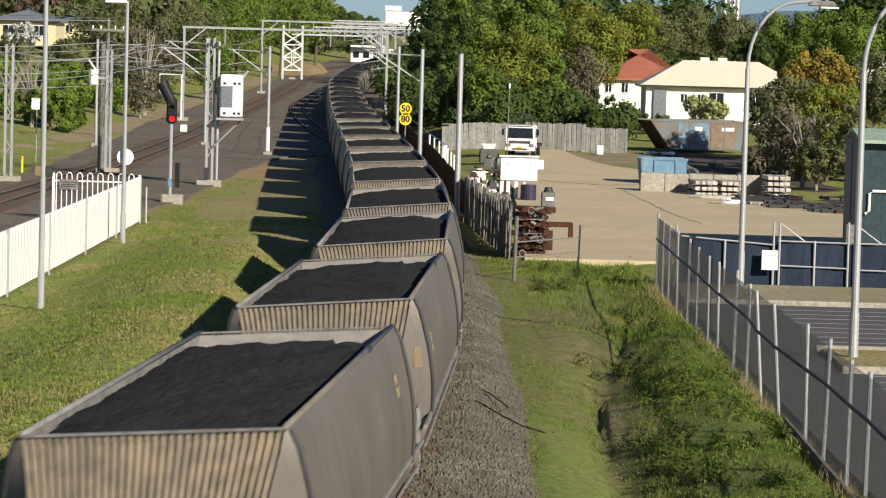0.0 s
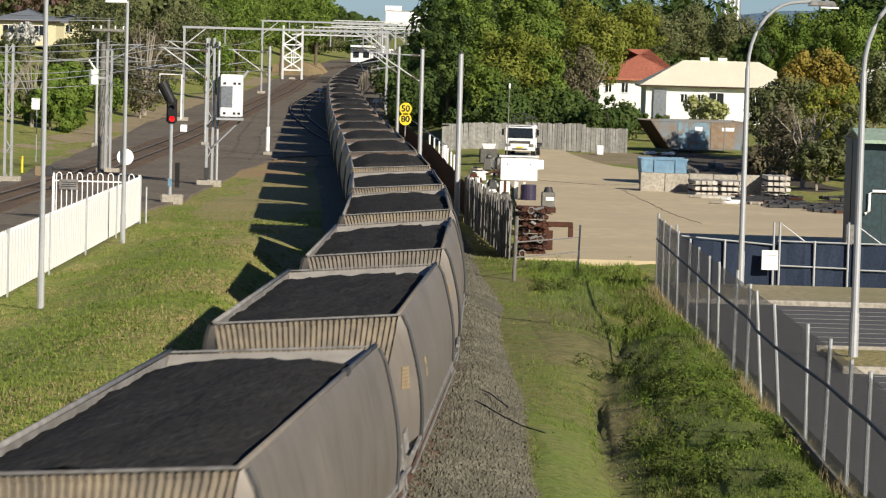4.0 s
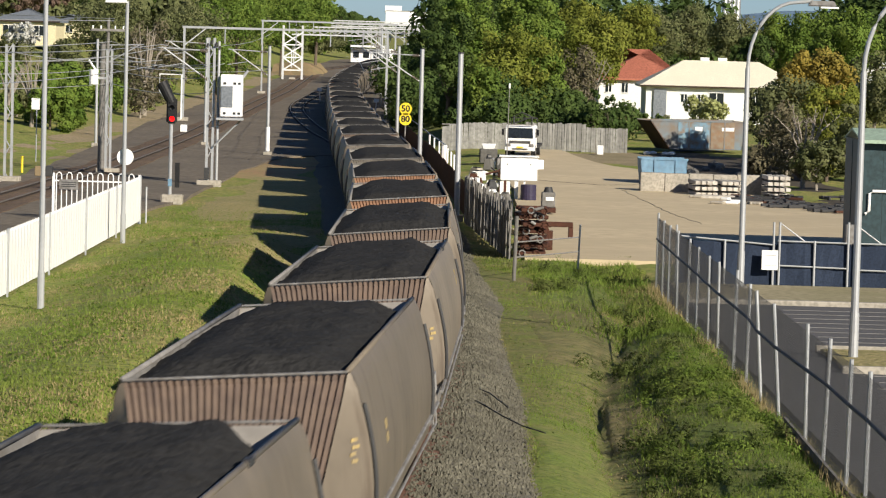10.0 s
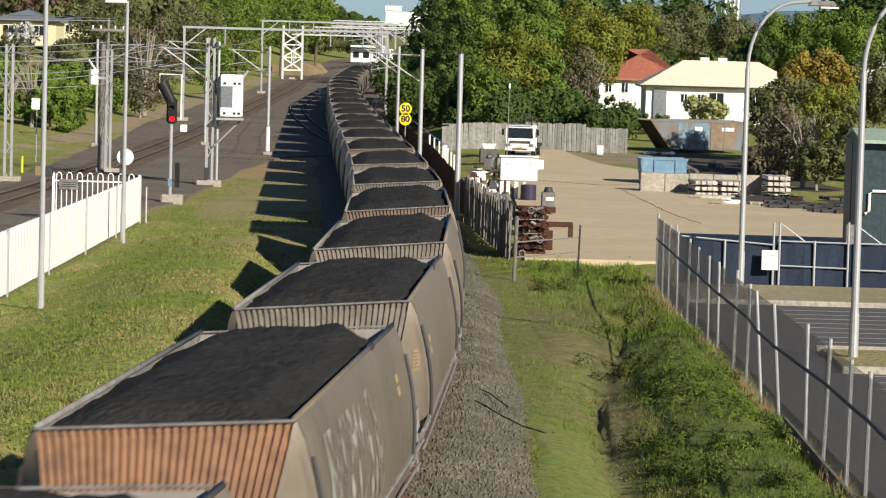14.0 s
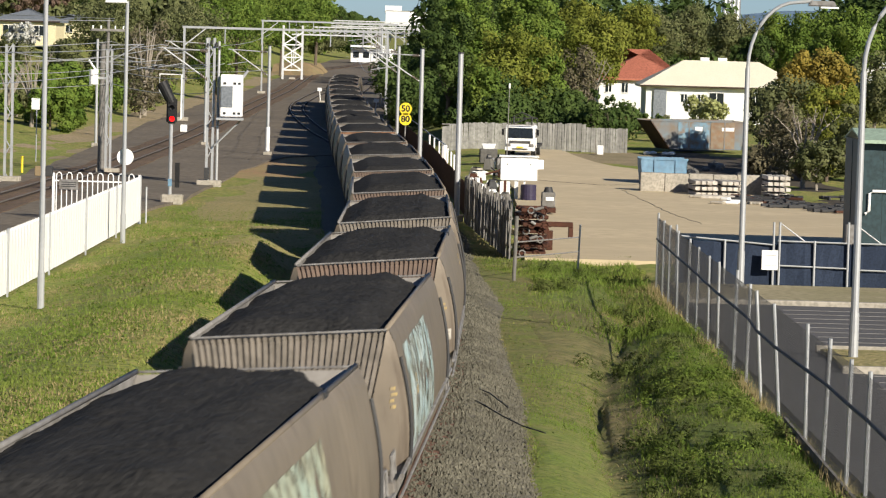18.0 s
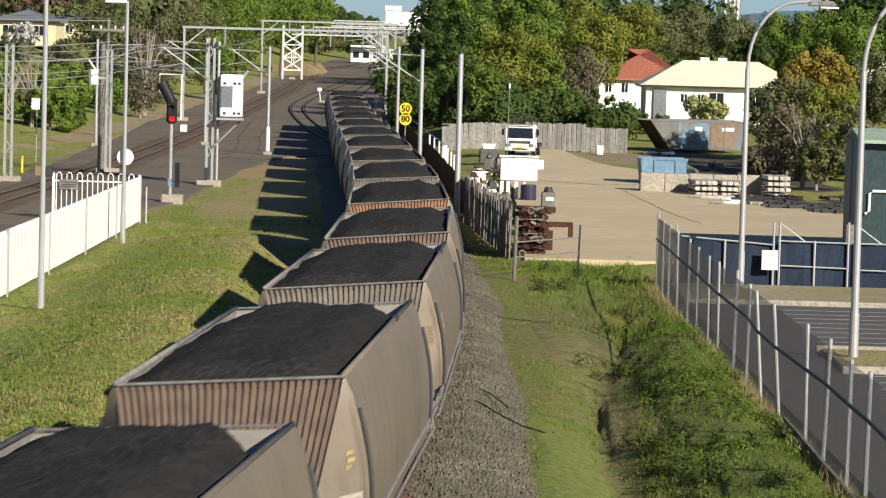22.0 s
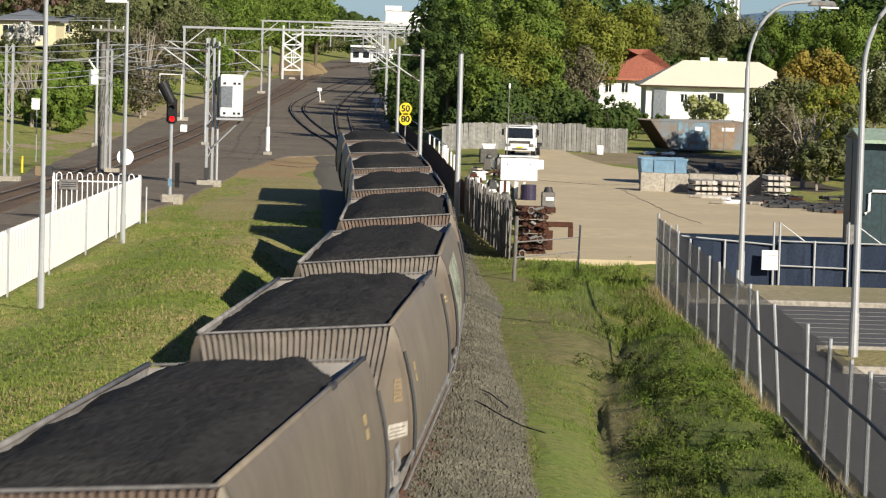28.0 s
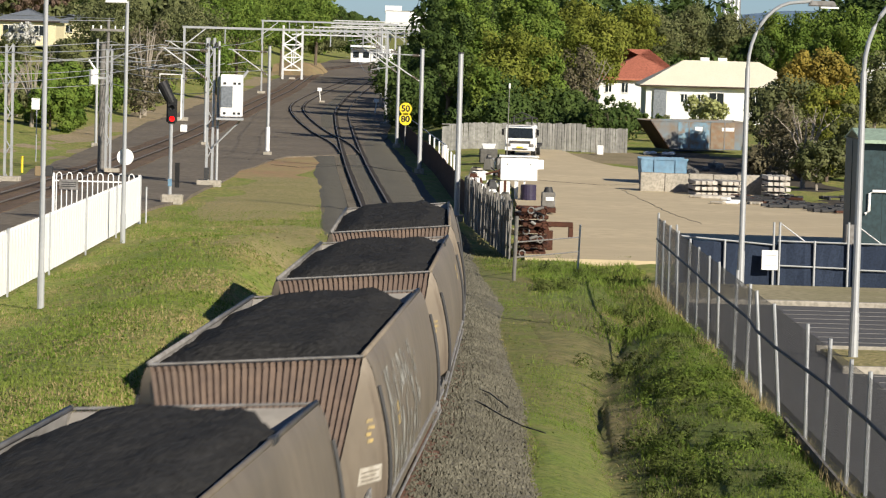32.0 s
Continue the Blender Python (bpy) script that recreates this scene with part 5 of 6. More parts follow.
rod(bm, (0, 0, 0), (0, 0, .74), .34, .34, seg=18)
part("body", bm, mat("purple_plastic", (.045, .035, .075), (.035, .03, .06), 1, .5, 0), dr)
bm = BM()
for z in (.25, .5):
    rod(bm, (0, 0, z), (0, 0, z + .03), .355, seg=18)
part("hoop", bm, mat("purple_plastic", (.045, .035, .075)), dr)
ge = thing("generator_box", "grey boxed generator standing on rusty frames", "generator", 4.12, 121, gz(121) + .05)
bm = BM()
box(bm, (0, 0, .5), (.55, .6, .6))
part("case", bevelled(bm, .04), OLDWOOD, ge)
bm = BM()
rod(bm, (0, 0, .8), (0, 0, 1.0), .2, .14, seg=12)
part("cap", bm, DARKSTEEL, ge)
bm = BM()
box(bm, (.05, -.31, .55), (.32, .02, .14))
part("label_plate", bm, WHITE, ge)
bm = BM()
box(bm, (0, 0, .1), (.6, .6, .2))
part("skid", bm, RUST, ge)


def rusty_frames():
    """Stack of rusty cast bogie frames."""
    rng = random.Random(3)
    for k in range(7):
        t = thing("rusty_bogie_frame", "rust-brown steel bogie frame in a stack", "scrap steel", 2.85 + rng.uniform(-.1, .12), 97.6 + .25 * (k % 2), gz(97) - .12 + .23 * k, rng.uniform(-6, 6), "stack of rusty frames")
        for s in (-1, 1):
            bm = BM()
            box(bm, (s * .36, 0, .1), (.16, 1.5, .14))
            part("side_bar", bevelled(bm, .02), RUST, t)
        for y in (-.7, 0, .7):
            bm = BM()
            box(bm, (0, y, .11), (.95 + rng.uniform(-.1, .1), .16, .12))
            part("cross_bar", bevelled(bm, .02), RUST, t)
        for q in (-.24, .22):
            bm = BM()
            cx, cz = q + rng.uniform(-.06, .06), .11
            pipe(bm, [(cx + .10 * math.cos(radians(30 * i)), -.80, cz + .10 * math.sin(radians(30 * i))) for i in range(13)], .026, 5)
            part("spring_ring", bm, RIM if (k + (q > 0)) % 3 == 0 else RUST, t)
        # short rods in a paler metal than the frames
        if k in (2, 4, 5, 6):
            bm = BM()
            rod(bm, (rng.uniform(-.1, .2), -.82, .13), (rng.uniform(-.3, .3), -.84, .22), .05, seg=8)
            part("worn_end", bm, RIM, t, "pale metal end")
    t = thing("steel_bracket", "long rusty steel bracket jutting from the stack", "scrap steel", 3.45, 99, gz(99) + .62)
    bm = BM()
    box(bm, (.35, 0, .2), (.8, .25, .16))
    part("bar", bevelled(bm, .02), RUST, t)
    bm = BM()
    box(bm, (.68, 0, 0), (.16, .2, .42))
    part("foot", bevelled(bm, .02), RUST, t)
    bm = BM()
    box(bm, (0, 0, -.32), (.2, .25, .62))
    part("stand", bm, RUST, t)
    t = small_box("steel_block", "bright metal block among rusty scrap", "scrap steel", 2.28, 95.9, -.05, (.1, .12, .32), RIM, 8)


rusty_frames()
# wire gate between the old fence and the drain
wg = thing("wire_gate", "low pipe gate frame in dry grass", "gate")
for x, y, h in ((2.04, 86.7, 1.85), (4.02, 90.5, 1.45)):
    bm = BM()
    rod(bm, (x, y, gz(y) - .25), (x + .04, y, gz(y) + h - .15), .055 if h > 1.6 else .03, seg=8)
    part("post", bm, OLDWOOD if h > 1.6 else STEEL, wg)
for z in (1.05, .62):
    bm = BM()
    rod(bm, (2.06, 86.8, gz(87) + z - .1), (4.03, 90.4, gz(90) + z - .12), .022, seg=6)
    part("rail", bm, OLDWOOD if z < 1 else RIM, wg)
# old timber fence and rusty sheet fence beside the line
of = thing("old_timber_fence", "rickety grey timber fence of uneven slats", "fence")
rng = random.Random(12)
bm = BM()
box(bm, (0, 0, .9), (.15, .03, 1.8))
slat = mesh_of(bm, mat("silvered_timber", (.27, .255, .235), (.19, .18, .165), .9, .9, .3, fine=7, rand=.30), "slat")
for k in range(134):
    u = k / 133
    y = 116.2 - 20.5 * u
    x = .80 + 1.28 * u
    p = part("slat", slat, None, of)
    p.matrix_basis = pose(x + rng.uniform(-.06, .06), y, gz(y) - .15, rng.uniform(-2, 2), rng.uniform(-4, 4), rng.uniform(72, 98)) @ Matrix.Diagonal((1, 1, rng.uniform(.86, 1.05), 1))
for z in (.4, 1.3):
    bm = BM()
    rod(bm, (.85, 116.2, gz(116) + z - .15), (2.13, 95.7, gz(96) + z - .15), .05, seg=6)
    part("rail", bm, OLDWOOD, of)
rf = thing("rusty_sheet_fence", "dark rusty corrugated sheet fence beside the line", "fence")
for k in range(34):
    y0, y1 = 216 - 2.85 * k, 216 - 2.85 * (k + 1)
    fx = lambda y: float(np.interp(y, [116, 161, 216], [.72, -.87, -3.57])) + .25
    h = 1.25 + .08 * rng.random()
    bm = BM()
    n = 10
    lo = [bm.verts.new((fx(y0 + (y1 - y0) * i / n) + .05 * (i % 2), y0 + (y1 - y0) * i / n, level(fx(y0), y0) - .2)) for i in range(n + 1)]
    hi = [bm.verts.new((v.co.x + .03, v.co.y, v.co.z + h)) for v in lo]
    for i in range(n):
        bm.faces.new((lo[i], lo[i + 1], hi[i + 1], hi[i]))
    part("sheet", bm, RUSTWALL, rf)
for y in (178, 172, 166, 160, 155, 150, 146):
    bm = BM()
    x = float(np.interp(y, [116, 161, 216], [.72, -.87, -3.57])) + .75
    rod(bm, (x, y, level(x, y) - .1), (x, y, level(x, y) + 1.35), .05 if y != 160 else .16, seg=8)
    part("rail_post", bm, WHITE, rf, "white painted post")
for z in (1.1,):
    bm = BM()
    pipe(bm, [(float(np.interp(y, [116, 161, 216], [.72, -.87, -3.57])) + .75, y, lz(y) + 1.4) for y in (205, 178, 160, 158)], .03, 6)
    part("handrail", bm, STEEL, rf)
# clutter by the fence
rng = random.Random(21)
for k in range(46):
    y = rng.uniform(118, 172)
    x = float(np.interp(y, [118, 130, 150, 172], [1.3, 1.3, 1.3, 2.6])) + rng.uniform(0, 1.5)
    m_ = rng.choice([RIM, OLDWOOD, CONCRETE, WHITE, RUST, STEEL, DARKSTEEL])
    s = (rng.uniform(.2, .7), rng.uniform(.2, .8), rng.uniform(.15, .6))
    if k % 4 == 0:
        t = thing("scrap_pipe", "loose old pipe among lineside scrap", "scrap", x, y, level(x, y) - .05, rng.uniform(0, 180), "lineside scrap")
        bm = BM()
        rod(bm, (-.5, 0, .06), (.6, 0, .35), .05, seg=8)
        part("tube", bm, m_, t)
    else:
        t = thing("scrap_box", "discarded box-like scrap part beside the fence", "scrap", x, y, level(x, y) - .08, rng.uniform(0, 90), "lineside scrap")
        bm = BM()
        box(bm, (0, 0, s[2] / 2), s, taper=rng.uniform(.6, 1))
        part("body", bevelled(bm, .02), m_, t)
        bm = BM()
        box(bm, (0, 0, s[2] + .03), (s[0] * .5, s[1] * .5, .06))
        part("lug", bm, DARKSTEEL, t)
ac = small_box("metal_bin", "pale square metal bin beside the truck", "bin", 2.35, 168, -.05, (.95, .7, .75), OLDWOOD, 4)
tub = small_box("white_tub", "white plastic tub on the bin", "tub", 2.35, 168, .70, (.62, .5, .3), WHITE, 0, .03, 1.3)
for xx in (1.1, 1.35, 1.6):
    small_box("cable_cover", "white plastic cable cover by the pole", "cover", xx, 128, -.05, (.2, .3, 1.1 - .25 * (xx > 1.5)), WHITE, 5)
an = thing("radio_mast", "thin white pole beside the truck", "mast", 3.2, 160, gz(160) - .1)
bm = BM()
rod(bm, (0, 0, 0), (.05, 0, 4.6), .03, .02, seg=8)
part("pole", bm, RIM, an)
bm = BM()
rod(bm, (.05, 0, 4.35), (.05, 0, 4.6), .05, seg=8)
part("tip", bm, WHITE, an)
small_box("white_drum_box", "small white box at the back of the lot", "box", 9.25, 183, -.1, (.38, .4, .55), WHITE)


def skip(name, label, x, y, z, w, d, h, m_, slant, rz=0, ribs=5):
    t = thing(name, label, "skip", x, y, gz(y) + z, rz)
    for s, nm in ((-1, "front"), (1, "back")):
        bm = BM()
        plate(bm, [(-w / 2 + slant, s * d / 2, 0), (w / 2 - slant * .3, s * d / 2, 0), (w / 2, s * d / 2, h), (-w / 2, s * d / 2, h)], .05)
        part(nm, bm, m_, t)
    for k in range(ribs):
        bm = BM()
        xx = -w / 2 + slant + (w - slant * 1.3) * (k + .5) / ribs
        box(bm, (xx, -d / 2 - .03, h / 2), (.09, .06, h))
        part("rib", bm, m_, t)
    for x0, x1 in ((-w / 2 + slant, -w / 2), (w / 2 - slant * .3, w / 2)):
        bm = BM()
        plate(bm, [(x0, -d / 2, 0), (x0, d / 2, 0), (x1, d / 2, h), (x1, -d / 2, h)], .05)
        part("end_wall", bm, RUSTWALL if abs(slant) > 1 else m_, t)
    bm = BM()
    box(bm, (slant * .3, 0, .03), (w - slant * 1.3, d - .02, .06))
    part("base", bm, m_, t)
    for s in (-1, 1):
        bm = BM()
        box(bm, (0, s * d / 2, h), (w + .06, .09, .09))
        part("rim", bm, m_, t)
    return t


skip("blue_skip", "faded blue steel skip behind a concrete wall", 10.72, 150.5, -.05, 2.25, 1.6, 1.25, BLUESKIP, .12, 3, 2)
RUSTBLUE = mat("rust_blue_steel", (.125, .20, .25), (.17, .115, .08), .28, .7, .1, fine=1.2, c=(.16, .13, .10))
wb = skip("waste_bin", "large rust-brown and blue steel waste bin", 15.4, 191, .05, 6.4, 2.6, 1.75, RUSTBLUE, 1.3, 16, 2)
BINBLUE = mat("flaking_blue_paint", (.17, .27, .33), (.12, .20, .27), .8, .7, .1, fine=3, c=(.17, .13, .095))
BINRUST = mat("bin_rust", (.24, .15, .09), (.16, .105, .07), .8, .85, .2, fine=3, c=(.20, .17, .13))
for a, b, m_, lab in ((-1.45, .62, BINBLUE, "flaking blue panel"), (.72, 2.3, BINRUST, "rusted panel")):
    bm = BM()
    box(bm, ((a + b) / 2, -1.335, .88), (b - a, .012, 1.62))
    part("panel", bm, m_, wb, lab)
for a, z, sx, sz in ((-.1, 1.28, .48, .26), (1.85, 1.28, .80, .22)):
    bm = BM()
    box(bm, (a, -1.348, z), (sx, .012, sz))
    part("notice", bm, WHITE, wb, "faded white notice")
cw = thing("concrete_wall", "low weathered wall of precast concrete blocks", "wall", 11.4, 143, gz(143) - .15, 2)
for k in range(5):
    bm = BM()
    box(bm, (-1.7 + 1.14 * k, 0, .5), (1.12, .6, .98 - .03 * (k % 2)))
    part("block", bevelled(bm, .02), CONCRETE, cw)


rng = random.Random(17)
for k, (x, y) in enumerate(((12.2, 185), (12.6, 185.4), (13.3, 184.8), (13.7, 185.2))):
    t = thing("rubbish_bag", "white plastic rubbish bag dumped by the skips", "rubbish bag", x, y, gz(y) - .12, 30 * k, "rubbish bags")
    bm = BM()
    bmesh.ops.create_icosphere(bm, subdivisions=2, radius=.24)
    for v in bm.verts:
        v.co.z = max(0, v.co.z * .5 + .1)
        v.co += Vector((.06, .05, .0)) * noise.noise(v.co * 5 + Vector((k, 0, 0)))
    part("bag", bm, WHITE, t)
for k in range(26):
    x, y = rng.uniform(12.3, 17.5), rng.uniform(149, 172)
    t = thing("rubble_stone", "lump of broken concrete on the soil by the skips", "rubble", x, y, gz(y) - .12, rng.uniform(0, 180), "rubble by the skips")
    bm = BM()
    bmesh.ops.create_icosphere(bm, subdivisions=1, radius=rng.uniform(.18, .42))
    for v in bm.verts:
        v.co.z = max(0, v.co.z * .7 + .1)
        v.co *= 1 + .25 * noise.noise(v.co * 4 + Vector((k, 0, 0)))
    part("lump", bm, rng.choice([CONCRETE, OLDWOOD, OLDWOOD, DARKSTEEL]), t)


def sleeper_stack(x, y, cols, layers, rz=0, cross=False):
    bm = BM()
    box(bm, (0, 0, 0), (.235, 2.1, .17))
    me = mesh_of(bevelled(bm, .015), mat("concrete_sleeper", (.55, .51, .45), (.47, .43, .38), 1.2, .9, .2, fine=6, rand=.12), "concrete_sleeper")
    rng = random.Random(int(x * 10))
    for l in range(layers):
        for c in range(cols):
            s = new("concrete_sleeper", me)
            tagged(s, "pale concrete railway sleeper stacked in the lot", "sleeper", "stacked concrete sleepers")
            s.matrix_basis = pose(x, y, gz(y) + .02 + .265 * l, 0, 0, rz) @ pose((c - (cols - 1) / 2) * .27 + rng.uniform(-.02, .02), rng.uniform(-.08, .08), 0)
            if c % 2 == 0 and l:
                b = thing("timber_bearer", "dark timber bearer between stacked sleepers", "timber", x, y, gz(y) - .095 + .265 * l, rz)
                bm = BM()
                box(bm, ((c - (cols - 1) / 2) * .27, .6, 0), (.3, .08, .06))
                part("bar", bm, DARKSTEEL, b)


sleeper_stack(11.95, 141.2, 4, 3, 5)
sleeper_stack(13.2, 141.3, 4, 3, 4)
sleeper_stack(15.4, 142.0, 4, 4, 3)
sleeper_stack(14.5, 145.0, 5, 2, 80)
sleeper_stack(12.4, 138.0, 3, 1, 86)
rng = random.Random(31)
for k in range(22):
    t = thing("steel_offcut", "dark rusty steel offcut on the lot", "scrap steel", rng.uniform(14.2, 18.6), rng.uniform(131, 141), 0, rng.uniform(0, 180), "steel offcuts")
    t.location.z = gz(t.location.y) - .03
    bm = BM()
    box(bm, (0, 0, .07), (rng.uniform(.6, 1.8), .12, rng.uniform(.08, .16)))
    part("bar", bevelled(bm, .02), RUST if k % 5 == 1 else DARKSTEEL, t)
    bm = BM()
    box(bm, (.1, 0, .12), (.2, .24, .08))
    part("lug", bm, DARKSTEEL, t)
for k in range(34):
    u = rng.random()
    t = thing("steel_offcut", "dark rusty steel offcut in a long heap", "scrap steel", 13.2 + 4.2 * u + rng.uniform(-.6, .6), 137.5 - 11 * u + rng.uniform(-2, 2), 0, rng.uniform(-40, 40), "steel offcuts")
    t.location.z = gz(t.location.y) - .03
    bm = BM()
    box(bm, (0, 0, .09), (rng.uniform(.7, 1.8), .15, rng.uniform(.08, .18)))
    part("bar", bevelled(bm, .02), RUST if k % 6 == 0 else DARKSTEEL, t)
    bm = BM()
    box(bm, (.2, .1, .16), (.3, .22, .08))
    part("lug", bm, DARKSTEEL, t)
for k in range(9):
    small_box("cement_bag", "pale paper bag lying on the lot", "bag", rng.uniform(11.2, 14), rng.uniform(132.5, 138.5), -.03, (rng.uniform(.3, .8), .4, .13), WHITE if k % 2 else CONCRETE, rng.uniform(-40, 40), .05)


# ---- buildings ----
def hip_roof(bm, x0, x1, y0, y1, z, zr, over=.5, inset=None):
    x0, x1, y0, y1 = x0 - over, x1 + over, y0 - over, y1 + over
    d = (y1 - y0) / 2 if inset is None else inset
    ym = (y0 + y1) / 2
    b = [bm.verts.new(p) for p in ((x0, y0, z), (x1, y0, z), (x1, y1, z), (x0, y1, z))]
    r = [bm.verts.new(p) for p in ((x0 + d, ym, zr), (x1 - d, ym, zr))]
    bm.faces.new((b[0], b[1], r[1], r[0]))
    bm.faces.new((b[1], b[2], r[1]))
    bm.faces.new((b[2], b[3], r[0], r[1]))
    bm.faces.new((b[3], b[0], r[0]))
    u = [bm.verts.new((v.co.x, v.co.y, z - .18)) for v in b]
    for i in range(4):
        j = (i + 1) % 4
        bm.faces.new((b[j], b[i], u[i], u[j]))
    bm.faces.new(u[::-1])
    return bm


def house(label, x, y, w, d, h, ridge, wallm, roofm, wins, base=None, gutter=True):
    z = gz(y) - .2 if base is None else base
    t = thing("house", label, "house", x, y, z, 0, "houses behind the line")
    for cx, cy, sx, sy in ((w / 2, .1, w, .2), (w / 2, d - .1, w, .2), (.1, d / 2, .2, d - .4), (w - .1, d / 2, .2, d - .4)):
        bm = BM()
        box(bm, (cx, cy, h / 2), (sx, sy, h))
        part("wall", bm, wallm, t)
    bm = BM()
    hip_roof(bm, 0, w, 0, d, h + .12, ridge)
    roof = part("roof", bm, roofm, t)
    if gutter:
        bm = BM()
        box(bm, (w / 2, -.56, h + .06), (w + 1.1, .12, .12))
        part("gutter", bm, RAILRUST, roof, "dark eaves gutter")
    for wx, wz, ww, wh in wins:
        bm = BM()
        box(bm, (wx, -.02, wz), (ww, .06, wh))
        wd = part("window", bm, GLASS, t)
        bm = BM()
        box(bm, (wx, -.06, wz + wh / 2 + .03), (ww + .1, .06, .06))
        box(bm, (wx, -.06, wz - wh / 2 - .03), (ww + .1, .06, .06))
        box(bm, (wx, -.06, wz), (.05, .05, wh))
        part("window_frame", bm, WHITE, wd)
    return t


WALLWHITE = mat("house_white", (.74, .74, .72), (.68, .68, .66), .6, .7, .05, c=(.64, .64, .62))
hs = house("white-walled house with a pale cream hipped roof", 15.6, 240, 12.2, 6.2, 2.85, 4.95, WALLWHITE, CREAMROOF, ((3.0, 2.0, .45, .6), (4.3, 2.0, .4, .6), (5.55, 1.9, 1.1, 1.1), (8.6, 1.9, .9, 1.1)))
for xx, zz in ((4.8, 5.1), (6.2, 5.1)):
    bm = BM()
    box(bm, (xx, 3.3, zz - .03), (.7, .5, .25))
    part("roof_vent", bm, WHITE, hs)
# grey block on the wall, coloured as the shade inside the porch
bm = BM()
box(bm, (1.1, -.05, 1.3), (1.0, .3, 2.6))
part("porch_recess", bm, GREYROOF, hs, "grey block in place of the porch recess's shade")
hr = house("white cottage with a faded red hipped roof", 13.0, 262, 7.0, 9, 2.9, 5.5, WALLWHITE, REDROOF, ((.8, 2.2, .5, .8), (2.2, 2.2, .5, .8)), None, False)
house("tall house with a red roof behind the trees", 40.8, 300, 7, 8, 7.0, 9.0, WALLWHITE, REDROOF, ((1.5, 6, 1, 1.2),), None, False)
h3 = house("cream weatherboard house with grey roof on the rise", -52.4, 350, 7.4, 8, 2.7, 4.2, CREAMWALL, GREYROOF, ((2, 1.7, 1.2, 1.1), (5.5, 1.7, 1.2, 1.1)), 3.9)
h4 = house("small yellow house half hidden by trees", -49.0, 385, 3.6, 6, 2.2, 3.0, CREAMWALL, GREYROOF, ((1.2, 1.2, .8, .8),), 4.6)
# metal shed
sh = thing("metal_shed", "dark green steel shed with pale green roof", "shed", 13.6, 100, gz(100) - .2)
SHW = 9.0
for k in range(12):
    bm = BM()
    box(bm, (.375 + .75 * k, .02 * (k % 2), 2.0), (.74, .08, 4.0))
    part("wall_sheet", bm, SHED, sh)
for k in range(4):
    bm = BM()
    box(bm, (.02 * (k % 2), .5 + .9 * k, 2.0), (.08, .88, 4.0))
    part("wall_sheet", bm, SHED, sh)
bm = BM()
plate(bm, [(-.05, -.35, 4.02), (SHW, -.35, 4.02), (SHW, 2.0, 4.35), (-.05, 2.0, 4.35)], .06)
plate(bm, [(-.05, 2.0, 4.35), (SHW, 2.0, 4.35), (SHW, 3.8, 4.0), (-.05, 3.8, 4.0)], .06)
part("roof", bm, SHEDROOF, sh)
bm = BM()
box(bm, (SHW / 2, -.4, 3.98), (SHW + .1, .12, .11))
part("gutter", bm, SHEDROOF, sh)
bm = BM()
pipe(bm, [(1.3, -.1, 2.35), (.42, -.1, 2.35), (.32, -.1, 2.27), (.32, -.1, 1.7), (.2, -.1, 1.6)], .05, 8)
part("vent_pipe", bm, WHITE, sh, "white elbow pipe")
bm = BM()
box(bm, (2.2, -.06, 1.6), (1.2, .05, 3.0))
part("roller_door", bm, SHADECLOTH, sh, "dark roller door")
small_box("meter_box", "grey metal meter box beside the shed", "box", 13.35, 99.6, -.15, (.42, .3, 1.2), RIM)
# far buildings
fb = thing("far_warehouse", "long white flat-roofed building on the skyline", "building", -32, 1500, 6)
bm = BM()
box(bm, (12, 0, 4.4), (22, 20, 8.8))
part("wall", bm, WHITE, fb)
bm = BM()
box(bm, (4.5, 0, 9.6), (8, 12, 3.4))
part("plant_room", bm, WHITE, fb)
bm = BM()
box(bm, (12, -10.1, 8.9), (22.2, .4, .3))
part("parapet", bm, RIM, fb)
tw = thing("tower_block", "distant grey tower block with window strips", "building", 230, 2500, 10)
bm = BM()
box(bm, (0, 0, 16), (14, 12, 32))
part("wall", bm, GREYROOF, tw)
for k in range(4):
    bm = BM()
    box(bm, (-5.2 + 3.4 * k, -6.1, 17), (1.5, .3, 28))
    part("window_strip", bm, WHITE, tw)
st = thing("station_building", "low white station building beyond the gantries", "building", -18.5, 575, lz(575) + .1)
bm = BM()
box(bm, (4.2, 0, 1.3), (8, 4, 2.6))
part("wall", bm, WHITE, st)
bm = BM()
box(bm, (3.4, -1, 3.0), (6.4, 6, .35))
part("awning", bm, WHITE, st)
for k in range(4):
    bm = BM()
    box(bm, (1.2 + 1.9 * k, -2.05, 1.4), (1.1, .1, 1.1))
    part("window", bm, GLASS, st)
hbm = BM()
pts = [(300 + 60 * i, 4200, 12 + 40 * math.exp(-((i - 7) / 9.0) ** 2) + 6 * noise.noise(Vector((i * .7, 0, 0)))) for i in range(26)]
lo = [hbm.verts.new((p[0], p[1], -5)) for p in pts]
hi = [hbm.verts.new((p[0], p[1] + 200, p[2])) for p in pts]
for i in range(len(pts) - 1):
    hbm.faces.new((lo[i], lo[i + 1], hi[i + 1], hi[i]))
tagged(part("backdrop", hbm, HILLS), "blue hazy hills on the horizon", "", "", "structure")
# orange dirt bank beyond the portals
bm = BM()
bk = []
for j in range(7):
    row = []
    for i in range(9):
        u, v = i / 8, j / 6
        row.append(bm.verts.new((-25 + 7.4 * u, 425 + 40 * v, lz(430) - .4 + 1.7 * min(1, v * 2.2) ** .8 * min(1, (1 - u) * 3.2) ** .8 + .8 * noise.noise(Vector((i * .8, j * .8, 2))))))
    bk.append(row)
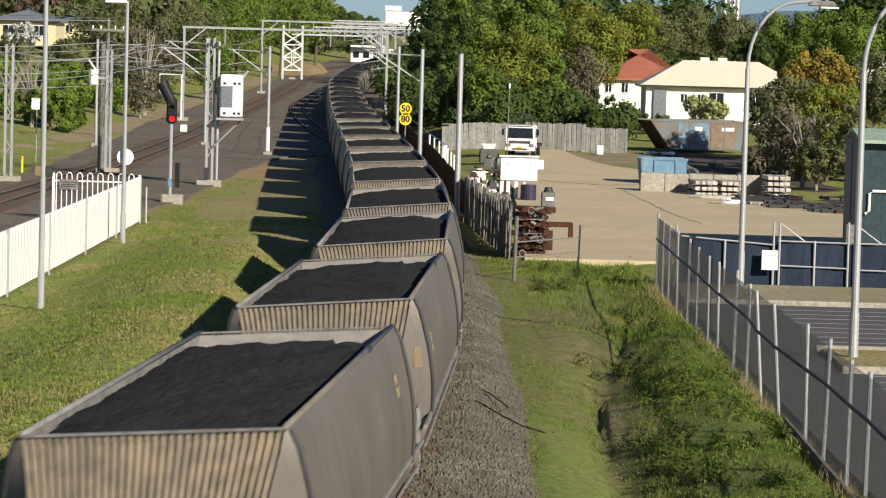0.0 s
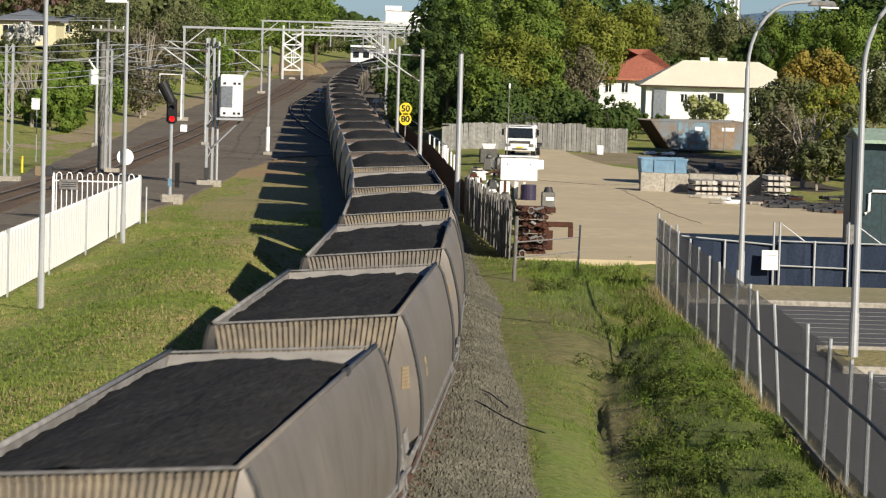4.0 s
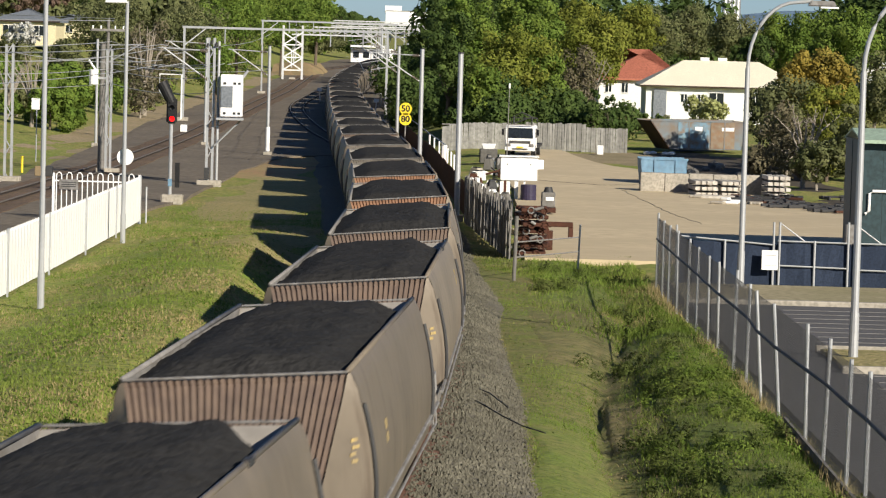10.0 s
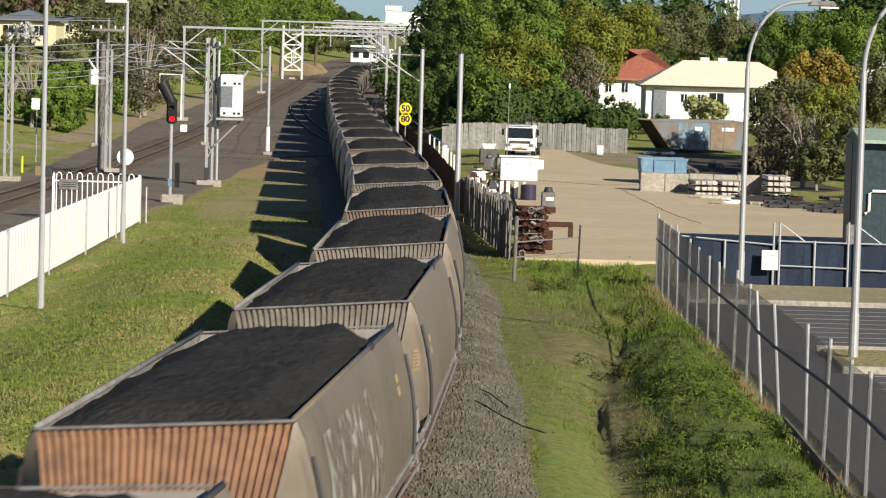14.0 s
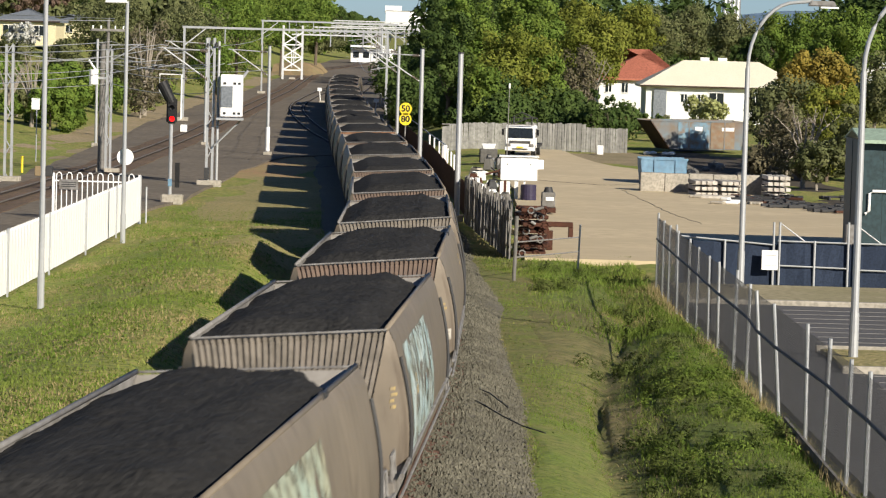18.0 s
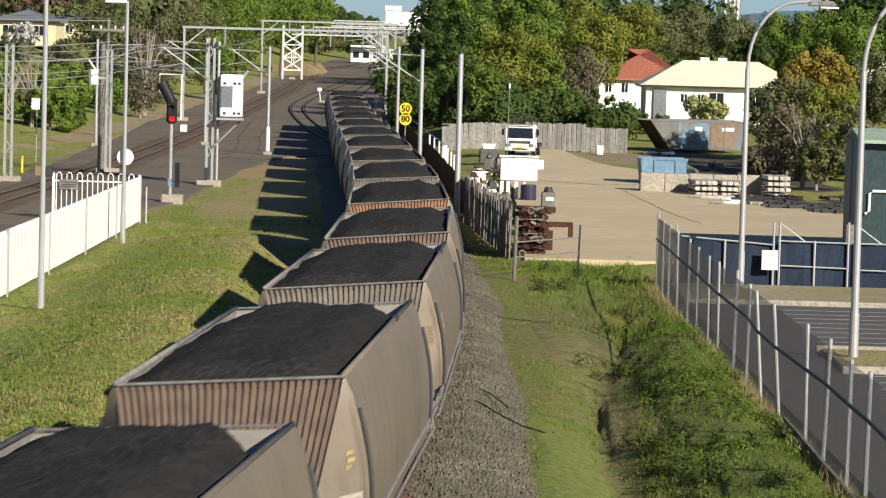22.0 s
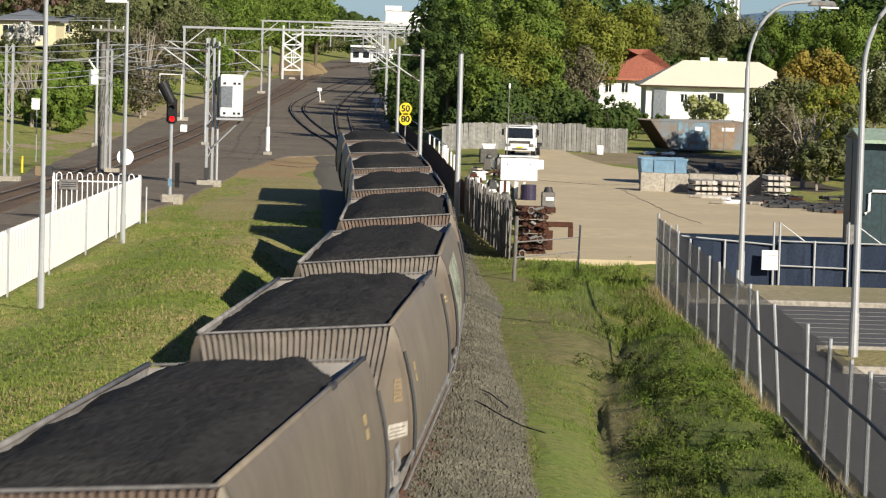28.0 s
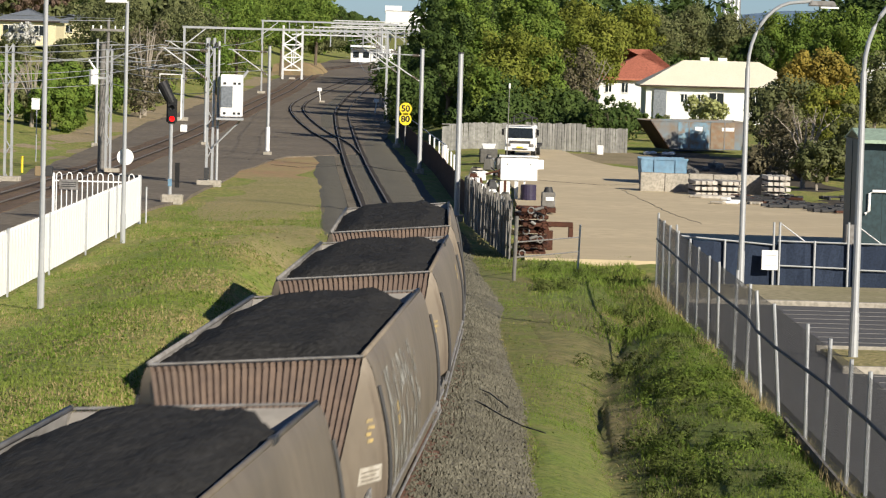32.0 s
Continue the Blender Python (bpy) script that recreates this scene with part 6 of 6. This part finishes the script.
for p, q in zip(bk, bk[1:]):
    for i in range(8):
        bm.faces.new((p[i], p[i + 1], q[i + 1], q[i]))
setting("dirt_bank", bm, mat("orange_soil", (.36, .25, .13), (.24, .21, .10), .3, .95, .5), "bare orange-brown soil bank beside the tracks", True)


# ---- trees ----
def leaf_cloud(rng, blobs, count, size):
    """Many small leaf clumps spread over overlapping rounded masses."""
    vs, fs = [], []
    vol = [b[3] ** 1.7 for b in blobs]
    pick = rng.choice(len(blobs), count, p=np.array(vol) / sum(vol))
    d = rng.normal(size=(count, 3))
    d /= np.linalg.norm(d, axis=1)[:, None]
    rad = rng.uniform(.25, 1.12, count) ** .45
    B = np.array(blobs)[pick]
    c = B[:, :3] + d * rad[:, None] * np.stack([B[:, 3], B[:, 3], B[:, 3] * 1.05], 1)
    n = d + rng.normal(scale=.45, size=(count, 3)) + np.array([.15, -.22, .2])
    n /= np.linalg.norm(n, axis=1)[:, None]
    a = np.cross(n, rng.normal(size=(count, 3)))
    a /= np.linalg.norm(a, axis=1)[:, None]
    b = np.cross(n, a)
    s = rng.uniform(.6, 1.4, count)[:, None] * size
    pts = np.stack([c - a * s * 1.1, c - b * s * .6, c + a * s * 1.1, c + b * s * .6], 1).reshape(-1, 3)
    me = bpy.data.meshes.new("crown")
    me.from_pydata(pts.tolist(), [], (np.arange(count * 4).reshape(-1, 4)).tolist())
    soft = d + .45 * n
    soft /= np.linalg.norm(soft, axis=1)[:, None]
    me.polygons.foreach_set("use_smooth", np.ones(count, dtype=bool))
    me.normals_split_custom_set_from_vertices(np.repeat(soft, 4, axis=0).tolist())
    return me


def tree(x, y, zt, zb, r, leaf, seed, label, base=None):
    rng = np.random.default_rng(seed)
    z0 = (level(x, y) + ground_drop(x, y)) if base is None else base
    zb = max(zb, z0 + .15)
    zt = max(zt, zb + .8)
    t = thing("tree", label, "tree", x, y, z0, 0, "trees round the line")
    H = zt - z0
    bm = BM()
    lean = rng.uniform(-.04, .04) * H
    cz = (zb - z0) + (zt - zb) * .35
    rod(bm, (0, 0, -.2), (lean, 0, cz), max(.08, H * .022), max(.05, H * .013), 8)
    ends = []
    for k in range(6):
        a = rng.uniform(0, 6.28)
        e = Vector((lean + math.cos(a) * r * .6, math.sin(a) * r * .6, cz + rng.uniform(.1, .5) * (H - cz)))
        rod(bm, (lean, 0, cz * rng.uniform(.65, 1)), e, max(.04, H * .008), .02, 6)
        ends.append(e)
    part("trunk", bm, PALEBARK if leaf in (LEAFB, LEAFG) else BARK, t)
    half = (zt - zb) / 2
    mid = (zb + zt) / 2 - z0
    blobs = []
    core = min(r, half)
    for k in range(5):
        blobs.append((lean + rng.uniform(-.3, .3) * r, rng.uniform(-.3, .3) * r, mid + rng.uniform(-.35, .35) * half, core * rng.uniform(.5, .62)))
    for k in range(40):
        a = rng.uniform(0, 6.28)
        v = rng.uniform(-.95, .95)
        w = math.sqrt(max(0, 1 - abs(v) ** 2.4)) * rng.uniform(.55, 1.0)
        br = core * rng.uniform(.16, .36)
        blobs.append((lean + math.cos(a) * w * (r - br * .3), math.sin(a) * w * (r - br * .3), mid + v * max(.1, half - br * .6), br))
    area = 4 * 3.14 * r * (r + half) / 2
    size = .05 + y * .00024
    thin = .45 if leaf is LEAFB else 1.0
    count = int(min(17000 if y < 275 else 8000, max(600, thin * 1.2 * area / (size * size))))
    me = leaf_cloud(rng, blobs, count, size)
    me.materials.append(leaf)
    part("crown", me, leaf, t)
    return t


TREES = (
    (-0.1, 200, 8.7, 0.4, 1.6, LEAFD),
    (-1.0, 260, 9.8, 2.4, 1.9, LEAFD),
    (2.4, 245, 10.7, 2.8, 3.4, LEAF),
    (4.5, 205, 7.4, 0.8, 3.3, LEAFY),
    (2.4, 198, 5.1, 0.9, 1.8, LEAF),
    (6.5, 245, 10.8, 2.0, 3.2, LEAF),
    (6.3, 204, 5.7, 1.4, 1.7, LEAF),
    (8.8, 212, 6.3, 1.4, 1.8, LEAFB),
    (10.9, 232, 8.9, 3.2, 2.8, LEAFY),
    (10.8, 262, 10.6, 2.7, 2.9, LEAFY),
    (15.9, 270, 9.9, 3.2, 2.8, LEAFY),
    (14.1, 275, 7.1, 2.0, 1.8, LEAFD),
    (20.4, 300, 10.0, 3.9, 3.3, LEAFG),
    (25.6, 320, 10.6, 4.4, 2.7, LEAFG),
    (28.9, 310, 9.5, 4.6, 3.0, LEAFG),
    (32.4, 420, 12.8, 5.8, 3.9, LEAFD),
    (29.9, 268, 9.5, 3.6, 3.2, LEAF),
    (25.9, 262, 7.4, 4.5, 2.2, LEAFD),
    (20.9, 176.5, 6.6, 3.2, 2.6, LEAFO),
    (21.5, 180, 6.0, 1.5, 3.2, LEAFY),
    (18.5, 165, 5.3, 0.4, 1.9, LEAFG),
    (20.0, 160, 4.8, 0.1, 1.8, LEAFY),
    (17.6, 172, 4.5, 1.3, 1.0, LEAFG),
    (17.3, 155, 4.0, -0.0, 1.6, LEAFB),
    (32.0, 250, 9.9, 3.5, 3.5, LEAF),
    (26.5, 190, 6.5, 1.6, 2.1, LEAFG),
    (36.7, 260, 9.7, 4.9, 2.6, LEAFD),
    (18.3, 150, 2.2, 0.2, 1.2, LEAFG),
    (19.7, 150, 4.2, 0.3, 1.1, LEAFG),
    (12.7, 215, 2.0, 0.0, 1.4, LEAF),
    (18.9, 228, 2.8, 0.8, 1.4, LEAFP),
    (19.9, 226, 2.4, 0.9, 1.0, LEAFP),
    (14.3, 215, 1.6, 0.1, 1.4, LEAFD),
    (-29.6, 210, 2.7, 0.6, 1.6, LEAFG),
    (-28.5, 240, 2.2, -0.9, 2.2, LEAF),
    (-28.9, 270, 6.7, -1.1, 3.0, LEAFG),
    (-25.0, 260, 7.5, -1.2, 2.6, LEAFB),
    (-28.4, 330, 10.1, 0.3, 4.6, LEAFG),
    (-24.3, 350, 11.4, 1.4, 4.5, LEAF),
    (-36.3, 330, 10.8, 2.5, 4.3, LEAFG),
    (-23.0, 420, 11.6, 3.5, 4.7, LEAF),
    (-19.6, 450, 11.6, 4.2, 3.3, LEAF),
    (-21.9, 290, 6.1, 0.2, 2.1, LEAF),
    (-38.5, 420, 12.3, 3.0, 6.2, LEAF),
    (-24.4, 560, 9.6, 1.9, 6.2, LEAFG),
    (-20.2, 640, 9.6, 1.4, 5.3, LEAFD),
    (-37.6, 260, 2.3, -2.0, 1.9, LEAF),
    (-26.0, 200, 2.8, 0.4, 1.7, LEAF),
    (-23.6, 235, 3.5, 0.0, 1.5, LEAFB),
    (-4.5, 330, 4.3, -3.0, 1.8, LEAFD),
    (-2.3, 250, 6.2, -1.9, 1.3, LEAFD),
    (-4.6, 420, 6.3, -2.2, 2.3, LEAFD),
    (-28.9, 800, 12.6, 6.4, 2.7, LEAFD),
    (-2.4, 500, 12.2, -2.1, 2.3, LEAFD),
    (-54.6, 440, 12.2, 7.3, 4.1, LEAFD),
    (-50.3, 370, 11.3, 7.7, 4.8, LEAFR),
    (-41.6, 300, 6.6, 4.4, 1.9, BLOSSOM),
    (-41.0, 320, 4.4, 2.9, 1.3, BLOSSOM),
    # two added trees, hidden behind the front ones, to shade the trackside growth
    (3.6, 318, 14.3, 3.2, 4.5, LEAFD),
    (3.8, 395, 15.3, 3.7, 4.4, LEAFD),
)
SAYS = {LEAFR: "russet-brown leafy tree on the rise", LEAFP: "pale yellow-green garden shrub", BLOSSOM: "shrub in pale white blossom", LEAF: "broad green leafy tree in full leaf", LEAFD: "dense dark green tree", LEAFY: "yellow-green tree with sunlit crown", LEAFO: "tree with thin orange-yellow foliage", LEAFG: "grey-green gum tree with loose crown", LEAFB: "sparse brownish tree with bare twigs"}
for k, (x, y, zt, zb, r, leaf) in enumerate(TREES):
    tree(x, y, zt, zb, r, leaf, 100 + k, SAYS[leaf])
for x, y, h in ((9.35, 190.5, 3.7), (10.25, 190.5, 3.3), (8.7, 191, 2.2)):
    tree(x, y, gz(y) + h, gz(y) + .1, .55, LEAFD, int(x * 7), "small dark cypress behind the paling fence")



def bare_tree(x, y, h, spread, seed, label):
    """Pale forked trunk with thin bare limbs."""
    rnd = random.Random(seed)
    z0 = level(x, y) + ground_drop(x, y)
    t = thing("bare_tree", label, "tree", x, y, z0, 0, "trees round the line")
    bm = BM()
    rod(bm, (0, 0, -.2), (.1, 0, h * .35), h * .03, h * .022, 8)
    part("trunk", bm, PALEBARK, t)
    for k in range(9):
        a = rnd.uniform(-1, 1)
        mid = Vector((.1 + a * spread * .5, rnd.uniform(-.4, .4), h * rnd.uniform(.55, .7)))
        end = Vector((.1 + a * spread * rnd.uniform(.8, 1.2), rnd.uniform(-.8, .8), h * rnd.uniform(.8, 1.0)))
        bm = BM()
        rod(bm, (.1, 0, h * rnd.uniform(.25, .35)), mid, h * .016, h * .01, 6)
        rod(bm, mid, end, h * .01, .01, 6)
        for q in range(4):
            e2 = mid.lerp(end, rnd.uniform(.2, .9))
            rod(bm, e2, e2 + Vector((rnd.uniform(-.5, .5), rnd.uniform(-.3, .3), rnd.uniform(.2, .7))) * spread * .4, h * .005, .006, 5)
        part("limb", bm, PALEBARK, t)


bare_tree(-27.2, 200, 5.0, 1.9, 3, "leafless tree with pale forked limbs")
bare_tree(-29.5, 205, 4.2, 1.5, 4, "leafless tree with pale forked limbs")
bare_tree(-23.8, 240, 7.2, 2.0, 5, "tall pale-trunked tree with bare twigs")
bare_tree(9.6, 213, 5.6, 1.8, 6, "grey leafless tree behind the paling fence")
bare_tree(17.8, 152, 4.2, 1.6, 7, "grey twiggy shrub tree by the lot")


def woods(name, label, x0, x1, y, h, leaf, seed, n, size):
    """A far belt of trees as one mass."""
    rng = np.random.default_rng(seed)
    blobs = []
    for k in range(n):
        x = rng.uniform(x0, x1)
        yy = y + rng.uniform(-.06, .06) * y
        z0 = level(x, yy) + ground_drop(x, yy)
        hh = h * rng.uniform(.5, 1.0)
        for q in range(3):
            br = hh * rng.uniform(.22, .4)
            blobs.append((x + rng.uniform(-.4, .4) * hh, yy, z0 + hh * rng.uniform(.3, .9), br))
    me = leaf_cloud(rng, blobs, n * 800, size * .62)
    me.materials.append(leaf)
    tagged(new(name, me), label, "trees", "", "stuff")


woods("far_woods", "dark wooded rise on the skyline", -110, -26, 620, 13, LEAF, 1, 46, 1.1)
woods("far_woods", "belt of grey-green trees behind the houses", -90, -31, 420, 9, LEAFG, 2, 46, .7)
woods("far_woods", "belt of green trees behind the lot", 0, 30, 380, 13, LEAFD, 3, 30, .7)
woods("far_woods", "belt of green trees behind the lot", 44, 75, 380, 13, LEAFD, 13, 30, .7)
woods("far_woods", "low trees behind the lot", 28, 46, 390, 6.5, LEAFG, 14, 22, .6)
woods("far_woods", "belt of mixed trees on the skyline", 30, 190, 900, 4, LEAFG, 4, 60, 1.4)
woods("far_woods", "skyline trees beyond the station", -95, 30, 1250, 4.5, LEAFD, 5, 60, 1.2)
woods("hedge_scrub", "low scrub along the outer railway line", -36, -24, 205, 1.7, LEAF, 6, 22, .14)
woods("hedge_scrub", "green scrub on the grassy rise", -50, -25, 225, 3.0, LEAF, 7, 26, .2)
woods("garden_scrub", "olive garden scrub on the rise", -62, -26, 300, 3.2, LEAFG, 22, 50, .24)
woods("garden_scrub", "green garden scrub on the rise", -60, -24, 255, 2.4, LEAF, 23, 36, .22)
woods("fence_scrub", "dark undergrowth behind the paling fence", -.5, 11, 203, 3.6, LEAFD, 10, 40, .2)
# dark leaves in these two belts stand in for tree shadow on undergrowth
woods("fence_scrub", "scrub beside the masts, dark-leaved in place of tree shadow", -3.2, 1.5, 232, 3.8, LEAFD, 41, 34, .2)
woods("fence_scrub", "scrub beside the masts, dark-leaved in place of tree shadow", -4.5, 2.0, 290, 5.0, LEAFD, 42, 34, .26)
woods("yard_scrub", "dark scrub behind the sleeper stacks", 16.8, 25, 168, 2.6, LEAFB, 8, 22, .2)
woods("yard_scrub", "scrub around the waste bin", 12.0, 20, 206, 1.6, LEAFG, 9, 14, .18)


# ---- grass ----
def grass(name, label, spots, leaf, h0, h1, width):
    """Upright blades at the given spots."""
    rng = np.random.default_rng(len(spots))
    n = len(spots)
    P = np.array(spots)
    a = rng.uniform(0, 6.283, n)
    h = rng.uniform(h0, h1, n) * P[:, 3]
    d = np.stack([np.cos(a), np.sin(a), np.zeros(n)], 1) * width * rng.uniform(.6, 1.5, n)[:, None]
    tip = P[:, :3] + np.stack([rng.normal(scale=.35, size=n) * h, rng.normal(scale=.35, size=n) * h, h], 1)
    pts = np.stack([P[:, :3] - d, P[:, :3] + d, tip], 1).reshape(-1, 3)
    me = bpy.data.meshes.new(name)
    me.from_pydata(pts.tolist(), [], np.arange(n * 3).reshape(-1, 3).tolist())
    me.materials.append(leaf)
    tagged(new(name, me), label, "grass", "", "stuff")


def scatter(n, x0, x1, y0, y1, seed, keep, scale=lambda x, y: 1.0):
    rng = random.Random(seed)
    out = []
    while len(out) < n:
        y = y0 + (y1 - y0) * rng.random() ** 1.4
        x = rng.uniform(x0, x1)
        if keep(x, y) > rng.random():
            out.append((x, y, level(x, y) + ground_drop(x, y) - .01, scale(x, y)))
    return out


def patch(x, y, f, o):
    return noise.noise(Vector((x * f, y * f * .6, o)))


def bank_right(x, y):
    edge = track_x(y) + float(np.interp(y, *SHOULDER))
    return .12 * max(0, patch(x, y, 1.2, 3)) if x < edge - .35 else max(0.05, min(1, .5 + 1.2 * patch(x, y, .5, 1)))


def drain(x, y):
    return cut_x(y)


def lush(x, y):
    """Rank growth between the water cut and the fence."""
    return ease((x - cut_x(y) - .45) / .7) * (1 - .7 * ease((y - 62) / 8)) * max(0, .5 + 1.2 * patch(x, y, .55, 4))


def hummock(x, y):
    """Single rank clumps along the cut."""
    return sum(math.exp(-((x - a) / r) ** 2 - ((y - b) / (3.2 * r)) ** 2) for a, b, r in ((3.7, 51.0, .55), (3.65, 46.2, .5), (3.75, 64.6, .55), (4.5, 73.5, .4), (4.4, 90, .9), (3.2, 84.5, .5), (4.7, 80, .45)))


def mown(x, y):
    """Short bright grass between the ballast and the cut."""
    return ease((x - track_x(y) - float(np.interp(y, *SHOULDER)) + .2) / .4) * ease((cut_x(y) + .1 - x) / .3) * max(0, .45 + 1.1 * patch(x, y, .6, 11)) * (1 if y < 62 or y > 78 else .35)


STRAW = leaf_mat("blade_straw", (.30, .25, .12), (.38, .30, .16))
grass("short_grass", "short green and straw grass beside the ballast", scatter(42000, .5, 6.0, 36, 100, 1, bank_right), OLIVE, .025, .075, .012)
grass("short_grass", "short bright green grass beside the drain", scatter(36000, .8, 5.2, 36, 96, 21, mown), BLADE, .03, .09, .014)
grass("drain_grass", "tall bright green grass near the fence", scatter(9000, 2.6, 5.9, 70, 97, 3, lambda x, y: hummock(x, y) + .10 + (y > 86) * .25), BLADE, .06, .22, .014)
grass("drain_grass", "fine bright grass between the weeds", scatter(26000, 2.2, 5.95, 36, 80, 9, lambda x, y: ease((x - cut_x(y) - .3) / .5) * max(0, .55 + patch(x, y, .6, 8))), BLADE, .05, .15, .012)
grass("drain_grass", "olive grass between the weeds", scatter(14000, 2.0, 5.95, 36, 84, 19, lambda x, y: ease((x - cut_x(y) - .1) / .4) * max(0, .4 + patch(x, y, .6, 28))), BLADED, .05, .15, .012)
grass("bank_grass", "sunlit green grass on the bank", scatter(46000, -10.8, -2.6, 42, 120, 4, lambda x, y: .3 + .7 * patch(x, y, .35, 2)), BLADE, .03, .085, .016)
grass("bank_grass", "dry straw grass on the bank", scatter(22000, -10.8, -2.6, 42, 125, 44, lambda x, y: max(0, .15 + 1.2 * patch(x, y, .3, 31))), STRAW, .03, .08, .015)
grass("straw_grass", "dry straw-coloured grass tufts", scatter(7000, .5, 6.0, 40, 112, 5, lambda x, y: max(0, patch(x, y, .3, 6)) * (x > track_x(y) + 3)), STRAW, .03, .10, .013)
grass("fence_weeds", "dry weeds along the chain-link fence", scatter(2600, 5.75, 6.15, 38, 86, 6, lambda x, y: max(0, .3 + patch(x, y, .4, 3))), STRAW, .1, .30, .012)


def weeds(name, label, n, leaf, seed, keep, rad, per, size, x0=1.4, x1=6.0, far=60, flat=.15):
    """Low leafy clumps that creep over the ground."""
    rng = np.random.default_rng(seed)
    rnd = random.Random(seed)
    blobs = []
    while len(blobs) < n:
        y = 37 + far * rnd.random() ** 1.3
        x = rnd.uniform(x0, x1)
        if keep(x, y) > rnd.random():
            r = rnd.uniform(*rad)
            blobs.append((x, y, level(x, y) + ground_drop(x, y) + r * (flat - .3 * (flat < 0)), r))
    me = leaf_cloud(rng, blobs, n * per, size)
    me.materials.append(leaf)
    tagged(new(name, me), label, "weeds", "", "stuff")


weeds("drain_weeds", "rank dark green weeds along the drain", 130, BLADED, 3, lambda x, y: .35 * lush(x, y) + hummock(x, y), (.12, .30), 190, .028)
weeds("drain_weeds", "bright green creeping weeds near the fence", 340, BLADE, 4, lambda x, y: lush(x, y) * max(0, .4 + patch(x, y, .5, 14)), (.10, .24), 150, .023)
weeds("bank_tufts", "soft green grass tufts on the bank", 1300, BLADE, 5, lambda x, y: (x < track_x(y) - 2.3) * max(0, .35 + 1.4 * patch(x, y, .4, 22)), (.12, .32), 60, .032, -11.0, -2.6, 78, -.45)
weeds("bank_tufts", "dry straw grass tufts on the bank", 800, STRAW, 6, lambda x, y: (x < track_x(y) - 2.3) * max(0, 1.6 * patch(x, y, .25, 31)), (.10, .28), 55, .028, -11.0, -2.6, 78, -.45)
weeds("verge_tufts", "short green tufts beside the ballast", 700, BLADED, 7, lambda x, y: max(0, bank_right(x, y) - .3) * (x < drain(x, y) + .4), (.06, .16), 45, .022, .8, 4.5, 62, -.35)
weeds("verge_tufts", "short straw tufts beside the ballast", 320, STRAW, 8, lambda x, y: max(0, bank_right(x, y) - .4) * (x < drain(x, y) + .4), (.06, .14), 40, .020, .8, 4.5, 62, -.35)


def stone_field(name, label, n, seed, m_):
    rng = np.random.default_rng(seed)
    y = 36 + (118 - 36) * rng.random(n) ** 1.5
    vs = []
    base = np.array([(-.5, -.5, -.3), (.5, -.4, -.3), (.4, .5, -.3), (-.5, .4, -.3), (0.05, 0, .45)])
    for k in range(n):
        yy = float(y[k])
        w = float(np.interp(yy, *SHOULDER)) + .25
        s = 1.0 + (w - 1.0) * float(rng.random())
        p = on_track(yy, 0, s)
        w0 = w - .25
        z = float(np.interp(s, [1.0, 1.55, w0 * .5 + .75, w0, w], [p.z - lz(yy) - .11, .04 - .10 + 1.55 * math.sin(radians(cant(yy))), -.04, -.22, -.30])) + lz(yy) + .012
        q = base * (rng.uniform(.045, .085) * (1 + .2 * rng.normal(size=(5, 3)))) 
        a = rng.uniform(0, 6.28)
        ca, sa = math.cos(a), math.sin(a)
        q = np.stack([q[:, 0] * ca - q[:, 1] * sa, q[:, 0] * sa + q[:, 1] * ca, q[:, 2]], 1)
        vs.append(q + np.array([p.x, yy, z]))
    pts = np.concatenate(vs)
    f = []
    for k in range(n):
        o = 5 * k
        f += [(o, o + 1, o + 4), (o + 1, o + 2, o + 4), (o + 2, o + 3, o + 4), (o + 3, o, o + 4)]
    me = bpy.data.meshes.new(name)
    me.from_pydata(pts.tolist(), [], f)
    me.materials.append(m_)
    tagged(new(name, me), label, "gravel", "", "stuff")


STONE = leaf_mat("loose_stone", (.137, .129, .100), (.172, .162, .125))
stone_field("ballast_stones", "loose grey-brown ballast stones", 24000, 3, STONE)


# cables lying on the ballast
for pts in (((.28, 56.6), (.62, 56.3), (.92, 55.2), (1.12, 53.7), (1.22, 52.9)), ((.25, 55.4), (.5, 54.6), (.8, 53.2), (1.1, 51.6), (1.4, 50.3), (1.75, 49.4)), ((-.9, 152), (-3.0, 156), (-4.2, 160), (-5.9, 158), (-7.5, 156), (-9.0, 158))):
    cl = thing("ground_cable", "dark cable lying across the ballast", "cable")
    bm = BM()
    pipe(bm, [(x, y, gz(y) + (.09 if y < 100 else .0)) for x, y in pts], .012, 6)
    part("sheath", bm, DARKSTEEL, cl)

# hairline cracks across the lot
for pts in (((8.3, 143), (8.9, 131), (9.2, 124), (9.9, 117)), ((4.5, 150), (7.5, 147), (10.5, 149))):
    ck = BM()
    for a, b in zip(pts, pts[1:]):
        n = 8
        for i in range(n):
            p = Vector((a[0] + (b[0] - a[0]) * i / n + .08 * math.sin(i * 2.1), a[1] + (b[1] - a[1]) * i / n, 0))
            q = Vector((a[0] + (b[0] - a[0]) * (i + 1) / n + .08 * math.sin((i + 1) * 2.1) * (i + 1 < n), a[1] + (b[1] - a[1]) * (i + 1) / n, 0))
            p.z, q.z = gz(p.y) - .017, gz(q.y) - .017
            rod(ck, p, q, .011, seg=4)
    setting("lot_joint", ck, DARKSTEEL, "dark crack across the concrete lot")
motions()
